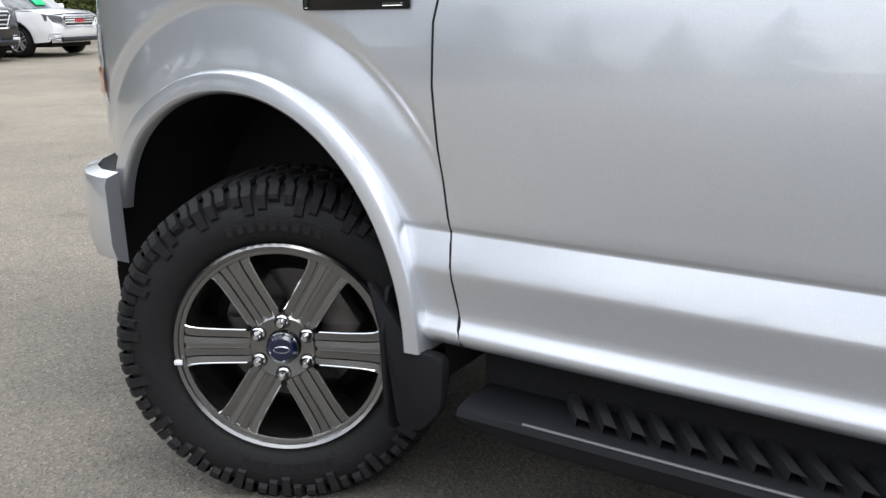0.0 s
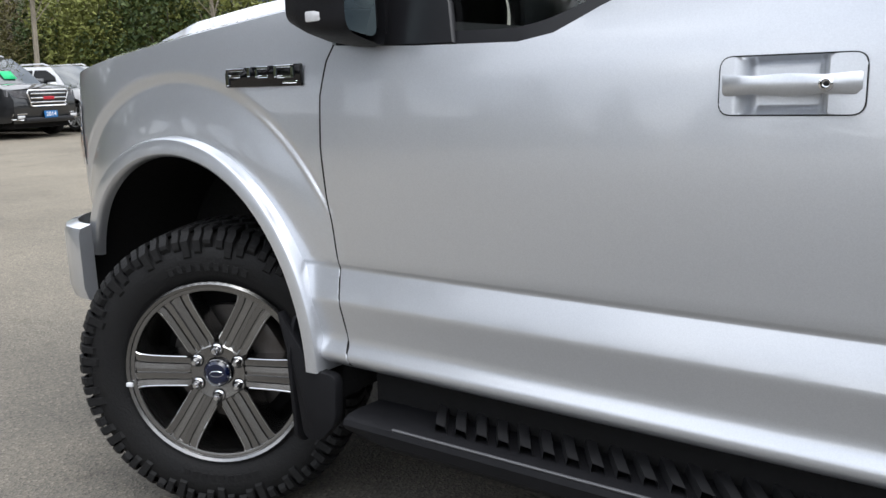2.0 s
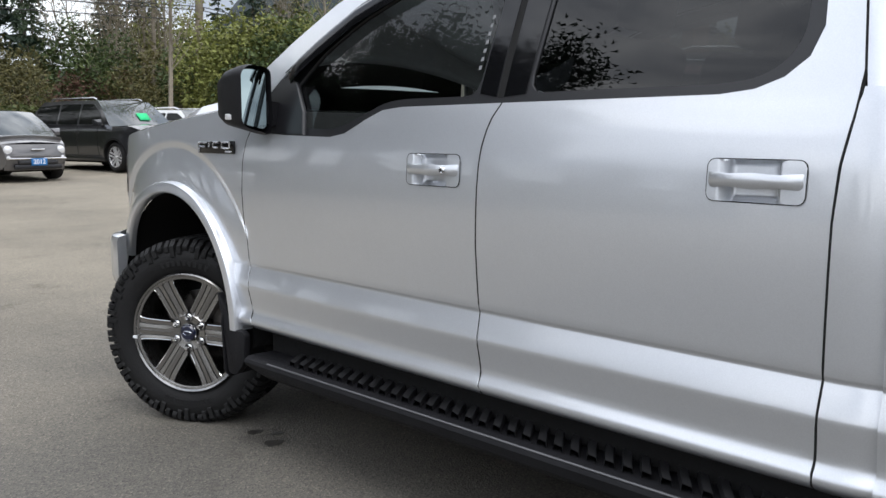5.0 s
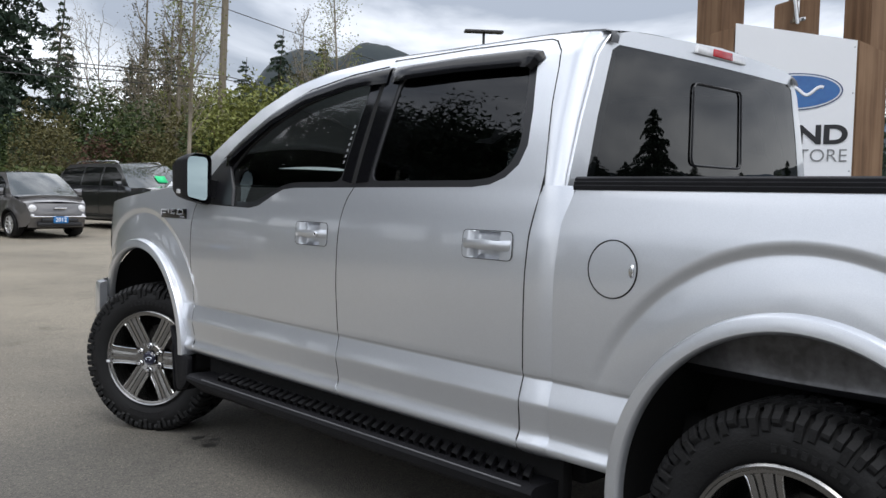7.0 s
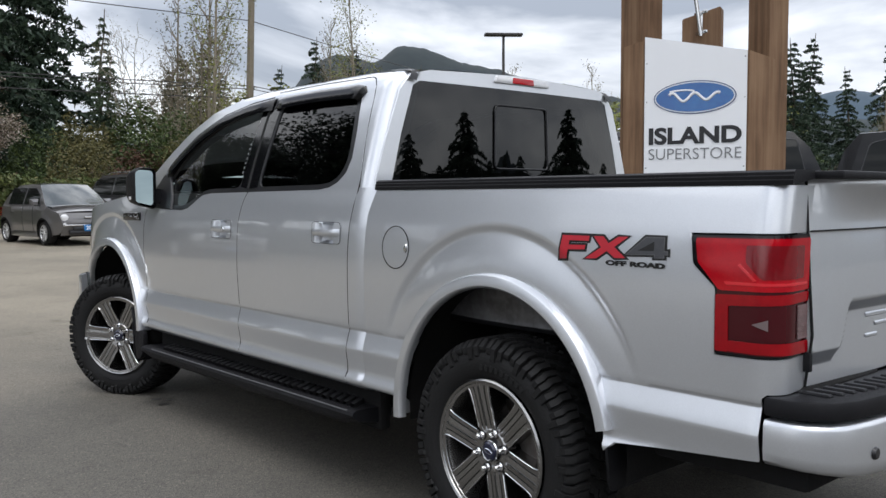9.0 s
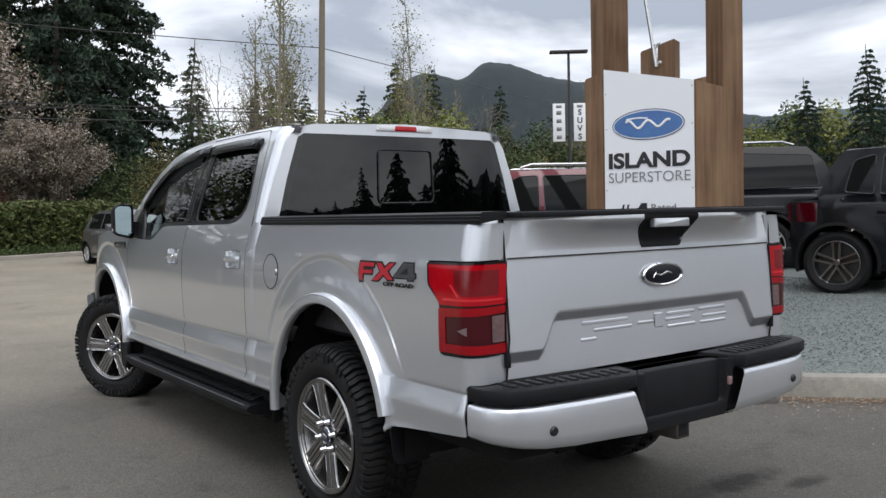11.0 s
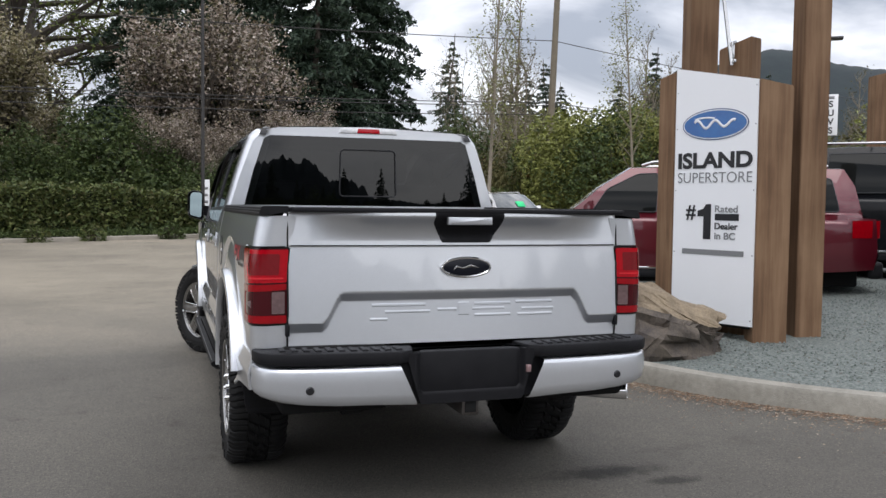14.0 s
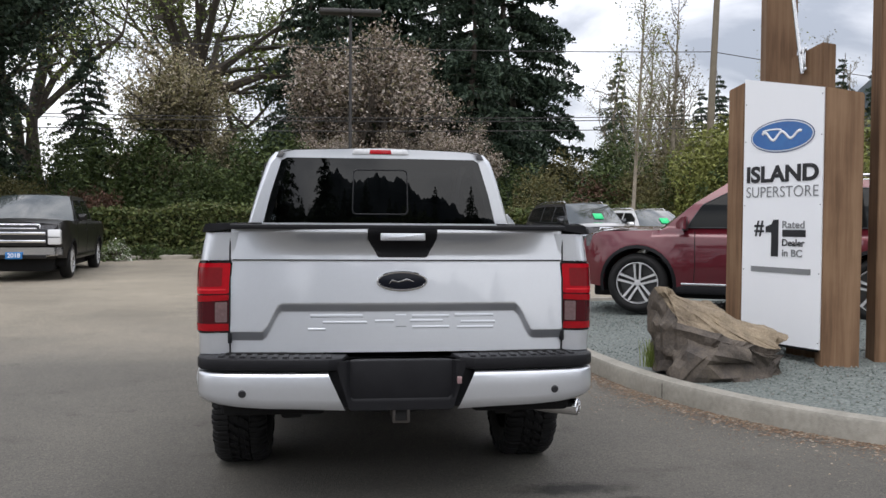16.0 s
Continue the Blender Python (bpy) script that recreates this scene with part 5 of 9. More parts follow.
F_SHAPE = [(-4.012, 1.134), (-4.030, 1.216), (-4.146, 1.216), (-4.142, 1.196), (-4.062, 1.196), (-4.060, 1.184), (-4.130, 1.184), (-4.127, 1.166), (-4.057, 1.166), (-4.050, 1.134)]
X_SHAPE = [(-4.125, 1.136), (-4.190, 1.176), (-4.158, 1.216), (-4.200, 1.216), (-4.222, 1.193), (-4.258, 1.217), (-4.298, 1.217), (-4.246, 1.178), (-4.290, 1.138), (-4.246, 1.138), (-4.215, 1.162), (-4.175, 1.136)]
FOUR_SHAPE = [(-4.285, 1.150), (-4.360, 1.220), (-4.430, 1.220), (-4.430, 1.168), (-4.442, 1.168), (-4.442, 1.150), (-4.430, 1.150), (-4.430, 1.138), (-4.392, 1.138), (-4.392, 1.150)]
for k, shape in enumerate((F_SHAPE, X_SHAPE, FOUR_SHAPE)):
    decal_layer("decal_outline", grow(shape, 0.0065), 0.0010 + 0.0002 * k, DECALBLACK, "black decal outline")
for shape in (F_SHAPE, X_SHAPE):
    decal_layer("decal_shape", grow(shape, -0.0014), 0.0024, DECALRED)
decal_layer("decal_shape", grow(FOUR_SHAPE, -0.0010), 0.0022, DULLSTRIP, "pale grey inner line")
decal_layer("decal_shape", grow(FOUR_SHAPE, -0.0042), 0.0027, DECALGREY)
decal_layer("decal_hole", [(-4.333, 1.167), (-4.392, 1.167), (-4.392, 1.202)], 0.0034, DECALBLACK)
me = text_mesh("OFF ROAD", 0.0205, 0.0004, 0.0013, 2.20)
me.materials.append(DECALBLACK)
cap_ = new("decal_caption", me)
cap_.parent = decal
cap_.matrix_basis = Matrix.Translation((-(half_width(-4.32, 1.118) + 0.0022), -4.316, 1.131)) @ Matrix(((0, 0, -1, 0), (-1, 0, 0, 0), (0, 1, 0, 0), (0, 0, 0, 1)))

# door mirrors
for sx in (-1, 1):
    mir = new("door_mirror")
    mir.parent = truck
    mir["label"] = "black door mirror"
    shell = rounded([(-1.080, 1.305), (-0.960, 1.275), (-0.950, 1.30), (-0.950, 1.52), (-1.045, 1.528), (-1.080, 1.50)], 0.033, 5)
    secs = []
    for d, k in ((-0.012, 1.0), (0.012, 1.03), (0.06, 1.0), (0.13, 0.90), (0.18, 0.70), (0.20, 0.40)):
        cx, cz = -1.015, 1.405
        secs.append([(-sx * ((cx + (x - cx) * k)), -0.72 + d, cz + (z - cz) * k) for x, z in shell])
    v, f = loft(secs, closed=True)
    f += [tuple((len(secs) - 1) * len(shell) + k for k in range(len(shell)))]
    b = part("mirror_shell", fix(v, f), PLASTIC, mir)
    face = [(-sx * x, -0.724 + 0.06 * (z - 1.29) - 0.25 * (x + 0.960), z) for x, z in rounded([(-1.070, 1.318), (-0.968, 1.292), (-0.960, 1.51), (-1.042, 1.515), (-1.070, 1.492)], 0.026, 5)]
    raw("mirror_glass", face, [tuple(range(len(face)))], MIRROR, mir, smooth=False)
    v, f = loft([[(-sx * -0.99, y, z0), (-sx * -0.99, y, z1), (-sx * -0.86, y - 0.02, z1 - 0.02), (-sx * -0.86, y - 0.02, z0 - 0.03)] for y, z0, z1 in ((-0.70, 1.325, 1.40), (-0.60, 1.325, 1.40))], closed=False)
    v2, f2 = loft([[(-sx * x, -0.71, z), (-sx * x, -0.60, z)] for x, z in ((-0.99, 1.33), (-0.99, 1.405), (-0.86, 1.39), (-0.86, 1.285), (-0.99, 1.33))])
    part("mirror_arm", fix(*merge((v2, f2 + [(0, 2, 4, 6), (1, 3, 5, 7)]))), PLASTIC, mir)
    part("side_repeater", box_bm(-sx * -1.060 - 0.020, -sx * -1.060 + 0.020, -0.665, -0.615, 1.328, 1.352, 0.005), LENSCLEAR, mir, "clear side repeater")
    sail = [(-0.578, 1.282), (-0.90, 1.276), (-0.88, 1.36), (-0.80, 1.47), (-0.70, 1.485), (-0.60, 1.405)]
    for o in panel("mirror_sail", sail, inset(-0.010), TRIM, mir, step=0.06, back=0.02):
        if sx > 0:
            for vv in o.data.vertices:
                vv.co.x = -vv.co.x
            o.data.flip_normals()

# cabin: seats, dash, wheel, door cards
cabin = new("cabin")
cabin.parent = truck
cabin["label"] = "dark cabin with cloth seats"
part("dashboard", box_bm(-0.74, 0.74, -0.98, -0.40, 1.02, 1.27, 0.06, 3), CLOTH, cabin)
for x0 in (-0.40, 0.40):
    part("seat", box_bm(x0 - 0.27, x0 + 0.27, -1.75, -1.22, 0.86, 1.02, 0.05, 3), SEATCLOTH, cabin)
    bk = part("backrest", box_bm(-0.26, 0.26, -0.07, 0.07, 0.0, 0.62, 0.06, 3), SEATCLOTH, cabin)
    bk.matrix_basis = pose(x0, -1.80, 0.98, 14, 0, 0)
    hd = part("headrest", box_bm(-0.13, 0.13, -0.05, 0.05, 0.0, 0.19, 0.045, 3), SEATCLOTH, cabin)
    hd.matrix_basis = pose(x0, -1.97, 1.60, 10, 0, 0)
part("rear_bench", box_bm(-0.72, 0.72, -2.85, -2.68, 0.9, 1.56, 0.06, 3), CLOTH, cabin)
v, f = tube([Vector((-0.40 + 0.19 * math.cos(t), -1.12 - 0.07 * math.sin(t), 1.22 + 0.17 * math.sin(t))) for t in np.linspace(0, 2 * math.pi, 33)], 0.016, 8, cap=False)
part("steering_wheel", fix(v, f), CLOTH, cabin)
part("steering_hub", box_bm(-0.49, -0.31, -1.12, -1.07, 1.17, 1.27, 0.03, 3), CLOTH, cabin)
for sx in (-1, 1):
    part("door_card", box_bm(sx * 0.86 - 0.02, sx * 0.86 + 0.02, -2.72, -0.62, 0.62, 1.262, 0.02), CLOTH, cabin)
part("cabin_floor", box_bm(-0.86, 0.86, -2.88, -0.35, 0.58, 0.64), CLOTH, cabin)
part("headlining", box_bm(-0.66, 0.66, -2.80, -1.45, 1.86, 1.885), CLOTH, cabin)
part("bulkhead", box_bm(-0.84, 0.84, -0.42, -0.38, 0.6, 1.37), CLOTH, cabin)


# ---------------------------------------------------------------- ground
def ground_z(x, y):
    far = smooth01((y - 1.0) / 9.0)
    z = 0.010 * max(0.0, y - 1.0) * smooth01((y - 1.0) / 4) + 0.010 * x * far * (1 - smooth01((abs(x) - 18) / 30))
    return min(z, 0.6) if y < 200 else 0.6


def asphalt():
    """Old asphalt: pale aggregate in grey-brown binder, with broad worn and dirty areas and a tone that pales along y.
    """
    m = bpy.data.materials.new("worn_asphalt")
    m.use_nodes = True
    n, l = m.node_tree.nodes, m.node_tree.links
    b = n["Principled BSDF"]
    tc = n.new("ShaderNodeTexCoord")

    def tex(scale, detail, rough=0.55):
        t = n.new("ShaderNodeTexNoise")
        t.inputs["Scale"].default_value, t.inputs["Detail"].default_value, t.inputs["Roughness"].default_value = scale, detail, rough
        l.new(tc.outputs["Object"], t.inputs["Vector"])
        return t

    def ramp(src, stops):
        r = n.new("ShaderNodeValToRGB")
        while len(r.color_ramp.elements) < len(stops):
            r.color_ramp.elements.new(0.5)
        for e, (p, c) in zip(r.color_ramp.elements, stops):
            e.position, e.color = p, (*c, 1)
        l.new(src, r.inputs[0])
        return r

    broad = ramp(tex(0.33, 5.0).outputs["Fac"], [(0.30, (0.102, 0.096, 0.087)), (0.50, (0.138, 0.130, 0.117)), (0.70, (0.172, 0.160, 0.142))])
    grain = n.new("ShaderNodeTexVoronoi")
    grain.inputs["Scale"].default_value = 130
    l.new(tc.outputs["Object"], grain.inputs["Vector"])
    speck = ramp(grain.outputs["Color"], [(0.0, (0.42, 0.42, 0.42)), (0.45, (0.95, 0.95, 0.95)), (0.75, (1.1, 1.08, 1.05)), (1.0, (1.9, 1.85, 1.75))])
    mul = n.new("ShaderNodeMix")
    mul.data_type, mul.blend_type = "RGBA", "MULTIPLY"
    mul.inputs[0].default_value = 0.85
    l.new(broad.outputs[0], mul.inputs[6])
    l.new(speck.outputs[0], mul.inputs[7])
    spots = ramp(tex(2.3, 8.0, 0.7).outputs["Fac"], [(0.30, (0.62, 0.60, 0.58)), (0.42, (0.95, 0.95, 0.95)), (0.75, (1.06, 1.05, 1.04))])
    mul2 = n.new("ShaderNodeMix")
    mul2.data_type, mul2.blend_type = "RGBA", "MULTIPLY"
    mul2.inputs[0].default_value = 0.9
    l.new(mul.outputs[2], mul2.inputs[6])
    l.new(spots.outputs[0], mul2.inputs[7])
    # tone follows y with a noisy edge: darker at low y, paler and tanner beyond
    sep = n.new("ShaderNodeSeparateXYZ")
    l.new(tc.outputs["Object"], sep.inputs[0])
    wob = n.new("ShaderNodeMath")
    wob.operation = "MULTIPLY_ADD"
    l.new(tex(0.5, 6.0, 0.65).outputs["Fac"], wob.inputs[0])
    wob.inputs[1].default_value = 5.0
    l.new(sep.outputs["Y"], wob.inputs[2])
    along_y = n.new("ShaderNodeMapRange")
    along_y.interpolation_type = "SMOOTHSTEP"
    along_y.inputs["From Min"].default_value, along_y.inputs["From Max"].default_value = -4.0, 9.0
    l.new(wob.outputs[0], along_y.inputs["Value"])
    tone = ramp(along_y.outputs[0], [(0.0, (0.70, 0.695, 0.675)), (0.45, (0.95, 0.94, 0.91)), (1.0, (1.78, 1.68, 1.48))])
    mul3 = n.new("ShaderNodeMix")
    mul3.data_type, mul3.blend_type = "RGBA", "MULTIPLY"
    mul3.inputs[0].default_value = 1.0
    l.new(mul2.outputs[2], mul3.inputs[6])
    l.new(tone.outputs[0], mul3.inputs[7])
    # oil stains with ragged edges
    col = mul3.outputs[2]
    rag = tex(9.0, 7.0, 0.7)
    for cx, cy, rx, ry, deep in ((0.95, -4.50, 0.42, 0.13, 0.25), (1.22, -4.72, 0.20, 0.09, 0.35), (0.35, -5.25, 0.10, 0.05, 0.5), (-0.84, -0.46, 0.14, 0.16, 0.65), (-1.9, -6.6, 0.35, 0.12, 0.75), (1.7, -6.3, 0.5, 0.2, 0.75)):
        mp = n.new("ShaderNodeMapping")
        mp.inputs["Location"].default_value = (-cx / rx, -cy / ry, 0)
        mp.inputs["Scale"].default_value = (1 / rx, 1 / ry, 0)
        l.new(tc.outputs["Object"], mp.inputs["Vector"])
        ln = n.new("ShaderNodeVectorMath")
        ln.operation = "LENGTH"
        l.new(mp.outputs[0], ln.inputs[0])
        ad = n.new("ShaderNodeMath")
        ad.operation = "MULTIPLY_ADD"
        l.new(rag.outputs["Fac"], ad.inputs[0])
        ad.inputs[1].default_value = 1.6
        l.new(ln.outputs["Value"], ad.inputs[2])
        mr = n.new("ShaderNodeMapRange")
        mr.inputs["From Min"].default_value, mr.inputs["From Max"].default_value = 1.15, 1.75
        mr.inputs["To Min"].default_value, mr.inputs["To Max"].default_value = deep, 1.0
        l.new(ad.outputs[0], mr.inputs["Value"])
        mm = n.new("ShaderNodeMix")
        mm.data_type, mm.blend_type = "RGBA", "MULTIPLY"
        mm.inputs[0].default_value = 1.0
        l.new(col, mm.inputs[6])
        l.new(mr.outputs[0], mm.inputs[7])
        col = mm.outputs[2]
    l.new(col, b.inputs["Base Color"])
    b.inputs["Roughness"].default_value, b.inputs["Specular IOR Level"].default_value = 0.8, 0.35
    bp = n.new("ShaderNodeBump")
    bp.inputs["Strength"].default_value, bp.inputs["Distance"].default_value = 0.7, 0.004
    l.new(grain.outputs["Distance"], bp.inputs["Height"])
    l.new(bp.outputs[0], b.inputs["Normal"])
    return m


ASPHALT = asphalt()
GRAVEL = mat("blue_grey_gravel", (0.215, 0.238, 0.222), 0.85, var=1.0, scale=34, dark=(0.050, 0.062, 0.058), bump=1.0, bscale=55)
CONCRETE = mat("kerb_concrete", (0.34, 0.32, 0.275), 0.8, var=0.8, scale=3, dark=(0.18, 0.17, 0.145), bump=0.4, bscale=90)
def timber():
    """Stained timber with upright grain, darker checks and broad blotches."""
    m = mat("stained_timber", (0.215, 0.118, 0.058), 0.6, bump=0.0)
    n, l = m.node_tree.nodes, m.node_tree.links
    b = n["Principled BSDF"]
    tc = n.new("ShaderNodeTexCoord")
    mp = n.new("ShaderNodeMapping")
    mp.inputs["Scale"].default_value = (14, 14, 0.7)
    l.new(tc.outputs["Object"], mp.inputs["Vector"])
    g = n.new("ShaderNodeTexNoise")
    g.inputs["Scale"].default_value, g.inputs["Detail"].default_value, g.inputs["Roughness"].default_value = 1.0, 8.0, 0.65
    l.new(mp.outputs[0], g.inputs["Vector"])
    blot = n.new("ShaderNodeTexNoise")
    blot.inputs["Scale"].default_value, blot.inputs["Detail"].default_value = 1.7, 5.0
    l.new(tc.outputs["Object"], blot.inputs["Vector"])
    r = n.new("ShaderNodeValToRGB")
    r.color_ramp.elements.new(0.5)
    for e, (p, c) in zip(r.color_ramp.elements, ((0.28, (0.105, 0.060, 0.035)), (0.5, (0.185, 0.112, 0.066)), (0.74, (0.260, 0.165, 0.100)))):
        e.position, e.color = p, (*c, 1)
    ad = n.new("ShaderNodeMath")
    ad.operation = "MULTIPLY_ADD"
    l.new(blot.outputs["Fac"], ad.inputs[0])
    ad.inputs[1].default_value = 0.5
    l.new(g.outputs["Fac"], ad.inputs[2])
    sb = n.new("ShaderNodeMath")
    sb.operation = "SUBTRACT"
    sb.inputs[1].default_value = 0.25
    l.new(ad.outputs[0], sb.inputs[0])
    l.new(sb.outputs[0], r.inputs[0])
    l.new(r.outputs[0], b.inputs["Base Color"])
    bp = n.new("ShaderNodeBump")
    bp.inputs["Strength"].default_value, bp.inputs["Distance"].default_value = 0.15, 0.003
    b.inputs["Specular IOR Level"].default_value = 0.15
    l.new(g.outputs["Fac"], bp.inputs["Height"])
    l.new(bp.outputs[0], b.inputs["Normal"])
    return m


WOOD = timber()

xs = sorted(set([-400, -200, -100, -60] + [-40 + 2 * i for i in range(41)] + [60, 100, 200, 400] + [-6 + 0.5 * i for i in range(25)]))
ys = sorted(set([-400, -200, -100, -60] + [-40 + 2 * i for i in range(46)] + [60, 100, 200, 400, 900] + [-12 + 0.75 * i for i in range(40)]))
v = [(x, y, ground_z(x, y)) for y in ys for x in xs]
nx = len(xs)
f = [(j * nx + i, j * nx + i + 1, (j + 1) * nx + i + 1, (j + 1) * nx + i) for j in range(len(ys) - 1) for i in range(nx - 1)]
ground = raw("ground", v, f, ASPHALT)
tagged(ground, "worn grey-brown asphalt car park", "asphalt", kind="structure")

# kerb of the planted island and its gravel bed
KERB = [(20, 5.0), (9, 4.95), (4.2, 4.8), (3.0, 4.45), (2.4, 3.6), (2.1, 2.4), (2.02, 1.2), (2.05, 0.0), (2.10, -0.9), (2.20, -1.75), (2.40, -2.5), (2.70, -3.15), (3.15, -3.75), (3.75, -4.25), (4.8, -4.75), (6.5, -5.15), (9, -5.4), (13, -5.5), (20, -5.5)]
kc = [Vector(p) for p in KERB]
line = []
for i in range(len(kc) - 1):
    a, b, c, d = kc[max(i - 1, 0)], kc[i], kc[i + 1], kc[min(i + 2, len(kc) - 1)]
    for k in range(6):
        t = k / 6
        line.append(0.5 * ((2 * b) + (c - a) * t + (2 * a - 5 * b + 4 * c - d) * t * t + (3 * b - a - 3 * c + d) * t ** 3))
line.append(kc[-1])


def offset(pts, d):
    out = []
    for i, p in enumerate(pts):
        t = (pts[min(i + 1, len(pts) - 1)] - pts[max(i - 1, 0)]).normalized()
        out.append(p + Vector((-t.y, t.x)) * d)
    return out


inner = offset(line, 0.17)
secs = []
for p, q in zip(line, inner):
    g = ground_z(p.x, p.y)
    m1, m2 = p.lerp(q, 0.12), p.lerp(q, 0.88)
    secs.append([(p.x, p.y, g - 0.1), (p.x, p.y, g + 0.12), (m1.x, m1.y, g + 0.15), (m2.x, m2.y, g + 0.155), (q.x, q.y, g + 0.12), (q.x, q.y, g - 0.1)])
kv, kf = loft(secs)
kerb = part("kerb", fix(kv, kf), CONCRETE)
tagged(kerb, "rounded concrete kerb round the gravel bed", "kerb", kind="structure")


# gravel bed: a sheet inside the kerb that rises towards the sign
def bed_z(x, y):
    g = ground_z(x, y) + 0.11
    d = min((Vector((x, y)) - p).length for p in line[::2])
    return g + 0.10 * smooth01((d - 0.2) / 1.6) + 0.05 * min(max(0.0, x - 4.5), 3.5) * smooth01((d - 0.3) / 2.0) + 0.012 * noise.noise(Vector((x * 1.5, y * 1.5, 0)))


bed_poly = [tuple(p) for p in offset(line, 0.12)] + [(24, -5.4), (24, 4.9)]
v, f, n, _ = panel_data([p for p in bed_poly], lambda x, y: (x, y, bed_z(x, y)), step=0.45)
v, f, n = outward(v, f, n, (0, 0, 1))
gravel = raw("gravel_bed", v, f, GRAVEL, normals=n)
tagged(gravel, "blue-grey crushed gravel bed", "gravel", kind="structure")
# loose stones over the near part of the bed, past counting
rng = np.random.default_rng(3)
sv, sf = [], []
oct_f = [(0, 2, 4), (2, 1, 4), (1, 3, 4), (3, 0, 4), (2, 0, 5), (1, 2, 5), (3, 1, 5), (0, 3, 5)]
poly_np = bed_poly
cnt = 0
while cnt < 24000:
    x, y = rng.uniform(2.1, 8.5), rng.uniform(-5.2, 4.5)
    if not inside((x, y), poly_np):
        continue
    s = rng.uniform(0.006, 0.016)
    z = bed_z(x, y) + s * 0.25
    a = rng.uniform(0, 6.28)
    c_, s_ = math.cos(a), math.sin(a)
    o = len(sv)
    for px, py, pz in ((1, 0.1, 0), (-1, -0.2, 0.1), (0.1, 0.8, -0.1), (0, -0.8, 0.1), (0.1, 0, 0.7), (0, 0.1, -0.7)):
        px, py, pz = px * s * rng.uniform(0.7, 1.2), py * s * rng.uniform(0.7, 1.2), pz * s
        sv.append((x + px * c_ - py * s_, y + px * s_ + py * c_, z + pz))
    sf += [tuple(i + o for i in t) for t in oct_f]
    cnt += 1
STONES = leaf_mat("gravel_stones", [(0.10, 0.115, 0.108), (0.155, 0.178, 0.166), (0.27, 0.29, 0.275), (0.12, 0.14, 0.132), (0.19, 0.185, 0.165)], 0.85)
stones = raw("gravel_stones", sv, sf, STONES, gravel, smooth=False)
tagged(stones, "loose blue-grey stones", kind="stuff")
# leaf litter along the foot of the kerb
sv, sf = [], []
for i in range(9000):
    k = rng.integers(44, len(line) - 14)
    t = rng.uniform()
    p = line[k].lerp(line[k + 1], t)
    d = abs(rng.normal(0, 0.13 if i % 3 else 0.40)) + 0.01
    tt = (line[k + 1] - line[k]).normalized()
    x, y = p.x + tt.y * d, p.y - tt.x * d
    s = rng.uniform(0.005, 0.018) * (1.0 if i % 3 else 0.6)
    a = rng.uniform(0, 6.28)
    o = len(sv)
    for u in range(4):
        sv.append((x + s * math.cos(a + u * 1.57), y + s * 0.6 * math.sin(a + u * 1.57), ground_z(x, y) + 0.003 + 0.004 * rng.uniform()))
    sf.append((o, o + 1, o + 2, o + 3))
LITTER = leaf_mat("leaf_litter", [(0.15, 0.085, 0.052), (0.25, 0.165, 0.105), (0.40, 0.34, 0.27), (0.11, 0.068, 0.045), (0.19, 0.125, 0.08)], 0.9)
lit = raw("leaf_litter", sv, sf, LITTER, smooth=False)
tagged(lit, "brown leaf litter along the kerb", "litter", kind="stuff")
# kerb joints
for k in (58, 78):
    if k < len(line):
        p, q = line[k], inner[k]
        t = (line[min(k + 1, len(line) - 1)] - line[k - 1]).normalized() * 0.004
        g = ground_z(p.x, p.y)
        jv = [(p.x - t.x - t.y * 3.0 * -0.0, p.y - t.y, g), (p.x + t.x, p.y + t.y, g), (p.x + t.x, p.y + t.y, g + 0.123), (q.x + t.x, q.y + t.y, g + 0.1565), (q.x - t.x, q.y - t.y, g + 0.1565), (p.x - t.x, p.y - t.y, g + 0.123)]
        o_ = Vector((t.y, -t.x)).normalized() * 0.003
        jv = [(a + o_.x, b + o_.y, c + 0.002) for a, b, c in jv]
        raw("kerb_joint", jv, [(0, 1, 2, 5), (5, 2, 3, 4)], SEAM, kerb, smooth=False)

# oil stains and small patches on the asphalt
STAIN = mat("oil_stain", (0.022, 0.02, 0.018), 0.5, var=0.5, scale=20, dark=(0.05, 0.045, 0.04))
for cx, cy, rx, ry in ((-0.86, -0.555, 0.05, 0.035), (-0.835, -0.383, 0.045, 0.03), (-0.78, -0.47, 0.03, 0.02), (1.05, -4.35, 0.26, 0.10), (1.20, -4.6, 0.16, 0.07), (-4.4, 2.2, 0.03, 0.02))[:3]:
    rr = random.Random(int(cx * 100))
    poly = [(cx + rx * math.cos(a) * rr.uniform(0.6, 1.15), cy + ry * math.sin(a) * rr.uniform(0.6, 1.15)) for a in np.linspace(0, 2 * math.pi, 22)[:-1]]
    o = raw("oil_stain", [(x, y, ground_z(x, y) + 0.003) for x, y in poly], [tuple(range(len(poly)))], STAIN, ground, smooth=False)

# ---------------------------------------------------------------- dealer sign
TL, TR = Vector((3.524, -1.158)), Vector((3.818, -2.010))
along = (TR - TL).normalized()
back_n = Vector((-along.y, along.x))
if back_n.x < 0:
    back_n = -back_n
sign = thing("dealer_sign", "white dealer sign panel between stained timber beams on gravel", "sign")


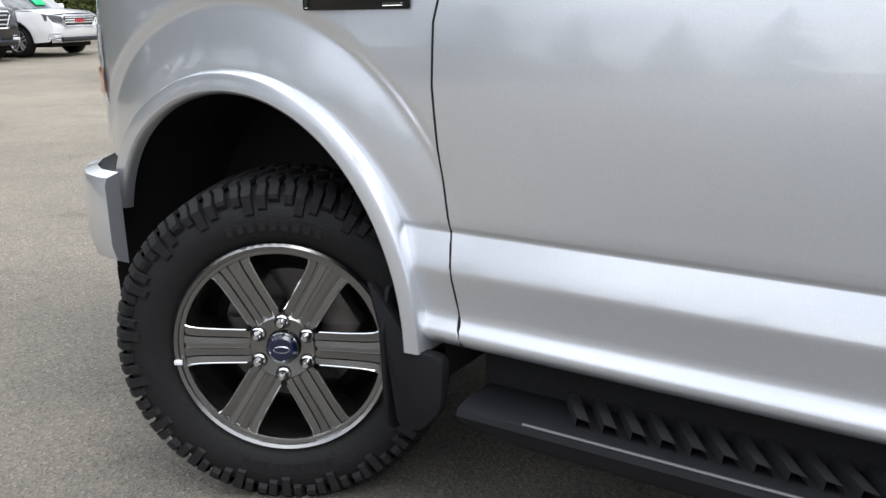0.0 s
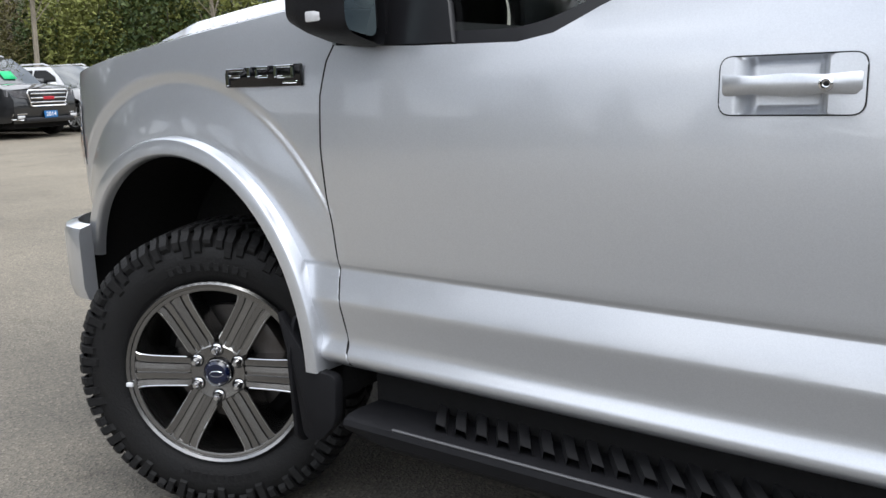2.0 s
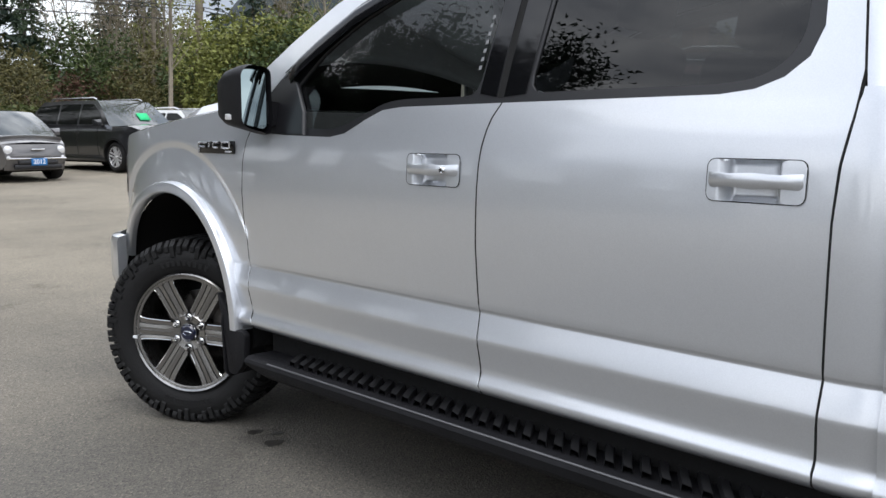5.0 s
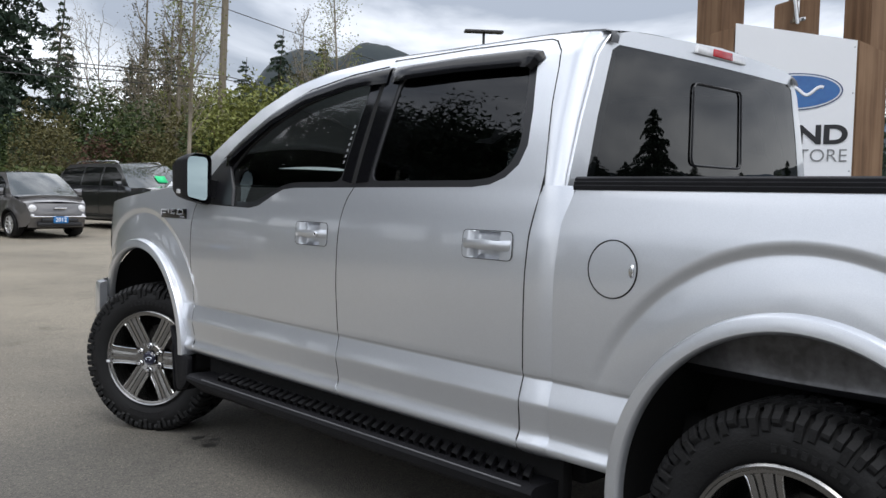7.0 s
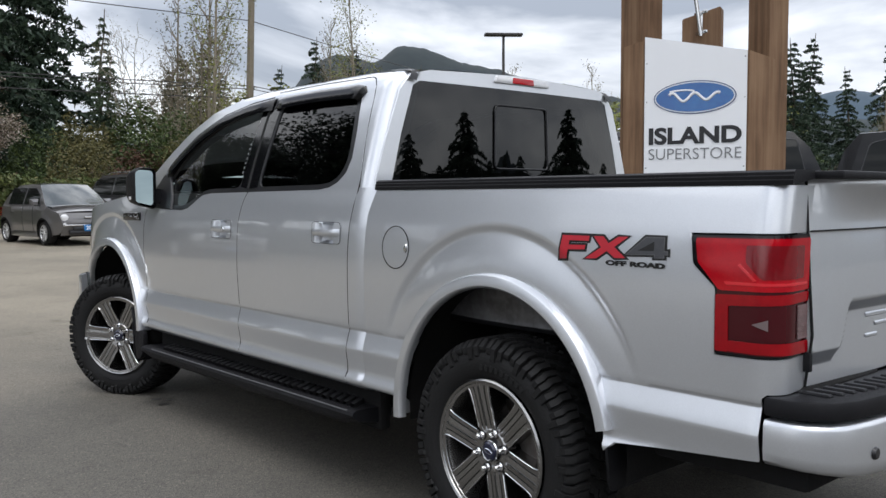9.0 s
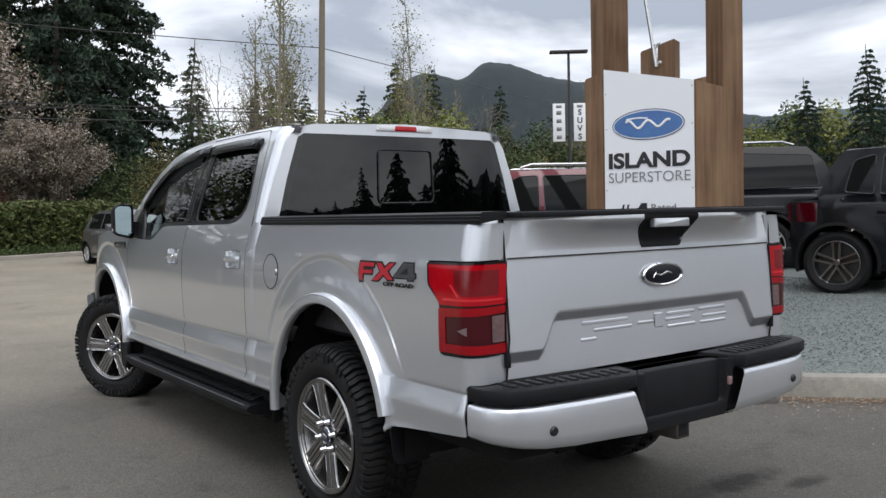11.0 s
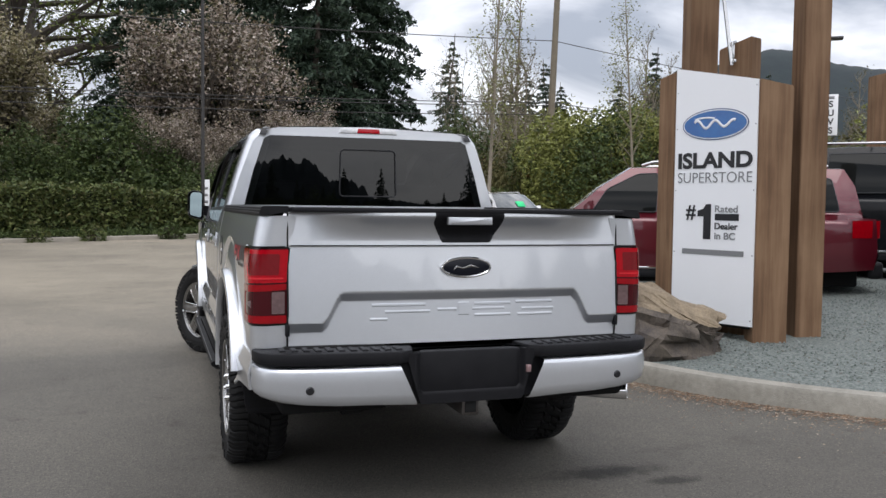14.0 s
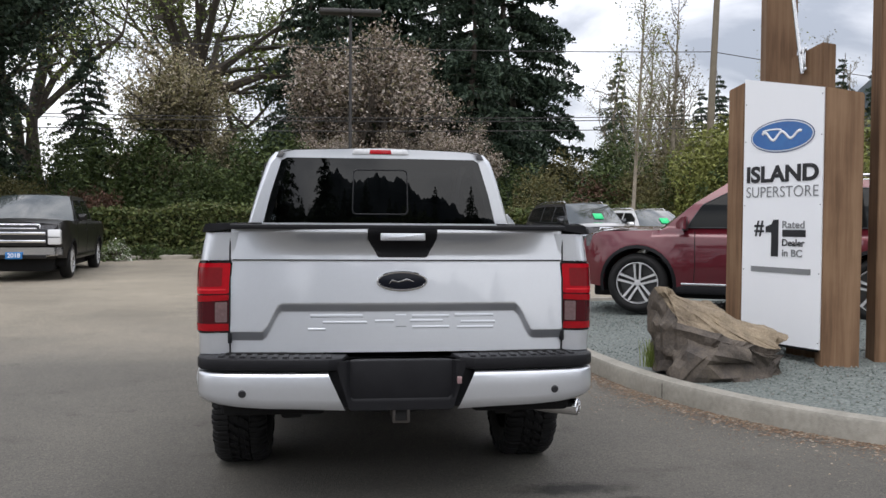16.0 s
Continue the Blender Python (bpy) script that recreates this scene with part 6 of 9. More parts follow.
def beam(plan, z_tops, name="timber_beam", z0=0.1, parent=None, label="brown stained timber beam"):
    nn = len(plan)
    bm = bmesh.new()
    lo = [bm.verts.new((x, y, z0)) for x, y in plan]
    hi = [bm.verts.new((x, y, z)) for (x, y), z in zip(plan, z_tops)]
    bm.faces.new(lo[::-1])
    bm.faces.new(hi)
    for i in range(nn):
        bm.faces.new((lo[i], lo[(i + 1) % nn], hi[(i + 1) % nn], hi[i]))
    bmesh.ops.recalc_face_normals(bm, faces=bm.faces)
    bmesh.ops.bevel(bm, geom=list(bm.edges), offset=0.008, segments=2, affect="EDGES")
    return part(name, bm, WOOD, parent, label)


beam([(3.450, -0.970), (3.520, -1.150), (3.78, -1.06), (3.71, -0.88)], (2.715, 2.765, 2.765, 2.715), parent=sign)
beam([(3.826, -2.018), (4.128, -2.108), (4.20, -1.90), (3.90, -1.80)], (2.605, 2.545, 2.545, 2.605), parent=sign)
pn = [(TL.x, TL.y, 0.34), (TR.x, TR.y, 0.345), (TR.x, TR.y, 2.600), (TL.x, TL.y, 2.792)]
fr = [Vector(p) for p in pn]
bk_ = [p + Vector((back_n.x, back_n.y, 0)) * 0.03 for p in fr]
bm = fix(fr + bk_, [(0, 1, 2, 3), (4, 7, 6, 5), (0, 4, 5, 1), (1, 5, 6, 2), (2, 6, 7, 3), (3, 7, 4, 0)])
panel_ob = part("sign_panel", bm, WHITEPAINT, sign, "white painted panel", smooth_angle=0)
part("sign_backing", fix([p + Vector((back_n.x, back_n.y, 0)) * 0.05 + Vector((0, 0, -0.03)) for p in fr] + [p + Vector((back_n.x, back_n.y, 0)) * 0.25 + Vector((0, 0, -0.03)) for p in fr], [(0, 1, 2, 3), (4, 7, 6, 5), (0, 4, 5, 1), (1, 5, 6, 2), (2, 6, 7, 3), (3, 7, 4, 0)]), TRIM, sign, smooth_angle=0)
SIGN_M = Matrix(((along.x, 0, -back_n.x, TL.x), (along.y, 0, -back_n.y, TL.y), (0, 1, 0, 0), (0, 0, 0, 1)))


def on_sign(me, u, z, material, name, label=""):
    """Letters or shapes: u metres along the panel from its far edge, z up."""
    me.materials.clear()
    me.materials.append(material)
    o = new(name, me)
    o.parent = panel_ob
    o.matrix_basis = SIGN_M @ Matrix.Translation((u, z, 0.004))
    if label:
        o["label"] = label
    return o


def glyphs(me):
    """The letters of a text mesh as meshes of their own, a dot kept with its stem."""
    link = list(range(len(me.vertices)))

    def root(i):
        while link[i] != i:
            i = link[i]
        return i

    for e in me.edges:
        a, b = root(e.vertices[0]), root(e.vertices[1])
        link[max(a, b)] = min(a, b)
    faces = {}
    for p in me.polygons:
        faces.setdefault(root(p.vertices[0]), []).append(tuple(p.vertices))
    groups = []
    for fs in faces.values():
        xs = [me.vertices[i].co.x for f in fs for i in f]
        groups.append([min(xs), max(xs), fs])
    groups.sort(key=lambda g: g[0])
    joined = []
    for g in groups:
        if joined and min(joined[-1][1], g[1]) - g[0] > 0.4 * min(joined[-1][1] - joined[-1][0], g[1] - g[0]):
            joined[-1][1] = max(joined[-1][1], g[1])
            joined[-1][2] += g[2]
        else:
            joined.append(g)
    out = []
    for _, _, fs in joined:
        ids = sorted({i for f in fs for i in f})
        at = {i: k for k, i in enumerate(ids)}
        part_me = bpy.data.meshes.new("letter")
        part_me.from_pydata([tuple(me.vertices[i].co) for i in ids], [], [tuple(at[i] for i in f) for f in fs])
        out.append(part_me)
    return out


def fit_text(body, u0, u1, z, h, material, bold=0.0):
    me = text_mesh(body, h * 1.38, 0.0015, bold)
    xsx = [p.co.x for p in me.vertices]
    ysx = [p.co.y for p in me.vertices]
    k = (u1 - u0) / (max(xsx) - min(xsx))
    kh = h / (max(ysx) - min(ysx))
    cx, cy = (max(xsx) + min(xsx)) / 2, (max(ysx) + min(ysx)) / 2
    for p in me.vertices:
        p.co.x, p.co.y = (p.co.x - cx) * k, (p.co.y - cy) * kh
    for glyph in glyphs(me):
        on_sign(glyph, (u0 + u1) / 2, z, material, "letter")


def sign_shape(poly, material, name, d=0.0):
    me = mesh_from(name, [(x, y, d) for x, y in poly], [tuple(range(len(poly)))], material, smooth=False)
    return on_sign(me, 0, 0, material, name)


def ellipse(cu, cz, ru, rz, n=48):
    return [(cu + ru * math.cos(2 * math.pi * i / n), cz + rz * math.sin(2 * math.pi * i / n)) for i in range(n)]


OV_U, OV_Z = 0.452, 2.222
sign_shape(ellipse(OV_U, OV_Z, 0.365, 0.148), mat("oval_navy_edge", (0.012, 0.035, 0.13), 0.3), "oval_edge", 0.0)
sign_shape(ellipse(OV_U, OV_Z, 0.355, 0.139), mat("oval_silver_line", (0.62, 0.66, 0.70), 0.3), "oval_line", 0.0012)
OVB = mat("oval_blue", (0.016, 0.085, 0.30), 0.25, coat=0.5, var=0.7, scale=2.0, dark=(0.03, 0.17, 0.42))
sign_shape(ellipse(OV_U, OV_Z, 0.343, 0.128), OVB, "oval_face", 0.0024)
# a plain white swash inside the oval
sw = []
for pts_, rad in (([(-0.225 + 0.45 * i / 48, 0.004 + (0.040 - 0.012 * i / 48) * math.sin(i / 48 * 2 * math.pi * 2.25 + 0.6)) for i in range(49)], 0.013), ([(-0.22 + 0.22 * i / 12, 0.066 - 0.010 * (i / 6 - 1) ** 2) for i in range(13)], 0.008)):
    sw.append(tube([(OV_U + a, OV_Z + b, 0.003) for a, b in pts_], rad, 6))
sv_, sf_ = merge(*sw)
sv_ = [(a[0], a[1], 0.003 + (a[2] - 0.003) * 0.12) for a in sv_]
on_sign(mesh_from("oval_swash", sv_, sf_, WHITEPAINT), 0, 0, WHITEPAINT, "oval_swash")
fit_text("ISLAND", 0.045, 0.865, 1.885, 0.155, INKBLACK, 0.008)
fit_text("SUPERSTORE", 0.045, 0.865, 1.722, 0.098, INKGREY, -0.001)
fit_text("#", 0.150, 0.265, 1.385, 0.145, INKBLACK, 0.003)
sign_shape([(0.352, 1.133), (0.437, 1.133), (0.437, 1.468), (0.378, 1.468), (0.350, 1.425), (0.285, 1.405), (0.285, 1.350), (0.352, 1.350)], INKBLACK, "numeral")
fit_text("Rated", 0.480, 0.725, 1.424, 0.066, INKGREY, 0.001)
sign_shape([(0.480, 1.315), (0.740, 1.315), (0.740, 1.378), (0.480, 1.378)], INKBLACK, "word_bar")
fit_text("Dealer", 0.480, 0.730, 1.262, 0.062, INKBLACK, 0.0015)
fit_text("in BC", 0.480, 0.705, 1.170, 0.066, INKGREY, 0.002)
sign_shape([(0.115, 0.985), (0.80, 0.985), (0.80, 1.035), (0.115, 1.035)], INKGREY, "web_bar")
for zz in (0.40, 1.0, 1.6, 2.2, 2.55):
    for uu in (0.02, 0.885):
        sc_ = fix(*lathe([(0.0, 0.002), (0.006, 0.0015), (0.007, 0.0)], 8, "z"))
        so = part("screw", sc_, BRUSHED, panel_ob)
        so.matrix_basis = SIGN_M @ Matrix.Translation((uu, zz, 0.001))

# tall timber posts, flag bracket and flag
for cx, cy, hw in ((4.085, -0.715, 0.145), (4.58, -1.79, 0.128)):
    ang = radians(-16)
    plan = [(cx + hw * (a * math.cos(ang) - b * math.sin(ang)), cy + hw * (a * math.sin(ang) + b * math.cos(ang))) for a, b in ((-1, -1), (1, -1), (1, 1), (-1, 1))]
    po = beam(plan, (7.5,) * 4, "timber_post", 0.05)
    tagged(po, "tall square stained timber post in gravel", "post", group="sign posts")
stub = beam([(3.90, -1.30), (4.03, -1.62), (4.20, -1.55), (4.07, -1.23)], (2.98, 3.07, 3.07, 2.98), "timber_stub", 0.05)
tagged(stub, "short timber beam carrying a flag bracket", "post")
brk = thing("flag_bracket", "white steel flag bracket screwed to timber", "bracket")
BM_ = Matrix.Translation((3.94, -1.48, 2.92)) @ Matrix.Rotation(radians(-22), 4, "Z")
for z_ in (-0.10, 0.08):
    part("bracket_plate", box_bm(-0.018, 0.0, -0.09, 0.09, z_, z_ + 0.03, 0.003), BRUSHED, brk).matrix_basis = BM_
part("bracket_web", box_bm(-0.03, 0.0, -0.02, 0.02, -0.10, 0.11, 0.003), BRUSHED, brk).matrix_basis = BM_
fp = thing("flagpole", "slim grey flagpole leaning from its bracket", "flagpole")
v, f = tube([(3.90, -1.50, 2.80), (3.86, -1.42, 3.4), (3.79, -1.24, 4.6), (3.76, -1.15, 5.2)], 0.018, 8)
part("pole", fix(v, f), BRUSHED, fp)
fl_secs = []
for i in range(9):
    t = i / 8
    fl_secs.append([(3.78 + 0.10 * t * math.sin(5 * t) + 0.02, -1.22 - 0.25 * t * 0.8, 4.85 - 1.0 * s_ - 0.2 * t) for s_ in (0, 0.3, 0.6, 1.0)])
v, f = loft(fl_secs)
part("flag", fix(v, f), mat("blue_flag_cloth", (0.02, 0.05, 0.20), 0.8, var=0.3, scale=6), fp, "dark blue flag")

# more timber beams and lamp posts beyond the parked cars
for az, d, zt in ((45.9, 21, 4.35), (48.1, 21, 4.45)):
    x, y = -1.64 + d * math.sin(radians(az)), -8.39 + d * math.cos(radians(az))
    po = beam([(x - 0.22, y - 0.1), (x + 0.2, y - 0.24), (x + 0.28, y + 0.05), (x - 0.14, y + 0.2)], (zt - 0.05, zt + 0.05, zt + 0.05, zt - 0.05), "timber_post", -0.1)
    tagged(po, "stained timber beam beyond the parked cars", "post", group="far beams")
LAMPMETAL = mat("dark_lamp_metal", (0.045, 0.043, 0.042), 0.5, 0.3)


def lamp_post(x, y, h, arms, banner=True, words=False, thick=1.0, label="dark twin-head car park lamp with white banners"):
    lp = thing("lamp_post", label, "lamp post", pose(x, y, ground_z(x, y) - 0.02), group="lamp posts")
    part("post", fix(*tube([(0, 0, 0), (0, 0, h * 0.5), (0, 0, h)], [0.10 * thick, 0.085 * thick, 0.07 * thick], 10)), LAMPMETAL, lp)
    for sx in arms:
        part("lamp_head", box_bm(min(0, sx * 1.0), max(0, sx * 1.0), -0.25, 0.25, h - 0.02, h + 0.12, 0.04), LAMPMETAL, lp)
    if banner:
        for sx in (-1, 1):
            b = part("banner", box_bm(sx * 0.55 - 0.32, sx * 0.55 + 0.32, -0.01, 0.01, h * 0.50, h * 0.715, 0.004), WHITEPAINT, lp, "white banner with dark marks")
            part("banner_mark", box_bm(sx * 0.55 - 0.15, sx * 0.55 + 0.15, -0.016, -0.012, h * 0.69, h * 0.705), INKGREY, b)
            for k, letter in enumerate("SUVS"):
                zk = h * (0.662 - 0.046 * k)
                if sx > 0 and words:
                    me = text_mesh(letter, 0.42, 0.003, 0.012)
                    me.materials.append(INKBLACK)
                    lt = new("lettering", me)
                    lt.parent = b
                    lt.matrix_basis = pose(0.55, -0.017, zk, 90, 0, 0)
                else:
                    part("banner_bar", box_bm(sx * 0.55 - 0.13, sx * 0.55 + 0.13, -0.016, -0.012, zk - 0.10, zk + 0.10), INKGREY, b)
    return lp


lx, ly = -3.19 + 46 * math.sin(radians(45.6)), -5.92 + 46 * math.cos(radians(45.6))
lamp_post(lx, ly, 9.3, (-1, 1), True, True).rotation_euler.z = radians(-38)
lamp_post(-3.0 + 95 * math.sin(radians(61.5)), -6.7 + 95 * math.cos(radians(61.5)), 9.3, (-1, 1))
lamp_post(0.10, 19.62, 8.0, (-1, 1), False, False, 0.62, "slim grey lamp post before the blossom tree")

# utility pole and its cables
POLEWOOD = mat("grey_pole_wood", (0.20, 0.17, 0.125), 0.85, var=0.5, scale=4, dark=(0.12, 0.10, 0.075))
up = thing("utility_pole", "weathered wooden utility pole leaning slightly", "utility pole", pose(17.6, 31.7, 0.2))
part("pole", fix(*tube([(0, 0, 0), (0.25, 0, 7), (0.55, 0, 15)], [0.20, 0.17, 0.13], 10)), POLEWOOD, up)
part("collar", box_bm(0.18, 0.46, -0.05, 0.20, 6.3, 6.5, 0.02), LAMPMETAL, up)
for k, (z0, z1, zc) in enumerate(((6.5, 6.2, 5.5), (6.35, 6.05, 5.35), (5.9, 5.6, 4.95), (9.6, 9.4, 8.8))):
    pts_ = []
    for t in np.linspace(0, 1, 30):
        x = 17.9 - 60 * t
        y = 31.7 - 4 * t
        pts_.append((x, y, 0.2 + z0 + (z1 - z0) * t - 2.6 * t * (1 - t)))
    cb = part("cable", fix(*tube(pts_, 0.022, 5)), LAMPMETAL)
    tagged(cb, "black overhead cable from the pole", "cable", group="cables")
    pts_ = [(17.9 + 60 * t, 31.7 + 24 * t, 0.2 + z0 + 1.5 * t - 3.0 * t * (1 - t)) for t in np.linspace(0, 1, 30)]
    cb = part("cable", fix(*tube(pts_, 0.022, 5)), LAMPMETAL)
    tagged(cb, "black overhead cable from the pole", "cable", group="cables")

# white marker post at the hedge
mk = thing("marker_post", "white marker post with dark marks on a concrete foot", "marker post", pose(0.25, 20.9, 0.22, 0, 0, 12))
part("foot", box_bm(-0.19, 0.19, -0.19, 0.19, 0.0, 0.55, 0.03), CONCRETE, mk)
mb = part("board", box_bm(-0.13, 0.13, -0.03, 0.03, 0.55, 1.95, 0.01), WHITEPAINT, mk)
for k in range(5):
    part("mark", box_bm(-0.07, 0.07, -0.036, -0.031, 0.75 + k * 0.22, 0.83 + k * 0.22), INKGREY, mb)

# boulder by the sign: a sloping flat top over broken dark faces
ROCK = mat("split_rock", (0.13, 0.105, 0.080), 0.75, var=1.0, scale=5.0, dark=(0.048, 0.040, 0.036), bump=0.8, bscale=38)
ROCKTOP = mat("weathered_rock_top", (0.31, 0.245, 0.165), 0.85, var=0.9, scale=6.0, dark=(0.12, 0.092, 0.066), bump=0.6, bscale=40)
bm = bmesh.new()
for pts_ in (((-0.54, 0.05, 0.70), (-0.42, -0.03, 0.70), (-0.20, 0.14, 0.63), (0.25, 0.14, 0.49), (0.50, 0.08, 0.41), (0.68, -0.04, 0.29), (-0.42, -0.22, 0.46), (0.02, -0.31, 0.37), (0.35, -0.31, 0.28), (0.66, -0.24, 0.22), (-0.63, 0.0, -0.05), (-0.42, -0.27, -0.05), (0.0, -0.24, -0.05), (0.4, -0.24, -0.05), (0.60, -0.12, -0.05), (0.5, 0.35, -0.05), (-0.5, 0.4, -0.05), (-0.3, 0.4, 0.5), (0.35, 0.36, 0.35)),
             ((-0.28, -0.30, -0.05), (0.50, -0.37, -0.05), (0.68, -0.20, -0.05), (0.68, -0.24, 0.19), (0.50, -0.38, 0.18), (-0.02, -0.36, 0.25), (-0.26, -0.27, 0.23), (0.68, -0.05, 0.1), (-0.2, 0.1, 0.1))):
    hull = [bm.verts.new(p) for p in pts_]
    res = bmesh.ops.convex_hull(bm, input=hull)
    bmesh.ops.delete(bm, geom=[g for g in res["geom_interior"] if isinstance(g, bmesh.types.BMVert)], context="VERTS")
bmesh.ops.recalc_face_normals(bm, faces=list(bm.faces))
bmesh.ops.triangulate(bm, faces=list(bm.faces))
bm.normal_update()
# upward faces above the foot take the paler tan colour
for fc in bm.faces:
    fc.material_index = 1 if fc.normal.z > 0.55 and fc.calc_center_median().z > 0.27 else 0
rock_rng = random.Random(12)
for cuts, amount in ((1, 0.045), (1, 0.030), (1, 0.014), (1, 0.006)):
    bmesh.ops.subdivide_edges(bm, edges=list(bm.edges), cuts=cuts, use_grid_fill=True)
    bmesh.ops.triangulate(bm, faces=list(bm.faces))
    bm.normal_update()
    for vv in bm.verts:
        p = vv.co
        # layers of stone break away in steps; the top stays flatter
        layer = noise.noise(Vector((p.x * 2.2 + 3, p.y * 2.0, p.z * 9.0 + 2.0 * p.x)))
        k_ = 0.45 if vv.normal.z > 0.6 else 1.0
        vv.co += vv.normal * amount * k_ * (rock_rng.uniform(-0.7, 0.7) + 1.2 * (1 if layer > 0.08 else -0.6))
rock = part("boulder", bm, ROCK, smooth_angle=12)
rock.data.materials.append(ROCKTOP)
tagged(rock, "angular brown-grey boulder resting on the gravel", "rock")
rock.matrix_basis = pose(2.90, -1.88, 0.165, 0, 0, -8) @ Matrix.Diagonal((0.85, 0.9, 0.97, 1))
# grass tuft beside the boulder
rng = np.random.default_rng(4)
gv, gf = [], []
for i in range(90):
    a, r0 = rng.uniform(0, 6.28), abs(rng.normal(0, 0.05))
    x, y = r0 * math.cos(a), r0 * math.sin(a)
    h_, ln = rng.uniform(0.08, 0.26), rng.uniform(0.02, 0.12)
    b = rng.uniform(0, 6.28)
    o = len(gv)
    for t, w in ((0, 0.004), (0.5, 0.0035), (1.0, 0.0005)):
        cx, cy = x + ln * t * t * math.cos(b), y + ln * t * t * math.sin(b)
        gv += [(cx - w * math.sin(b), cy + w * math.cos(b), h_ * t), (cx + w * math.sin(b), cy - w * math.cos(b), h_ * t)]
    gf += [(o, o + 1, o + 3, o + 2), (o + 2, o + 3, o + 5, o + 4)]
tuft = raw("grass_tuft", gv, gf, leaf_mat("tuft_blades", [(0.14, 0.19, 0.04), (0.22, 0.26, 0.07), (0.09, 0.13, 0.03)]))
tagged(tuft, "yellow-green grass tuft beside the boulder", "grass", kind="stuff")
tuft.location = (2.42, -1.72, 0.17)


# ---------------------------------------------------------------- trees, hedge, hills
BARK = mat("bark", (0.085, 0.07, 0.055), 0.9, var=0.7, scale=6, dark=(0.04, 0.034, 0.028), bump=0.6, bscale=30)
PALEBARK = mat("pale_bark", (0.26, 0.225, 0.17), 0.85, var=0.7, scale=5, dark=(0.13, 0.11, 0.085))
FIR = leaf_mat("fir_needles", [(0.014, 0.026, 0.018), (0.028, 0.048, 0.030), (0.046, 0.070, 0.040), (0.020, 0.036, 0.024)])
FIRLIGHT = leaf_mat("fir_needles_light", [(0.024, 0.042, 0.022), (0.05, 0.075, 0.035), (0.035, 0.055, 0.03)])
SPRING = leaf_mat("spring_leaves", [(0.09, 0.12, 0.03), (0.15, 0.19, 0.045), (0.21, 0.25, 0.07), (0.06, 0.08, 0.025)])
SPRINGBUSH = leaf_mat("spring_thicket_leaves", [(0.11, 0.125, 0.03), (0.18, 0.20, 0.05), (0.24, 0.25, 0.07), (0.09, 0.095, 0.03)])
SHRUB = leaf_mat("shrub_leaves", [(0.026, 0.044, 0.014), (0.050, 0.076, 0.022), (0.088, 0.115, 0.035), (0.018, 0.030, 0.011)])
OLIVE = leaf_mat("olive_leaves", [(0.082, 0.074, 0.028), (0.13, 0.114, 0.042), (0.056, 0.058, 0.02)])
HEDGE = leaf_mat("hedge_leaves", [(0.040, 0.062, 0.018), (0.075, 0.100, 0.030), (0.12, 0.138, 0.042), (0.05, 0.068, 0.022), (0.135, 0.125, 0.050)])
BLOSSOM = leaf_mat("blossom", [(0.36, 0.295, 0.25), (0.47, 0.40, 0.35), (0.25, 0.19, 0.145), (0.13, 0.105, 0.06), (0.58, 0.52, 0.47), (0.17, 0.14, 0.075), (0.10, 0.10, 0.045)])
BLOSSOMDARK = leaf_mat("faded_blossom", [(0.23, 0.20, 0.10), (0.16, 0.145, 0.065), (0.31, 0.26, 0.17), (0.12, 0.12, 0.05), (0.44, 0.38, 0.31), (0.26, 0.235, 0.10)])
RUSSET = leaf_mat("russet_leaves", [(0.10, 0.05, 0.035), (0.14, 0.075, 0.05), (0.07, 0.04, 0.03)])


def leaf_mesh(name, centres, size, rng, material, droop=0.0, slim=0.6, spread=None):
    """Many small bent leaves or clumps, each by itself, in one crown."""
    c = np.asarray(centres, float)
    n = len(c)
    a = rng.normal(size=(n, 3))
    a[:, 2] = a[:, 2] * 0.6 - droop
    a /= np.linalg.norm(a, axis=1)[:, None]
    b = np.cross(a, rng.normal(size=(n, 3)))
    b /= np.linalg.norm(b, axis=1)[:, None]
    s = size * rng.uniform(0.55, 1.35, size=(n, 1))
    v = np.stack([c - a * s * 0.4 + b * s * slim * 0.5, c + a * s * 0.75, c - a * s * 0.4 - b * s * slim * 0.5], 1).reshape(-1, 3)
    me = bpy.data.meshes.new(name)
    me.vertices.add(3 * n)
    me.vertices.foreach_set("co", v.ravel())
    me.loops.add(3 * n)
    me.loops.foreach_set("vertex_index", np.arange(3 * n, dtype=np.int32))
    me.polygons.add(n)
    me.polygons.foreach_set("loop_start", np.arange(0, 3 * n, 3, dtype=np.int32))
    me.update(calc_edges=True)
    me.materials.append(material)
    return me


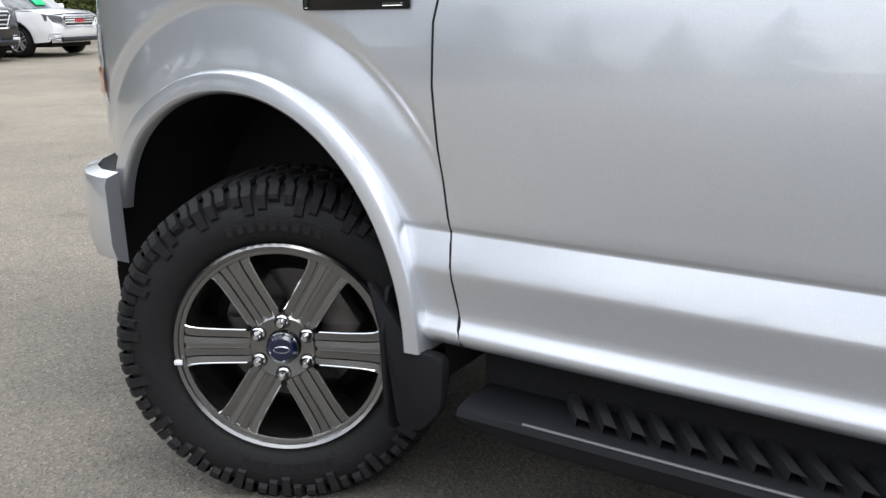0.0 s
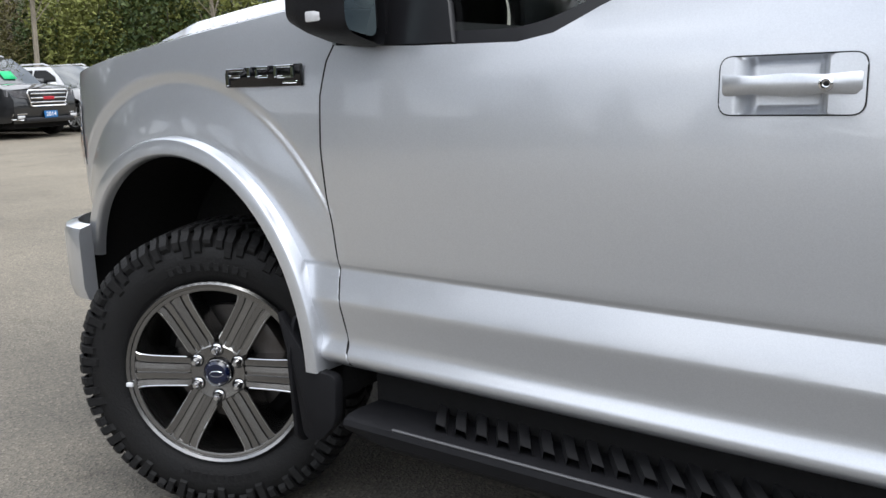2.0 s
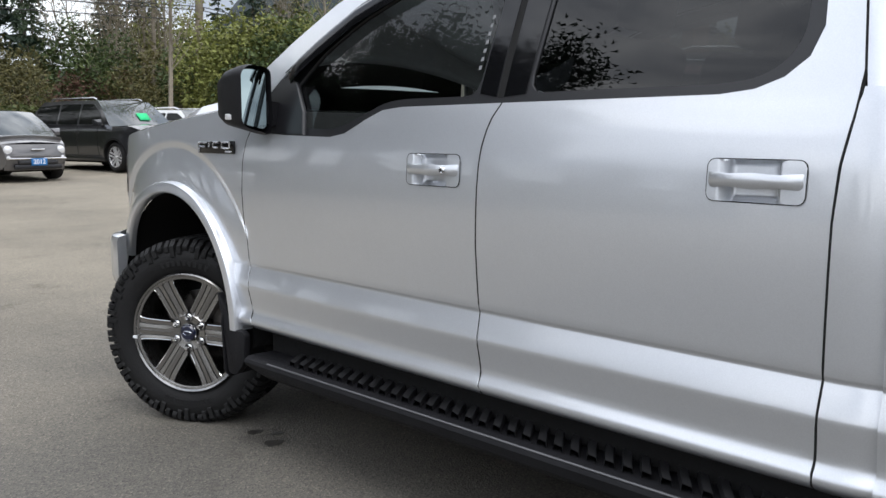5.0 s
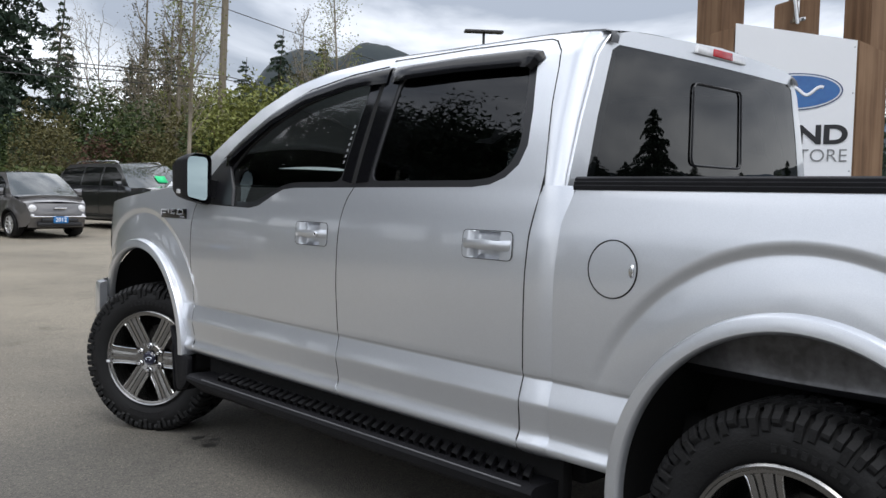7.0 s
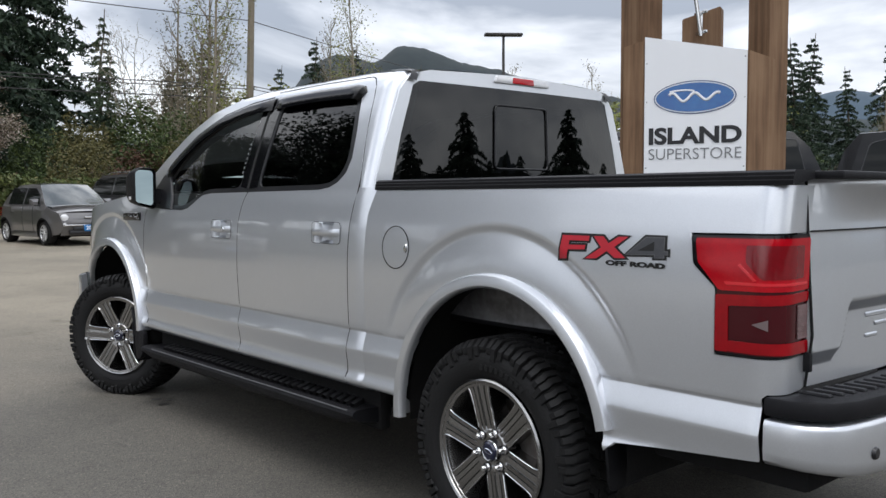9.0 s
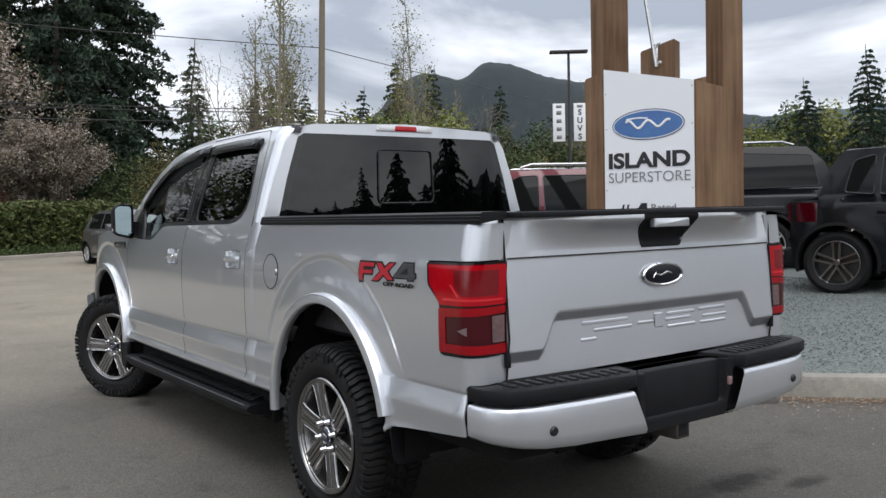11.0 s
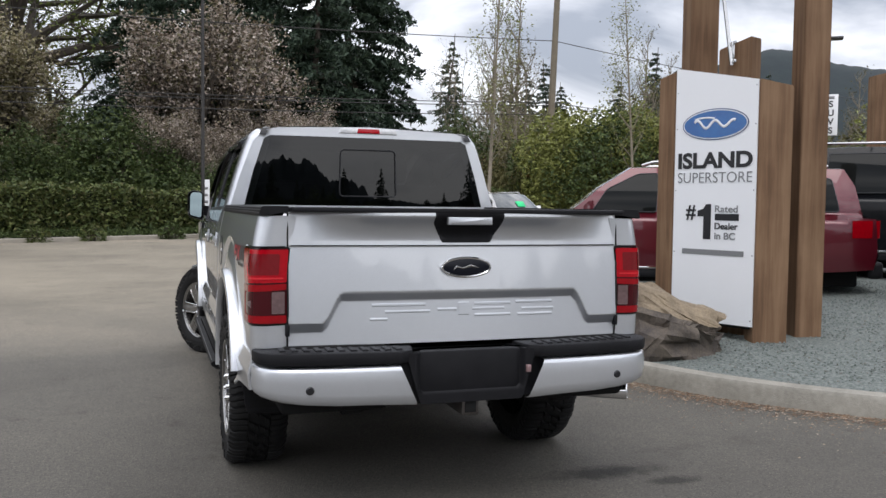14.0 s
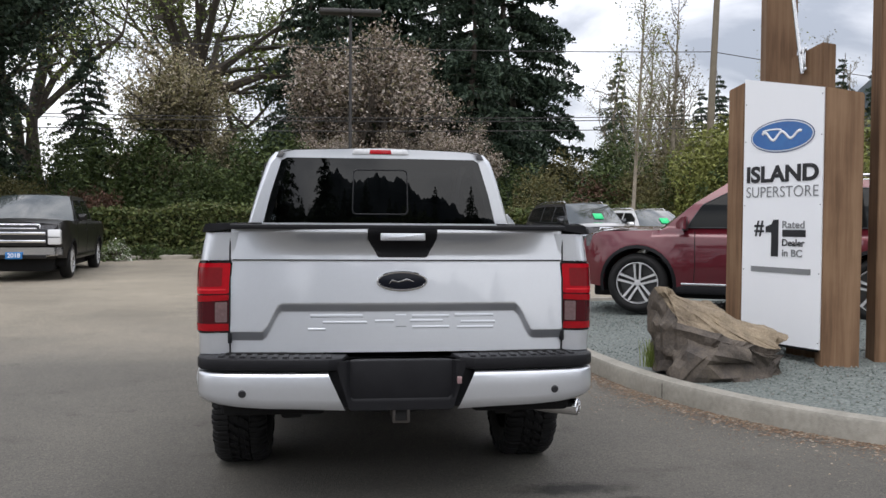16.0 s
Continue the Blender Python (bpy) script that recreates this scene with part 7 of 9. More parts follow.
def fir(h, r, seed, material=FIR, dens=1.0, name="fir_tree", label="tall dark green fir tree with drooping branches", ragged=0.3, bare=0.06, fine=1.0):
    rng = np.random.default_rng(seed)
    t = thing(name, label, "tree")
    tv, tf = tube([(0.02 * h * math.sin(k), 0.0, h * k / 8) for k in range(9)], [0.022 * h * (1 - k / 8.3) * 0.6 + 0.02 for k in range(9)], 8)
    part("trunk", fix(tv, tf), BARK, t)
    pts = []
    z = h * bare
    limbs = []
    while z < h * 0.985:
        k = 1 - (z / h)
        reach = r * (k ** 0.75) * (0.55 + 0.45 * min(1, (z / h) / 0.12))
        nb = max(4, int(11 * (0.5 + k)))
        for i in range(nb):
            a = rng.uniform(0, 2 * math.pi)
            ln = reach * rng.uniform(1 - ragged, 1 + ragged * 0.6)
            droop = rng.uniform(0.10, 0.35) * ln
            m = max(5, int(ln * 15 * dens))
            s = rng.uniform(0.12, 1.0, m) ** 0.8
            x = s * ln
            side = rng.normal(0, 0.10, m) * ln * (1.1 - s)
            zz = z + 0.12 * ln * s - droop * s ** 2 * 1.5 - np.abs(rng.normal(0, 0.10, m)) * (0.5 + 0.4 * ln)
            pts.append(np.stack([x * math.cos(a) - side * math.sin(a), x * math.sin(a) + side * math.cos(a), zz], 1))
            if i % 3 == 0 and ln > 1.2:
                limbs.append(tube([(0, 0, z), (0.5 * ln * math.cos(a), 0.5 * ln * math.sin(a), z + 0.03 * ln - 0.3 * droop), (0.9 * ln * math.cos(a), 0.9 * ln * math.sin(a), z + 0.1 * ln - droop * 1.2)], [0.05, 0.03, 0.01], 4))
        z += max(0.32, h * 0.030) * rng.uniform(0.8, 1.25)
    if limbs:
        tagged(part("bough", fix(*merge(*limbs)), BARK, t), "drooping dark boughs", kind="stuff")
    ob = new("crown", leaf_mesh("crown", np.concatenate(pts), (0.021 * h * 0.8 + 0.12) * fine, rng, material, 0.7, 0.45))
    ob.parent = t
    return t


def broadleaf(h, r, seed, material, leaf=0.16, count=5000, name="leafy_tree", label="spreading tree with thin spring leaves", bark=BARK, low=0.25, levels=4, up=0.55, clump=0.35, stems=1, trunk=0.022):
    rng = np.random.default_rng(seed)
    t = thing(name, label, "tree")
    sets, tips = [], []

    def grow(p, d, ln, rad, lev):
        mid = p + d * ln * 0.5 + Vector(rng.normal(0, 0.05 * ln, 3))
        end = p + d * ln
        sets.append(tube([p, mid, end], [rad, rad * 0.8, rad * 0.6], 6 if lev < 2 else 4, cap=False))
        if lev >= 2:
            tips.append((mid, ln))
        if lev >= levels:
            tips.append((end, ln))
            return
        for k in range(3 if lev else 4):
            nd = (d * up + Vector(rng.normal(0, 0.55, 3))).normalized()
            nd.z = abs(nd.z) * 0.8 + 0.1 if lev < 3 else nd.z
            grow(end if k else mid, nd.normalized(), ln * rng.uniform(0.55, 0.78), rad * 0.55, lev + 1)

    for s in range(stems):
        lean = Vector((rng.normal(0, 0.12), rng.normal(0, 0.12), 1)).normalized() if stems > 1 else Vector((0.02, 0.01, 1))
        grow(Vector((rng.normal(0, 0.25) if stems > 1 else 0, rng.normal(0, 0.25) if stems > 1 else 0, 0)), lean, h * max(low, 0.2), trunk * h, 0)
    top = max(p.z for p, _ in tips)
    wide = max(math.hypot(p.x, p.y) for p, _ in tips)
    sc = np.array([r / wide, r / wide, h / top])
    sv, sf = merge(*sets)
    sv = [Vector((v.x * sc[0], v.y * sc[1], v.z * sc[2])) for v in map(Vector, sv)]
    part("trunk", fix(sv, sf), bark, t, "forked trunk and limbs")
    if count:
        tp = np.array([tuple(p) for p, _ in tips]) * sc
        pick = tp[rng.integers(0, len(tp), count)]
        pts = pick + rng.normal(0, clump, (count, 3)) * np.array([1, 1, 0.8])
        pts = pts[pts[:, 2] > 0.1]
        ob = new("crown", leaf_mesh("crown", pts, leaf, rng, material, 0.1, 0.7))
        ob.parent = t
    return t


def poplar(h, r, seed, material, count=1500, leaf=0.12, name="birch_tree", label="slim pale-barked tree with sparse young leaves", stems=3, thick=1.0):
    rng = np.random.default_rng(seed)
    t = thing(name, label, "tree")
    sets, tips = [], []
    for s in range(stems):
        x0, y0 = rng.normal(0, 0.3, 2)
        lean = rng.normal(0, 0.05, 2)
        hh = h * (1.0 if s == 0 else rng.uniform(0.6, 0.9))
        P = lambda k: Vector((x0 + lean[0] * k * hh, y0 + lean[1] * k * hh, hh * k))
        sets.append(tube([P(k / 6) for k in range(7)], [thick * (0.011 * hh * (1 - k / 6.5) + 0.01) for k in range(7)], 6))
        for k in range(34):
            q = rng.uniform(0.22, 0.98)
            a = rng.uniform(0, 6.28)
            ln = r * (1.1 - q) * rng.uniform(0.6, 1.3) + 0.4
            b = P(q)
            e = b + Vector((math.cos(a) * ln * 0.7, math.sin(a) * ln * 0.7, ln * 1.2))
            sets.append(tube([b, b.lerp(e, 0.5) + Vector((math.cos(a), math.sin(a), 0)) * 0.12 * ln, e], [0.03 * thick, 0.02 * thick, 0.008 * thick], 4, cap=False))
            for _ in range(3):
                e2 = b.lerp(e, rng.uniform(0.4, 0.9))
                w = e2 + Vector(rng.normal(0, 0.25, 3)) * ln + Vector((0, 0, 0.3 * ln))
                sets.append(tube([e2, w], [0.012 * thick, 0.005 * thick], 3, cap=False))
                tips += [e, w, e2]
    part("trunk", fix(*merge(*sets)), PALEBARK, t, "pale slender stems")
    tp = np.array([tuple(p) for p in tips])
    pts = tp[rng.integers(0, len(tp), count)] + rng.normal(0, 0.22, (count, 3))
    ob = new("crown", leaf_mesh("crown", pts, leaf, rng, material, 0.1, 0.7))
    ob.parent = t
    return t


def bush(rx, ry, h, seed, material, count=3000, leaf=0.10, name="shrub", label="loose green shrub beside the lot", cat="shrub"):
    rng = np.random.default_rng(seed)
    t = thing(name, label, cat)
    d = rng.normal(size=(count, 3))
    d /= np.linalg.norm(d, axis=1)[:, None]
    d[:, 2] = np.abs(d[:, 2])
    lump = 1 + 0.16 * np.sin(d[:, 0] * 7 + seed) * np.sin(d[:, 1] * 6 + 2 * seed) + 0.10 * np.sin(d[:, 2] * 11 + seed)
    rad = rng.uniform(0.45, 1.0, count) ** 0.4 * lump
    pts = d * rad[:, None] * np.array([rx, ry, h])
    ob = new("foliage", leaf_mesh("foliage", pts, leaf, rng, material, 0.1, 0.7))
    ob.parent = t
    sets = []
    for k in range(9):
        a = rng.uniform(0, 6.28)
        sets.append(tube([(0.1 * math.cos(a), 0.1 * math.sin(a), -0.05), (0.3 * rx * math.cos(a), 0.3 * ry * math.sin(a), 0.4 * h), (0.6 * rx * math.cos(a), 0.6 * ry * math.sin(a), 0.75 * h)], [0.04, 0.03, 0.012], 4))
    tagged(part("undergrowth", fix(*merge(*sets)), BARK, t), "thin brown stems", kind="stuff")
    return t


def ray_spot(az, dist, eye=(-1.5, -8.0)):
    return eye[0] + dist * math.sin(radians(az)), eye[1] + dist * math.cos(radians(az))


def put(ob, x, y, turn=0.0, s=1.0):
    ob.matrix_basis = pose(x, y, ground_z(x, y) - 0.03, 0, 0, turn) @ Matrix.Scale(s, 4)
    return ob


def again(src, x, y, turn, s, label=""):
    ob = copy_thing(src, Matrix.Identity(4))
    put(ob, x, y, turn, s)
    if label:
        ob["label"] = label
    return ob


# firs
big_fir = tagged(put(fir(21, 5.2, 11, dens=2.6, fine=0.72, label="very tall dark fir with drooping boughs beside the blossom tree", bare=0.03), 11.4, 50.0, 0, 1.3), group="firs")
big_two = tagged(put(fir(19, 4.8, 12, dens=2.3, fine=0.72, label="tall dark fir behind the car park hedge", bare=0.03), 7.5, 52.7, 0, 1.3), group="firs")
mid_fir = tagged(put(fir(13, 2.6, 13, FIRLIGHT, dens=1.8, fine=0.7, ragged=0.5, label="slender fir with open branches"), 31.6, 87.8, 0, 1.6), group="firs")
far_fir = tagged(put(fir(17, 3.4, 14, dens=2.4, fine=0.75, ragged=0.6, label="dark fir standing far behind the lot"), *ray_spot(34.3, 95)), group="firs")
for az, d, s, src in ((31.0, 100, 0.72, far_fir), (47.5, 90, 0.68, far_fir), (45.0, 96, 0.55, far_fir), (51.0, 80, 0.6, mid_fir), (62.5, 75, 0.82, far_fir), (64.6, 80, 0.70, far_fir), (67.0, 70, 0.85, far_fir), (70.0, 78, 0.8, far_fir),
                      (1.5, 48, 1.0, big_two), (5.0, 50, 1.0, big_fir), (10.2, 50, 1.05, big_two), (22.6, 80, 0.7, far_fir), (38.5, 120, 0.72, far_fir), (55.5, 95, 0.6, far_fir), (58.5, 90, 0.66, far_fir)):
    tagged(again(src, *ray_spot(az, d), 57 * az, s), group="firs")

# trees standing behind and beside the camera, seen only in the glass and the paint
rb = random.Random(31)
back_fir = tagged(put(fir(20, 7.2, 17, dens=0.6, fine=1.5, ragged=0.6, label="dark fir at the far end of the lot", bare=0.03), -30, -34, 0, 0.6), group="firs")
for k in range(40):
    a = 96 + 5.8 * k + rb.uniform(-2.5, 2.5)
    d = rb.uniform(34, 46)
    x, y = -1 + d * math.cos(radians(a)), -6 + d * math.sin(radians(a))
    src = back_fir
    if x > -16 and y > 0:
        continue
    low = 0.4 if x < -18 and y > -34 else 1.0
    if y < 0:
        x, y, low = x * 2.7, y * 2.7, 0.75
    tagged(again(src, x, y, 71 * k, low * rb.uniform(0.42, 0.80), "dark fir on the far side of the lot"), group="firs")

wide_fir = tagged(put(fir(20, 11.0, 19, dens=1.9, fine=1.3, ragged=0.75, label="broad dark fir in the row behind the lot", bare=0.04), 112 * math.sin(radians(127.6)), 112 * math.cos(radians(127.6)), 0, 0.80), group="firs")
for az, s in ((122.5, 0.42), (131.0, 0.46), (134.5, 0.50), (138.4, 0.48), (141.6, 0.82), (145.0, 0.46), (148.5, 0.68), (152.5, 0.45), (116.0, 0.36), (109.0, 0.42)):
    tagged(again(wide_fir, 112 * math.sin(radians(az)), 112 * math.cos(radians(az)), 29 * az, s, "broad dark fir in the row behind the lot"), group="firs")
# dark trees along the side of the lot
shade_tree = put(broadleaf(15.5, 6.0, 27, FIR, 0.20, 26000, "leafy_tree", "dark rounded tree along the side of the lot", low=0.16, clump=0.55, stems=1), -17.0, 18.4, 0, 1.03)
for k, (az, d, top) in enumerate(((-47.5, 24, 29.6), (-43.8, 28, 26.5), (-36.5, 28, 25.2), (-33.4, 32, 21.6), (-30.0, 35, 18.8), (-26.8, 32, 20.5))):
    tall = 1.6 + d * math.tan(radians(top))
    again(shade_tree, -0.9 + d * math.sin(radians(az)), -2.0 + d * math.cos(radians(az)), 67 * k, tall / 15.5)

for k in range(26):
    x = -48 + 3.1 * k + rb.uniform(-1.2, 1.2)
    tagged(again(back_fir, x, -112 + rb.uniform(-6, 6), 61 * k, rb.uniform(0.36, 0.56) if -18 < x < 12 else rb.uniform(0.26, 0.44), "dark fir in the row behind the lot"), group="firs")

for k, (x, y, s) in enumerate(((-9.5, -50, 0.52), (-14.0, -48, 0.55), (-18.5, -46, 0.45), (-4.5, -55, 0.42))):
    tagged(again(back_fir, x, y, 59 * k, s, "dark fir at the far end of the lot"), group="firs")
for k, (src, x, y, s) in enumerate(((big_fir, 2.6, 42.0, 1.0), (big_two, -1.8, 43.5, 1.0), (big_two, 41.4, 16.4, 0.50), (big_fir, 40.0, 19.0, 0.38),
                                    (far_fir, 51.4, 110.3, 1.22), (far_fir, 50.3, 102.0, 1.25), (big_two, 54.0, 104.6, 0.98), (far_fir, 41.3, 92.8, 0.95), (far_fir, 68.0, 102.5, 1.42), (far_fir, 64.0, 105.7, 1.18), (far_fir, 81.0, 94.0, 1.2))):
    tagged(again(src, x, y, 37 * k, s, "dark dense fir behind the car park"), group="firs")

# blossom trees
blossom = put(broadleaf(9.4, 4.3, 21, BLOSSOM, 0.125, 30000, "blossom_tree", "spreading tree covered in pale pink blossom", low=0.16, clump=0.30, stems=4, levels=4), 1.7, 36.2, 0, 1.15)
blossom_b = put(broadleaf(8.6, 4.4, 22, BLOSSOMDARK, 0.125, 28000, "blossom_tree", "broad tree with faded brownish-pink blossom", low=0.14, clump=0.32, stems=4, levels=4), -7.8, 35.8, 0, 1.15)
again(blossom, *ray_spot(9.2, 42), 220, 0.62, "small pale blossom tree under the fir")
for x, y, turn, k in ((-0.6, 34.6, 60, 0.58), (3.9, 35.0, 130, 0.60), (1.6, 34.2, 300, 0.50)):
    again(blossom, x, y, turn, k, "low pale blossom tree above the hedge")
for x, y, turn, k in ((-6.0, 34.4, 80, 0.60), (-10.0, 34.8, 200, 0.62), (-8.2, 33.8, 10, 0.52)):
    again(blossom_b, x, y, turn, k, "low faded blossom tree above the hedge")
# the large maple over them
maple = put(broadleaf(19, 9.5, 25, SPRING, 0.19, 21000, "maple_tree", "large maple with dark limbs and fresh green leaves", low=0.26, clump=0.70, stems=3, trunk=0.020), -10.1, 50.6, 0, 1.2)
again(maple, *ray_spot(-18, 50), 140, 0.85)
tagged(again(big_two, -12.8, 36.5, 25, 0.56, "dark fir half hidden under the maple"), group="firs")
# bare and sparse trees by the road
bare = put(broadleaf(12.5, 4.4, 31, OLIVE, 0.10, 500, "bare_tree", "bare tree with fine forked twigs", low=0.3, clump=0.25, levels=5, trunk=0.012, bark=PALEBARK), *ray_spot(20.4, 60))
again(bare, *ray_spot(37.5, 85), 80, 1.0)
again(bare, *ray_spot(50.0, 85), 200, 0.9)
again(bare, *ray_spot(22.6, 66), 40, 0.85)
birch = tagged(put(poplar(12.5, 2.2, 33, OLIVE, 1500), *ray_spot(23.2, 46)), group="birches")
for az, d, s in ((21.6, 50, 0.95), (31.5, 60, 1.0), (33.0, 62, 0.9), (36.0, 90, 1.1), (44.0, 80, 1.0), (49.5, 75, 0.95), (66.0, 60, 0.6)):
    tagged(again(birch, *ray_spot(az, d), 33 * az, s), group="birches")

young = tagged(put(poplar(11.5, 1.15, 35, SPRINGBUSH, 2400, 0.075, label="slim young birch with upright twigs and tiny leaves", stems=1, thick=0.55), 10.0, 19.4), group="birches")
tagged(again(young, 15.15, 19.4, 140, 0.86), group="birches")

# scrub bank behind the hedge
green = put(bush(3.2, 2.6, 4.6, 41, SHRUB, 9000, 0.155, label="tall green thicket behind the hedge"), *ray_spot(26.5, 46))
oli = put(bush(2.8, 2.4, 4.2, 42, OLIVE, 7000, 0.135, label="olive-brown thicket of young stems"), *ray_spot(23.6, 44))
rus = put(bush(2.4, 2.2, 3.2, 43, RUSSET, 6000, 0.12, label="russet thicket of bare stems"), *ray_spot(19.6, 42))
spr = put(bush(2.6, 2.2, 5.0, 44, SPRINGBUSH, 7500, 0.14, label="bright spring-green thicket behind the hedge"), *ray_spot(29.0, 50))
rs = random.Random(9)
for az in np.arange(-24, 72, 2.1):
    src = rs.choice([green, oli, spr, green, rus] if az > 24 else [rus, oli, oli, green] if az > 14 else [green, green, rus, oli])
    d = rs.uniform(37, 44) if az < 36 else rs.uniform(44, 60)
    again(src, *ray_spot(az + rs.uniform(-0.6, 0.6), d), rs.uniform(0, 360), rs.uniform(0.62, 1.05) * (0.8 if az < 15 else 1.0) * (1.15 if 22 < az < 42 else 1.0))
for az in np.arange(17, 60, 2.6):
    src = rs.choice([green, oli, spr] if az > 24 else [oli, rus, green])
    again(src, *ray_spot(az + rs.uniform(-0.6, 0.6), rs.uniform(52, 66)), rs.uniform(0, 360), rs.uniform(1.1, 1.6))
for a in range(0, 360, 15):
    x, y = 95 * math.cos(radians(a)), -10 + 95 * math.sin(radians(a))
    if y < 2:
        again(rs.choice([green, green, rus]), x, y, rs.uniform(0, 360), rs.uniform(0.8, 1.2), "thicket on the far side of the lot")

for az, d, k in ((-15.5, 41, 1.0), (-12.0, 42, 1.15), (-10.0, 41, 1.0), (-3.0, 40, 1.05), (-1.0, 41, 0.95), (-5.0, 42, 1.0)):
    again(green, *ray_spot(az, d), 40 * az, k)

for k in range(15):
    again(green, -46 + 4.4 * k, -105 + rs.uniform(-3, 3), 50 * k, rs.uniform(0.8, 1.5), "tall thicket at the far end of the lot")

for x, y, k in ((13.6, 27.9, 0.60), (15.3, 28.1, 0.62), (17.2, 28.9, 0.66)):
    again(oli if k < 0.61 else green, x, y, 90 * x, k, "thicket between the hedge and the shelter")

for x, y, k in ((16.0, 26.9, 1.00), (17.5, 27.2, 1.20), (18.4, 26.6, 1.10), (19.8, 26.8, 0.95)):
    again(spr, x, y, 70 * x, k, "bright spring-green thicket behind the hedge")

# clipped hedge along the far kerb: one long object, its leaves past counting
HEDGE_LINE = [(-30, 14.5), (-20, 17.0), (-10.0, 19.6), (-5.5, 20.8), (0.0, 22.8), (5.0, 24.2), (11, 26.0), (18, 28.0), (27, 30.0), (40, 32)]
hl = resample(HEDGE_LINE, 0.5, closed=False)
rng = np.random.default_rng(77)
pts = []
for i in range(len(hl) - 1):
    p, q = hl[i], hl[i + 1]
    t = (q - p).normalized()
    nrm = Vector((-t.y, t.x))
    top = 1.62 + 0.10 * math.sin(i * 0.37) + 0.06 * math.sin(i * 1.1)
    m = 700 if -12 < p.x < 14 else 350
    s = rng.uniform(0, (q - p).length, m)
    face = rng.uniform(0, 1, m)
    w = np.where(face < 0.62, -0.55 + rng.normal(0, 0.09, m), np.where(face < 0.92, rng.uniform(-0.6, 0.7, m), 0.65 + rng.normal(0, 0.08, m)))
    z = np.where(face < 0.62, rng.uniform(0.0, top, m), np.where(face < 0.92, top + rng.normal(0, 0.07, m), rng.uniform(0.2, top, m)))
    base = ground_z(p.x, p.y)
    pts.append(np.stack([p.x + t.x * s + nrm.x * (w + 0.9), p.y + t.y * s + nrm.y * (w + 0.9), z + base], 1))
hedge = new("hedge", leaf_mesh("hedge", np.concatenate(pts), 0.12, rng, HEDGE, 0.1, 0.75))
tagged(hedge, "clipped green hedge along the far kerb", "hedge", kind="stuff")
# a solid dark sheet inside the hedge stands in for shade between the leaves
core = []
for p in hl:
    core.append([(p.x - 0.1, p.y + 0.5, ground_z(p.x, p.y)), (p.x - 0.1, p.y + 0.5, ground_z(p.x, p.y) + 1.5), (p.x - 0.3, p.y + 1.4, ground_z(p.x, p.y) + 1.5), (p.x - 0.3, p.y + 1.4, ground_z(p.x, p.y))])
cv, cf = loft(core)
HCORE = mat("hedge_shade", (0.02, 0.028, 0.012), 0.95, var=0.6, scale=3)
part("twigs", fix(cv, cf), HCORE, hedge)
# grass verge and low plants under the hedge
pts = []
for i in range(len(hl) - 1):
    p = hl[i]
    m = 220 if -12 < p.x < 12 else 60
    pts.append(np.stack([p.x + rng.uniform(-0.3, 0.3, m), p.y + rng.uniform(-0.55, 0.35, m), ground_z(p.x, p.y) + 0.14 + np.abs(rng.normal(0, 0.09, m))], 1))
verge = new("grass_verge", leaf_mesh("grass_verge", np.concatenate(pts), 0.16, rng, SHRUB, -0.8, 0.25))
tagged(verge, "tufts of grass along the hedge foot", "grass", kind="stuff")
for k, x in enumerate((-9.6, -8.6, -7.7, -6.4, -4.8, -3.2, -0.8, 0.6)):
    yk = 19.0 + (x + 10) * 0.28
    b = put(bush(0.45, 0.42, 0.55, 60 + k, HEDGE if k % 3 else SHRUB, 700, 0.09, label="small rounded shrub in the verge"), x, yk)
    tagged(b, group="verge shrubs")
fl = put(bush(0.5, 0.45, 0.7, 71, leaf_mat("white_flowers", [(0.6, 0.6, 0.55), (0.10, 0.14, 0.05), (0.07, 0.10, 0.03)]), 700, 0.08, label="low verge shrub with white flowers"), -7.2, 19.3)

# far kerb along the hedge
fk = offset(hl, -0.75)
fk2 = offset(hl, -0.60)
secs = []
for p, q in zip(fk, fk2):
    g = ground_z(p.x, p.y)
    secs.append([(p.x, p.y, g - 0.1), (p.x, p.y, g + 0.11), (p.x * 0.9 + q.x * 0.1, p.y * 0.9 + q.y * 0.1, g + 0.13), (q.x, q.y, g + 0.13), (q.x, q.y + 4, g + 0.14)])
cv, cf = loft(secs)
fkerb = part("far_kerb", fix(cv, cf), mat("far_kerb_concrete", (0.36, 0.33, 0.28), 0.85, var=0.6, scale=2, dark=(0.22, 0.20, 0.17)))
tagged(fkerb, "low concrete kerb before the hedge", "kerb", kind="structure")

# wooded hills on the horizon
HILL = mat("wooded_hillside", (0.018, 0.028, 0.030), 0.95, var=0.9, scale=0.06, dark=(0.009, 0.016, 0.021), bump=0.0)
# the blue haze of distance is mixed into the far ridge's colour
HILLHAZE = mat("far_wooded_hillside", (0.045, 0.072, 0.100), 0.95, var=0.6, scale=0.006, dark=(0.04, 0.066, 0.095))


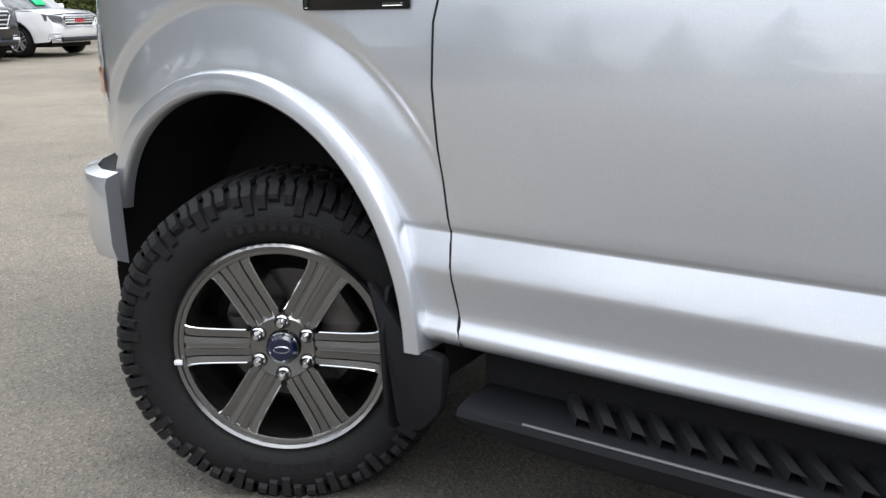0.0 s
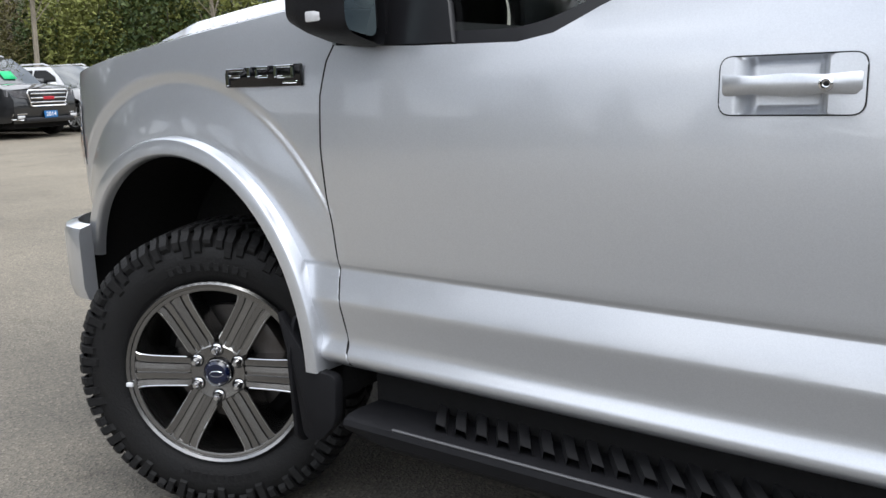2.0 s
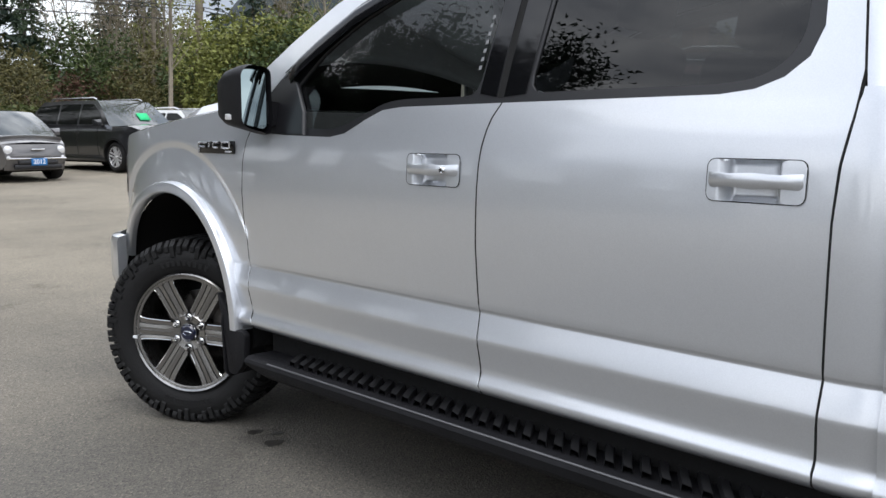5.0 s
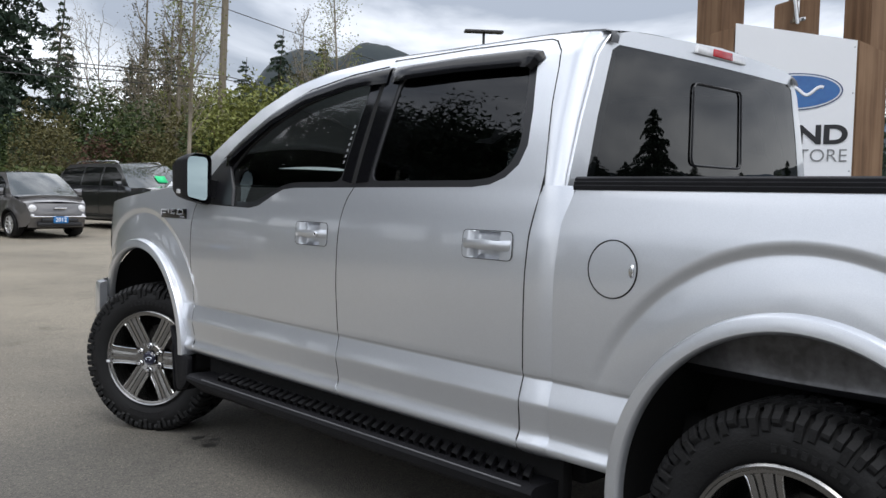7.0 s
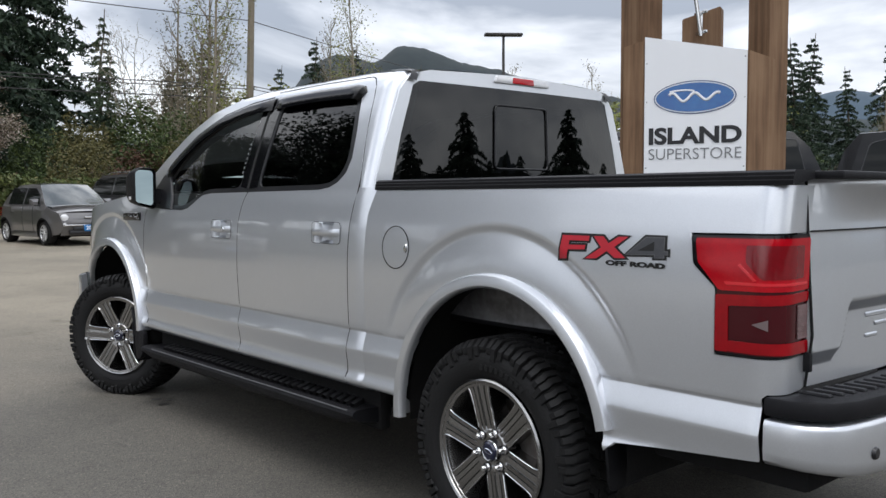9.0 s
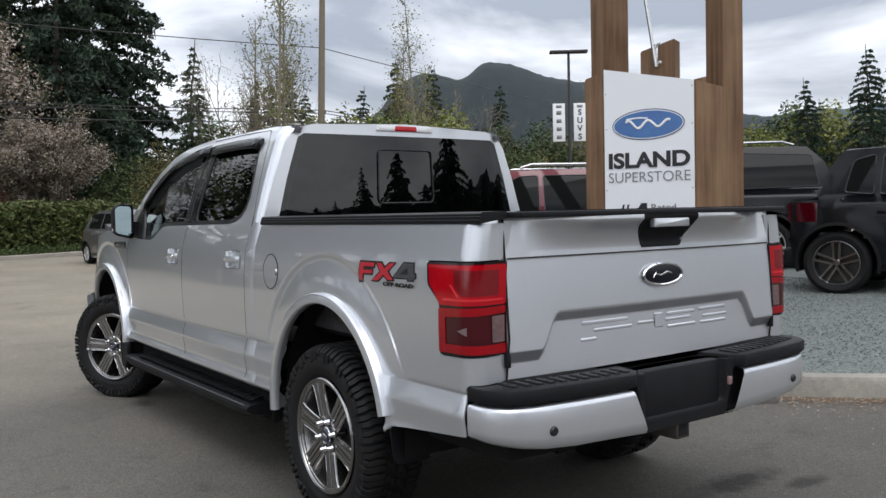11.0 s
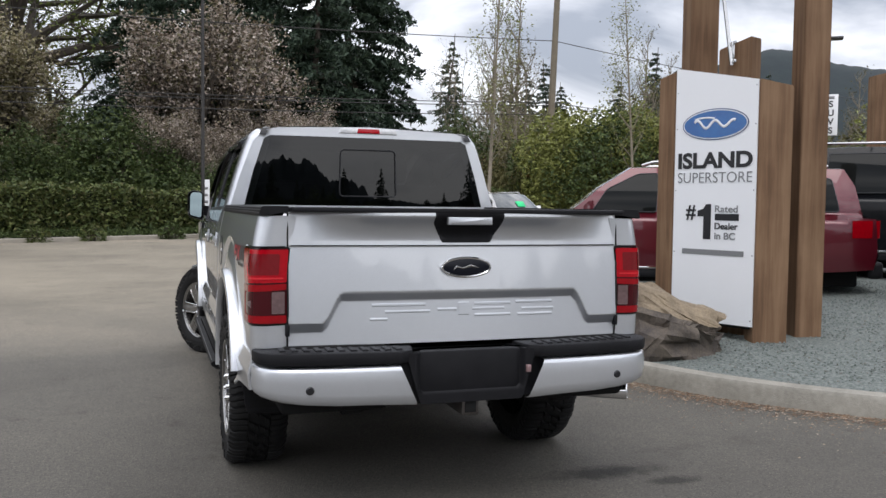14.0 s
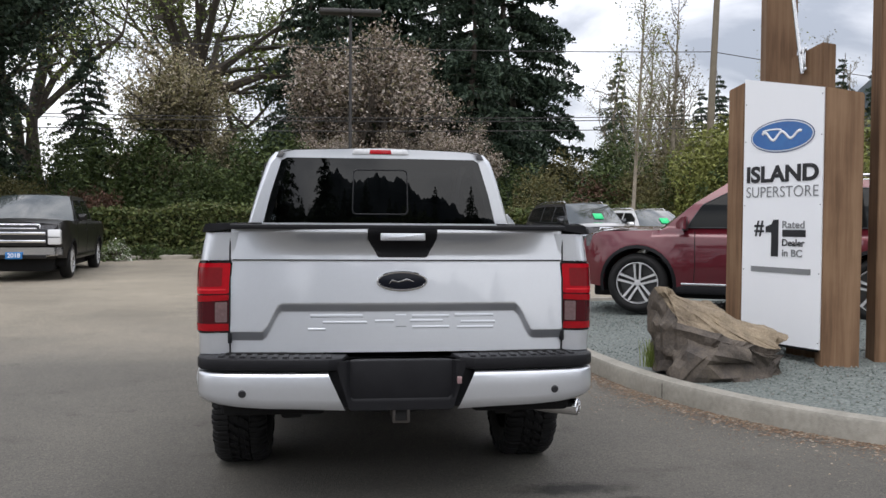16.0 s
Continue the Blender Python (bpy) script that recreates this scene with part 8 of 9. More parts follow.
def hills(name, dist, heights, depth, material, label, rough):
    prof = curve([a for a, _ in heights], [b for _, b in heights])
    secs = []
    for a in np.arange(heights[0][0], heights[-1][0] + 0.01, 0.25):
        el = prof(a)
        row = []
        for k in range(9):
            t = k / 8
            d = dist + depth * t
            zz = (dist + depth) * math.tan(radians(el)) * smooth01(t) ** 0.8
            zz += rough * noise.noise(Vector((a * 0.35, t * 3, 1.3))) * t * 2 + rough * 0.55 * noise.noise(Vector((a * 2.1, t * 7, 4.3))) * t
            row.append((d * math.sin(radians(a)), d * math.cos(radians(a)), zz - 1))
        secs.append(row)
    hv, hf = loft(secs)
    o = part(name, fix(hv, hf), material, smooth_angle=60)
    return tagged(o, label, "hill", kind="structure")


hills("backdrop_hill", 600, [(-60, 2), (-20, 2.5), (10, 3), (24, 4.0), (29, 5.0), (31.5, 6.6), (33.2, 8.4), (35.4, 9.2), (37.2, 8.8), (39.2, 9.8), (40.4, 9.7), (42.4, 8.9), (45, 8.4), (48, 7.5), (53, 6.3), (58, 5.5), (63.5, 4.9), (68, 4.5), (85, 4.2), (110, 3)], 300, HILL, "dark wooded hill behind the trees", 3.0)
hills("backdrop_ridge", 1500, [(-60, 1.5), (20, 3), (40, 5), (52, 5.5), (60, 5.6), (66, 6.2), (72, 5.0), (90, 4), (120, 2)], 700, HILLHAZE, "distant wooded ridge coloured with blue haze", 7)
hills("backdrop_wood", 119, [(110, 1.5), (120, 2.2), (130, 3.4), (138, 4.6), (146, 2.6), (158, 2.4), (163, 3.2), (168, 4.2), (173, 5.4), (179, 6.3), (183, 6.0), (185.5, 5.0), (188, 3.6), (194, 3.4), (205, 6.0), (225, 6.6), (245, 5.0)], 14, HILL, "dark wooded bank behind the lot", 2.4)


# ---------------------------------------------------------------- parked vehicles
def car_paint(name, c, metal=0.5, rough=0.3):
    return mat(name, c, rough, metal, coat=1.0, var=0.08, scale=3)


CARGLASS = mat("car_glass", (0.007, 0.008, 0.008), 0.03, spec=0.16)
SCREEN = mat("car_windscreen", (0.045, 0.055, 0.055), 0.05, spec=0.9, coat=1.0, var=0.6, scale=4, dark=(0.02, 0.025, 0.025))
ALLOY = mat("silver_alloy", (0.72, 0.72, 0.73), 0.32, 0.55, coat=0.5)
HEADGLASS = mat("smoked_headlamp", (0.22, 0.22, 0.23), 0.1, 0.2, coat=0.6, var=0.8, scale=25, dark=(0.05, 0.05, 0.055))
GREENCARD = mat("green_price_card", (0.02, 0.62, 0.22), 0.6)
PLATEBLUE = mat("blue_dealer_plate", (0.02, 0.16, 0.42), 0.4)


def simple_wheel(owner, x, y, r, w, spokes, sx, rim_mat):
    wh = new("wheel")
    wh.parent = owner
    wh.matrix_basis = pose(x, y, r, 0, 0, 0 if sx < 0 else 180)
    rr = r * 0.68
    tyre_parts(wh, r, rr, w, treads=False)
    xo = -w / 2 + 0.01
    v, f = lathe([(rr + 0.004, xo - 0.006), (rr - 0.012, xo - 0.002), (rr - 0.025, xo + 0.05), (rr - 0.03, xo + 0.12), (0.0, xo + 0.13)], 32, "x")
    part("rim", fix(v, f), RIMDARK, wh)
    for s in range(spokes):
        a = 2 * math.pi * s / spokes + 0.3
        for da in ((-0.032, 0.032) if spokes <= 6 else (0.0,)):
            ca, sa = math.cos(a), math.sin(a)
            secs = []
            for q, wd, dx in ((0.03, 0.016, 0.012), (rr * 0.5, 0.015, 0.006), (rr - 0.008, 0.019, 0.0)):
                ww = wd if da else wd * 1.4
                off = da * (0.8 + 0.5 * q / rr)
                secs.append([(xo + dx + e, q * ca - (u * ww + off) * sa, q * sa + (u * ww + off) * ca) for u, e in ((-1, 0.03), (-0.8, 0.0), (0.8, 0.0), (1, 0.03))])
            v, f = loft(secs)
            part("spoke", fix(v, f), rim_mat, wh)
    v, f = lathe([(0.0, xo - 0.002), (0.035, xo), (0.045, xo + 0.015)], 16, "x")
    part("hub_cap", fix(v, f), rim_mat, wh)
    v, f = lathe([(rr + 0.002, xo - 0.008), (rr - 0.006, xo - 0.009), (rr - 0.016, xo + 0.01)], 32, "x")
    part("rim_lip", fix(v, f), rim_mat, wh)
    return wh


def vehicle(name, label, cat, m, paint, L, W, H, wb, front_over, wheel_r, sill, belt, hood, cowl, roof0, roof1, tail, spokes=5, rim_mat=BRUSHED, rails=False, cladding=False, grille="bars", card=True, plate="", tail_belt=None, pickup=False, red_tail=True, lamp_h=0.0, hatch=0.0, windows=(), tint=None):
    """A car standing at m, nose to +y, with its ground centre between the axles. cowl, roof0, roof1: distances behind the nose where bonnet, windscreen and roof end."""
    car = thing(name, label, cat, m)
    hw = W / 2
    nose, rear = wb / 2 + front_over, wb / 2 + front_over - L
    fa, ra = wb / 2, -wb / 2
    yc, yr0, yr1 = nose - cowl, nose - roof0, nose - roof1
    tb = tail_belt or belt
    prof_z = curve([0.1, sill, sill + 0.18, belt * 0.62, belt * 0.85, belt, belt + 0.03], [0.93, 0.955, 0.985, 1.0, 0.995, 0.965, 0.95])
    top_k = lambda z: 0.95 - 0.26 * max(0.0, (z - belt) / max(H - belt, 0.1)) ** 1.35 * (0.9 if H > 1.65 else 1.0)

    def plan(y):
        a = max(0.0, (y - (nose - 0.85)) / 0.85)
        b = max(0.0, ((rear + 0.55) - y) / 0.55)
        return 1 - 0.22 * a ** 2.4 - 0.13 * b ** 2.6

    def half(y, z):
        k = prof_z(z) if z <= belt else top_k(z)
        bulge = 0.0
        for c in (fa, ra):
            r = math.hypot(y - c, z - wheel_r)
            bulge += 0.022 * smooth01((wheel_r * 1.75 - r) / (wheel_r * 0.5))
        return hw * k * plan(y) + (bulge if z < belt - 0.05 else 0)

    sk = lambda y, z: (-half(y, z), y, z)
    # flank
    out = [(rear + 0.06, sill + 0.10), (rear + 0.02, belt * 0.6), (rear + 0.05, tb - 0.02), (yr1 if not pickup else rear + 0.05, tb if pickup else belt), (yc, belt), (yc + 0.05, belt), (nose - 0.35, hood), (nose - 0.10, hood - 0.09), (nose - 0.02, hood - 0.28), (nose - 0.03, sill + 0.12), (nose - 0.15, sill + 0.02)]
    ar = wheel_r * 1.16

    def arch(c, a0=1.0):
        return [(c + ar * math.cos(t), wheel_r + ar * math.sin(t)) for t in np.linspace(0.0 - 0.25, math.pi + 0.25, 15)]

    bottom = [(fa + ar, sill)] + arch(fa) + [(fa - ar, sill), (ra + ar, sill)] + arch(ra) + [(ra - ar, sill + 0.04)]
    panel("body_side", out + bottom, sk, paint, car, both=True, step=0.11, back=0.02)
    for c in (fa, ra):
        for sx in (-1, 1):
            secs = []
            for t in np.linspace(-0.25, math.pi + 0.25, 17):
                y, z = c + ar * math.cos(t), wheel_r + ar * math.sin(t)
                secs.append([(sx * (half(y, z) + 0.004), c + (ar * 1.09) * math.cos(t), wheel_r + ar * 1.09 * math.sin(t)), (sx * (half(y, z) + 0.014), y, z), (sx * (half(y, z) - 0.03), c + ar * 0.985 * math.cos(t), wheel_r + ar * 0.985 * math.sin(t)), (sx * (hw - 0.45), c + ar * math.cos(t), wheel_r + ar * math.sin(t))])
            v, f = loft(secs)
            part("wheel_arch", fix(v, f), PLASTIC if cladding else WELL, car)
    part("underbody", box_bm(-hw + 0.30, hw - 0.30, rear + 0.2, nose - 0.2, 0.20, sill + 0.25, 0.03), WELL, car)
    for sx in (-1, 1):
        part("sill", box_bm(sx * hw * 0.94 - 0.04, sx * hw * 0.94 + 0.04, ra + ar, fa - ar, sill - 0.06, sill + 0.05, 0.02), PLASTIC if cladding else paint, car)
        part("sill_strip", box_bm(sx * hw * 0.985 - 0.006, sx * hw * 0.985 + 0.006, ra + ar + 0.1, fa - ar - 0.1, sill + 0.055, sill + 0.08, 0.004), CHROME if cladding else TRIM, car)
        for y_ in ((fa - ar - 0.25), (fa + ra) / 2 - 0.05):
            ln = [(y_, sill + 0.06), (y_ - 0.02, belt * 0.6), (y_ - 0.01, belt - 0.01)]
            v, f = tube([Vector((sx * (half(a, b) + 0.0015), a, b)) for a, b in resample(ln, 0.12, closed=False)], 0.005, 5)
            part("door_seam", fix(v, f), SEAM, car)
            yh = y_ - (fa - ra) * 0.30
            part("door_handle", box_bm(sx * (half(yh, belt * 0.86)) - 0.022, sx * half(yh, belt * 0.86) + 0.022, yh - 0.10, yh + 0.10, belt * 0.84, belt * 0.875, 0.01), CHROME if cladding else paint, car)
    # greenhouse
    zr = H - 0.04
    rear_top = yr1 if not pickup else yr1
    if pickup:
        base_r = yr1 - 0.10
    else:
        base_r = rear + 0.10 + hatch
    green_out = [(yc + 0.02, belt), (yc - (yc - yr0) * 0.5, belt + (zr - belt) * 0.56), (yr0, zr - 0.02), ((yr0 + yr1) / 2, zr + 0.005), (yr1, zr - 0.03), ((yr1 + base_r) / 2 - 0.02, belt + (zr - belt) * 0.62), (base_r, tb if not pickup else belt)]
    g0, g1 = yc - 0.20, yr0 - 0.08
    win_top = zr - 0.09
    pil = (fa + ra) / 2 - 0.06
    wins = [[(yc - 0.30, belt + 0.035), (pil + 0.04, belt + 0.035), (pil + 0.02, win_top), (yr0 - 0.10, win_top - 0.01), (yc - (yc - yr0) * 0.62, belt + (zr - belt) * 0.52)],
            [(pil - 0.04, belt + 0.035), (pil - 0.92 if not pickup else yr1 + 0.06, belt + 0.04), (pil - 0.90 if not pickup else yr1 + 0.10, win_top), (pil - 0.05, win_top)]]
    if not pickup and L > 4.2:
        q0 = pil - 0.98
        q1 = base_r + 0.22
        if q0 - q1 > 0.25:
            wins.append([(q0, belt + 0.04), (q1 + 0.06, tb + 0.07), (min(q1 + 0.14, q0 - 0.05), win_top - 0.06), (q0, win_top)])
    panel("cab_side", green_out, lambda y, z: (-half(y, z), y, z), paint if not pickup else paint, car, both=True, step=0.12, back=0.02)
    for w in wins:
        panel("side_window", rounded(w, 0.04), lambda y, z: (-(half(y, z) + 0.006), y, z), CARGLASS, car, both=True, step=0.15, back=0.008)
        wv = rounded(w, 0.04)
        for sx in (-1, 1):
            v, f = tube([Vector((sx * (half(y, z) + 0.006), y, z)) for y, z in wv + wv[:1]], 0.008, 4, cap=False)
            part("window_trim", fix(v, f), TRIM, car)
    N = 13
    us = [2 * k / (N - 1) - 1 for k in range(N)]

    def strip(rows, material, nm, crown, lab=""):
        secs = [[(half(y, min(z, H)) * 0.995 * u if not w_ else w_ * u, y + cy_ * (1 - u * u), z + crown * (1 - u * u)) for u in us] for y, z, w_, cy_ in rows]
        v, f = loft(secs)
        return part(nm, fix(v, f), material, car, lab)

    strip([(yc + 0.05, belt, 0, 0.0), ((yc + nose) / 2, (belt + hood) / 2 + 0.02, 0, 0.02), (nose - 0.35, hood, 0, 0.06), (nose - 0.12, hood - 0.08, 0, 0.10)], paint, "bonnet", 0.045)
    ws = strip([(yc + 0.02, belt + 0.005, 0, 0.10), (yc - (yc - yr0) * 0.5, belt + (zr - belt) * 0.56, 0, 0.07), (yr0, zr - 0.02, 0, 0.03)], SCREEN, "windscreen", 0.03)
    strip([(yr0, zr - 0.02, 0, 0.03), ((yr0 * 0.6 + yr1 * 0.4), zr + 0.005, 0, 0), (yr1, zr - 0.03, 0, -0.03)], paint, "roof", 0.04)
    strip([(yr1 + 0.02, zr - 0.03, 0, -0.03), ((yr1 + base_r) / 2 - 0.02, belt + (zr - belt) * 0.62, 0, -0.05), (base_r, tb + 0.02, 0, -0.06)], CARGLASS, "rear_screen", 0.02)
    if pickup:
        strip([(yr1 - 0.10, belt - 0.01, hw * 0.9, 0), (rear + 0.06, belt - 0.01, hw * 0.9, 0)], PLASTIC, "bed_cover", 0.0)
        strip([(rear + 0.05, belt, 0, -0.03), (rear + 0.02, belt * 0.6, 0, -0.04), (rear + 0.06, sill + 0.1, 0, -0.03)], paint, "tailgate", 0.0)
    else:
        strip([(base_r, tb + 0.02, 0, -0.06), (rear + 0.05, tb - 0.05, 0, -0.07), (rear + 0.02, belt * 0.6, 0, -0.06), (rear + 0.0, sill + 0.30, 0, -0.06), (rear + 0.06, sill + 0.08, 0, -0.04)], paint, "tailgate", 0.0)
    strip([(nose - 0.12, hood - 0.08, 0, 0.10), (nose - 0.04, hood - 0.26, 0, 0.12), (nose - 0.03, sill + 0.22, 0, 0.12), (nose - 0.10, sill + 0.0, 0, 0.08)], paint, "front_fascia", 0.0)
    # face
    yn = nose + 0.105
    gz0, gz1 = (sill + 0.30, hood - 0.10)
    if grille == "bars":
        gr = part("grille", prism_bm(rounded([(-0.42, gz0 + 0.08), (0.42, gz0 + 0.08), (0.50, gz1 - 0.05), (0.47, gz1), (-0.47, gz1), (-0.50, gz1 - 0.05)], 0.03), -0.05, 0.01), TRIM, car)
        gr.location.y = yn - 0.02
        for k in range(3):
            zk = gz0 + 0.12 + k * (gz1 - gz0 - 0.14) / 2.6
            part("grille_bar", box_bm(-0.45, 0.45, -0.012, 0.02, zk, zk + 0.032, 0.008), CHROME, gr)
        v, f = tube([(a, 0.005, b) for a, b in rounded([(-0.44, gz0 + 0.06), (0.44, gz0 + 0.06), (0.52, gz1 - 0.05), (0.49, gz1 + 0.02), (-0.49, gz1 + 0.02), (-0.52, gz1 - 0.05)], 0.03)] + [(-0.44 + 0.02, 0.005, gz0 + 0.06)], 0.018, 6)
        part("grille_frame", fix(v, f), CHROME, gr)
        part("grille_badge", box_bm(-0.14, 0.14, 0.015, 0.03, (gz0 + gz1) / 2 + 0.0, (gz0 + gz1) / 2 + 0.07, 0.008), DECALRED if not pickup else NAVY, gr)
    elif grille == "slim":
        gr = part("grille", box_bm(-0.42, 0.42, yn - 0.05, yn + 0.005, sill + 0.12, sill + 0.20, 0.02), TRIM, car)
        part("nose_bar", box_bm(-0.14, 0.14, yn - 0.04, yn + 0.012, hood - 0.20, hood - 0.17, 0.01), CHROME, gr)
        part("bumper_bar", box_bm(-0.62, 0.62, yn - 0.08, yn - 0.02, sill + 0.23, sill + 0.26, 0.01), CHROME, gr)
    part("lower_intake", box_bm(-0.62 * hw, 0.62 * hw, yn - 0.09, yn - 0.005, sill + 0.02, sill + 0.12, 0.02), TRIM, car)
    for sx in (-1, 1):
        zl = hood - 0.18 + lamp_h
        if grille == "slim":
            v, f = lathe([(0.0, 0.03), (0.06, 0.025), (0.085, 0.005), (0.095, -0.03)], 24, "y")
            hl_ = part("headlight", fix(v, f), LENSCLEAR, car)
            hl_.location = (sx * 0.56, nose - 0.03, hood - 0.20)
            v, f = lathe([(0.0, 0.03), (0.03, 0.025), (0.045, 0.0)], 16, "y")
            part("low_lamp", fix(v, f), LENSCLEAR, car).location = (sx * 0.58, nose + 0.0, hood - 0.36)
        else:
            x0, x1 = sx * 0.50, sx * hw * 0.86
            v, f = loft([[(x0, nose + 0.055, zl + a), (x0 + (x1 - x0) * 0.5, nose - 0.0, zl + a + 0.02), (x1, nose - 0.13, zl + a + 0.05), (x1 + sx * 0.045, nose - 0.34, zl + a + 0.08)] for a in (-0.075, -0.03, 0.04, 0.07)])
            part("headlight", fix(v, f), HEADGLASS, car)
            part("fog_lamp", box_bm(min(sx * 0.58, sx * 0.76), max(sx * 0.58, sx * 0.76), nose + 0.0, nose + 0.035, sill + 0.10, sill + 0.17, 0.02), LENSCLEAR, car)
            v, f = tube([(sx * 0.55, nose + 0.05, sill + 0.20), (sx * 0.80, nose - 0.06, sill + 0.20), (sx * 0.84, nose - 0.08, sill + 0.09), (sx * 0.55, nose + 0.04, sill + 0.06)], 0.012, 5)
            part("lamp_trim", fix(v, f), CHROME, car)
        # tail lamp
        z0, z1 = tb - 0.26, tb - 0.04
        v, f = loft([[(sx * (half(rear + 0.35, a) + 0.008), rear + 0.35, a), (sx * (half(rear + 0.12, a) + 0.010), rear + 0.12, a), (sx * hw * 0.80, rear - 0.02, a), (sx * hw * 0.55, rear - 0.045, a)] for a in (z0, (z0 + z1) / 2, z1)])
        tl_ = part("tail_lamp", fix(v, f), LENS if red_tail else LENSDARK, car, "red tail lamp")
        # mirrors
        ym = yc - 0.32
        xm = sx * (half(ym, belt) + 0.13)
        v, f = loft([[(xm - 0.10 * k, ym + d, belt + 0.02 + 0.02 * (1 - k)), (xm + 0.10 * k, ym + d, belt + 0.03), (xm + 0.10 * k, ym + d, belt + 0.03 + 0.14 * k), (xm - 0.10 * k, ym + d, belt + 0.03 + 0.15 * k)] for d, k in ((0.0, 1.0), (0.06, 0.95), (0.13, 0.5))], closed=True)
        mi = part("wing_mirror", fix(v, f + [(0, 1, 2, 3), (8, 9, 10, 11)]), paint, car)
        part("mirror_stalk", box_bm(min(xm, xm - sx * 0.18), max(xm, xm - sx * 0.18), ym + 0.0, ym + 0.06, belt, belt + 0.05, 0.01), TRIM, mi)
        if rails:
            v, f = tube([(sx * hw * 0.66, yr0 - 0.15, zr + 0.02), (sx * hw * 0.67, yr0 - 0.30, zr + 0.065), (sx * hw * 0.67, yr1 + 0.35, zr + 0.06), (sx * hw * 0.66, yr1 + 0.18, zr + 0.01)], 0.020, 6)
            part("roof_rail", fix(v, f), BRUSHED, car)
        for y_, sp in ((fa, sx), (ra, sx)):
            simple_wheel(car, sx * (hw - 0.13), y_, wheel_r, 0.24, spokes, sx, rim_mat)
    bz = part("rear_bumper", box_bm(-hw * 0.86, hw * 0.86, rear - 0.07, rear + 0.12, sill - 0.02, sill + 0.20, 0.05, 3), PLASTIC, car)
    part("bumper_strip", box_bm(-hw * 0.60, hw * 0.60, rear - 0.085, rear - 0.06, sill + 0.02, sill + 0.06, 0.01), BRUSHED, bz)
    if card:
        cz0 = belt + (zr - belt) * 0.30
        cy0 = yc - (yc - yr0) * 0.27
        cd = part("price_card", box_bm(-0.16, 0.16, -0.002, 0.002, -0.13, 0.13), GREENCARD, car, "green price card behind the windscreen")
        cd.matrix_basis = pose(-0.12, cy0 + 0.105, cz0 + 0.055, math.degrees(math.atan2(yc - yr0, (zr - belt))), 0, 0)
    if plate:
        if pickup:
            yn, sill = yn + 0.075, sill - 0.09
        pl = part("dealer_plate", box_bm(-0.17, 0.17, yn + 0.005, yn + 0.02, sill + 0.10, sill + 0.25, 0.006), PLATEBLUE, car, "blue dealer plate with a white year")
        me = text_mesh(plate, 0.13, 0.001, 0.002)
        me.materials.append(WHITEPAINT)
        tx = new("year", me)
        tx.parent = pl
        tx.matrix_basis = Matrix.Translation((0, yn + 0.023, sill + 0.175)) @ Matrix(((-1, 0, 0, 0), (0, 0, 1, 0), (0, 1, 0, 0), (0, 0, 0, 1)))
    return car


def stand(x, y, heading_x, heading_y, z=None):
    a = math.degrees(math.atan2(-heading_x, heading_y))
    return pose(x, y, ground_z(x, y) if z is None else z, 0, 0, a)


GUNMETAL = car_paint("gunmetal_paint", (0.125, 0.12, 0.12), 0.4)
CHARCOAL = car_paint("charcoal_paint", (0.020, 0.021, 0.023), 0.3)
WHITECAR = car_paint("white_paint", (0.78, 0.78, 0.78), 0.0)
MAROON = car_paint("ruby_paint", (0.105, 0.006, 0.014), 0.3, 0.3)
BLACKCAR = mat("black_paint", (0.004, 0.0045, 0.006), 0.25, coat=0.15, spec=0.22, var=0.08, scale=3)
vehicle("hatchback", "small grey three-door hatchback with a rounded nose", "car", stand(4.15, 17.3, 0.10, -0.995), GUNMETAL, 3.55, 1.63, 1.52, 2.30, 0.68, 0.29, 0.24, 0.94, 0.86, 0.62, 1.28, 2.50, 3.4, 5, ALLOY, grille="slim", card=False, plate="2012", hatch=0.22)
vehicle("large_suv", "charcoal large SUV with a chrome barred grille and green price card", "SUV", stand(7.62, 18.9, 0.16, -0.985), CHARCOAL, 5.10, 2.00, 1.82, 3.02, 0.98, 0.37, 0.32, 1.12, 1.10, 1.22, 1.95, 4.35, 5.0, 6, ALLOY, rails=True, plate="2014", hatch=0.12)
vehicle("white_suv", "white compact SUV with green price card", "SUV", stand(9.85, 18.9, 0.22, -0.97), WHITECAR, 4.39, 1.83, 1.60, 2.60, 0.90, 0.35, 0.30, 1.00, 0.98, 1.10, 1.75, 3.75, 4.3, 5, ALLOY, rails=True, hatch=0.18)
vehicle("red_suv", "dark red SUV parked on the gravel with black lower cladding", "SUV", stand(5.36, 2.17, -0.866, 0.50, 0.235), MAROON, 5.04, 2.00, 1.78, 2.86, 0.84, 0.40, 0.34, 1.10, 1.08, 1.16, 1.95, 4.62, 5.3, 5, ALLOY, rails=True, cladding=True, card=False, hatch=0.12)
vehicle("black_suv", "long black SUV with chrome roof rails", "SUV", stand(9.13, 3.04, -0.707, 0.707, 0.33) @ Matrix.Scale(1.08, 4), BLACKCAR, 5.35, 2.03, 1.95, 3.12, 0.98, 0.41, 0.38, 1.22, 1.18, 1.30, 2.05, 4.75, 5.3, 6, ALLOY, rails=True, cladding=True, card=False, hatch=0.10)
vehicle("dark_crossover", "black crossover with a sloping rear and alloy wheels", "SUV", stand(8.50, -2.66, 0.30, -0.954, 0.32) @ Matrix.Scale(1.06, 4), BLACKCAR, 4.35, 1.93, 1.72, 2.85, 0.95, 0.37, 0.34, 1.10, 1.06, 1.15, 1.95, 3.75, 4.7, 5, RIM, card=False, hatch=0.25, red_tail=False)
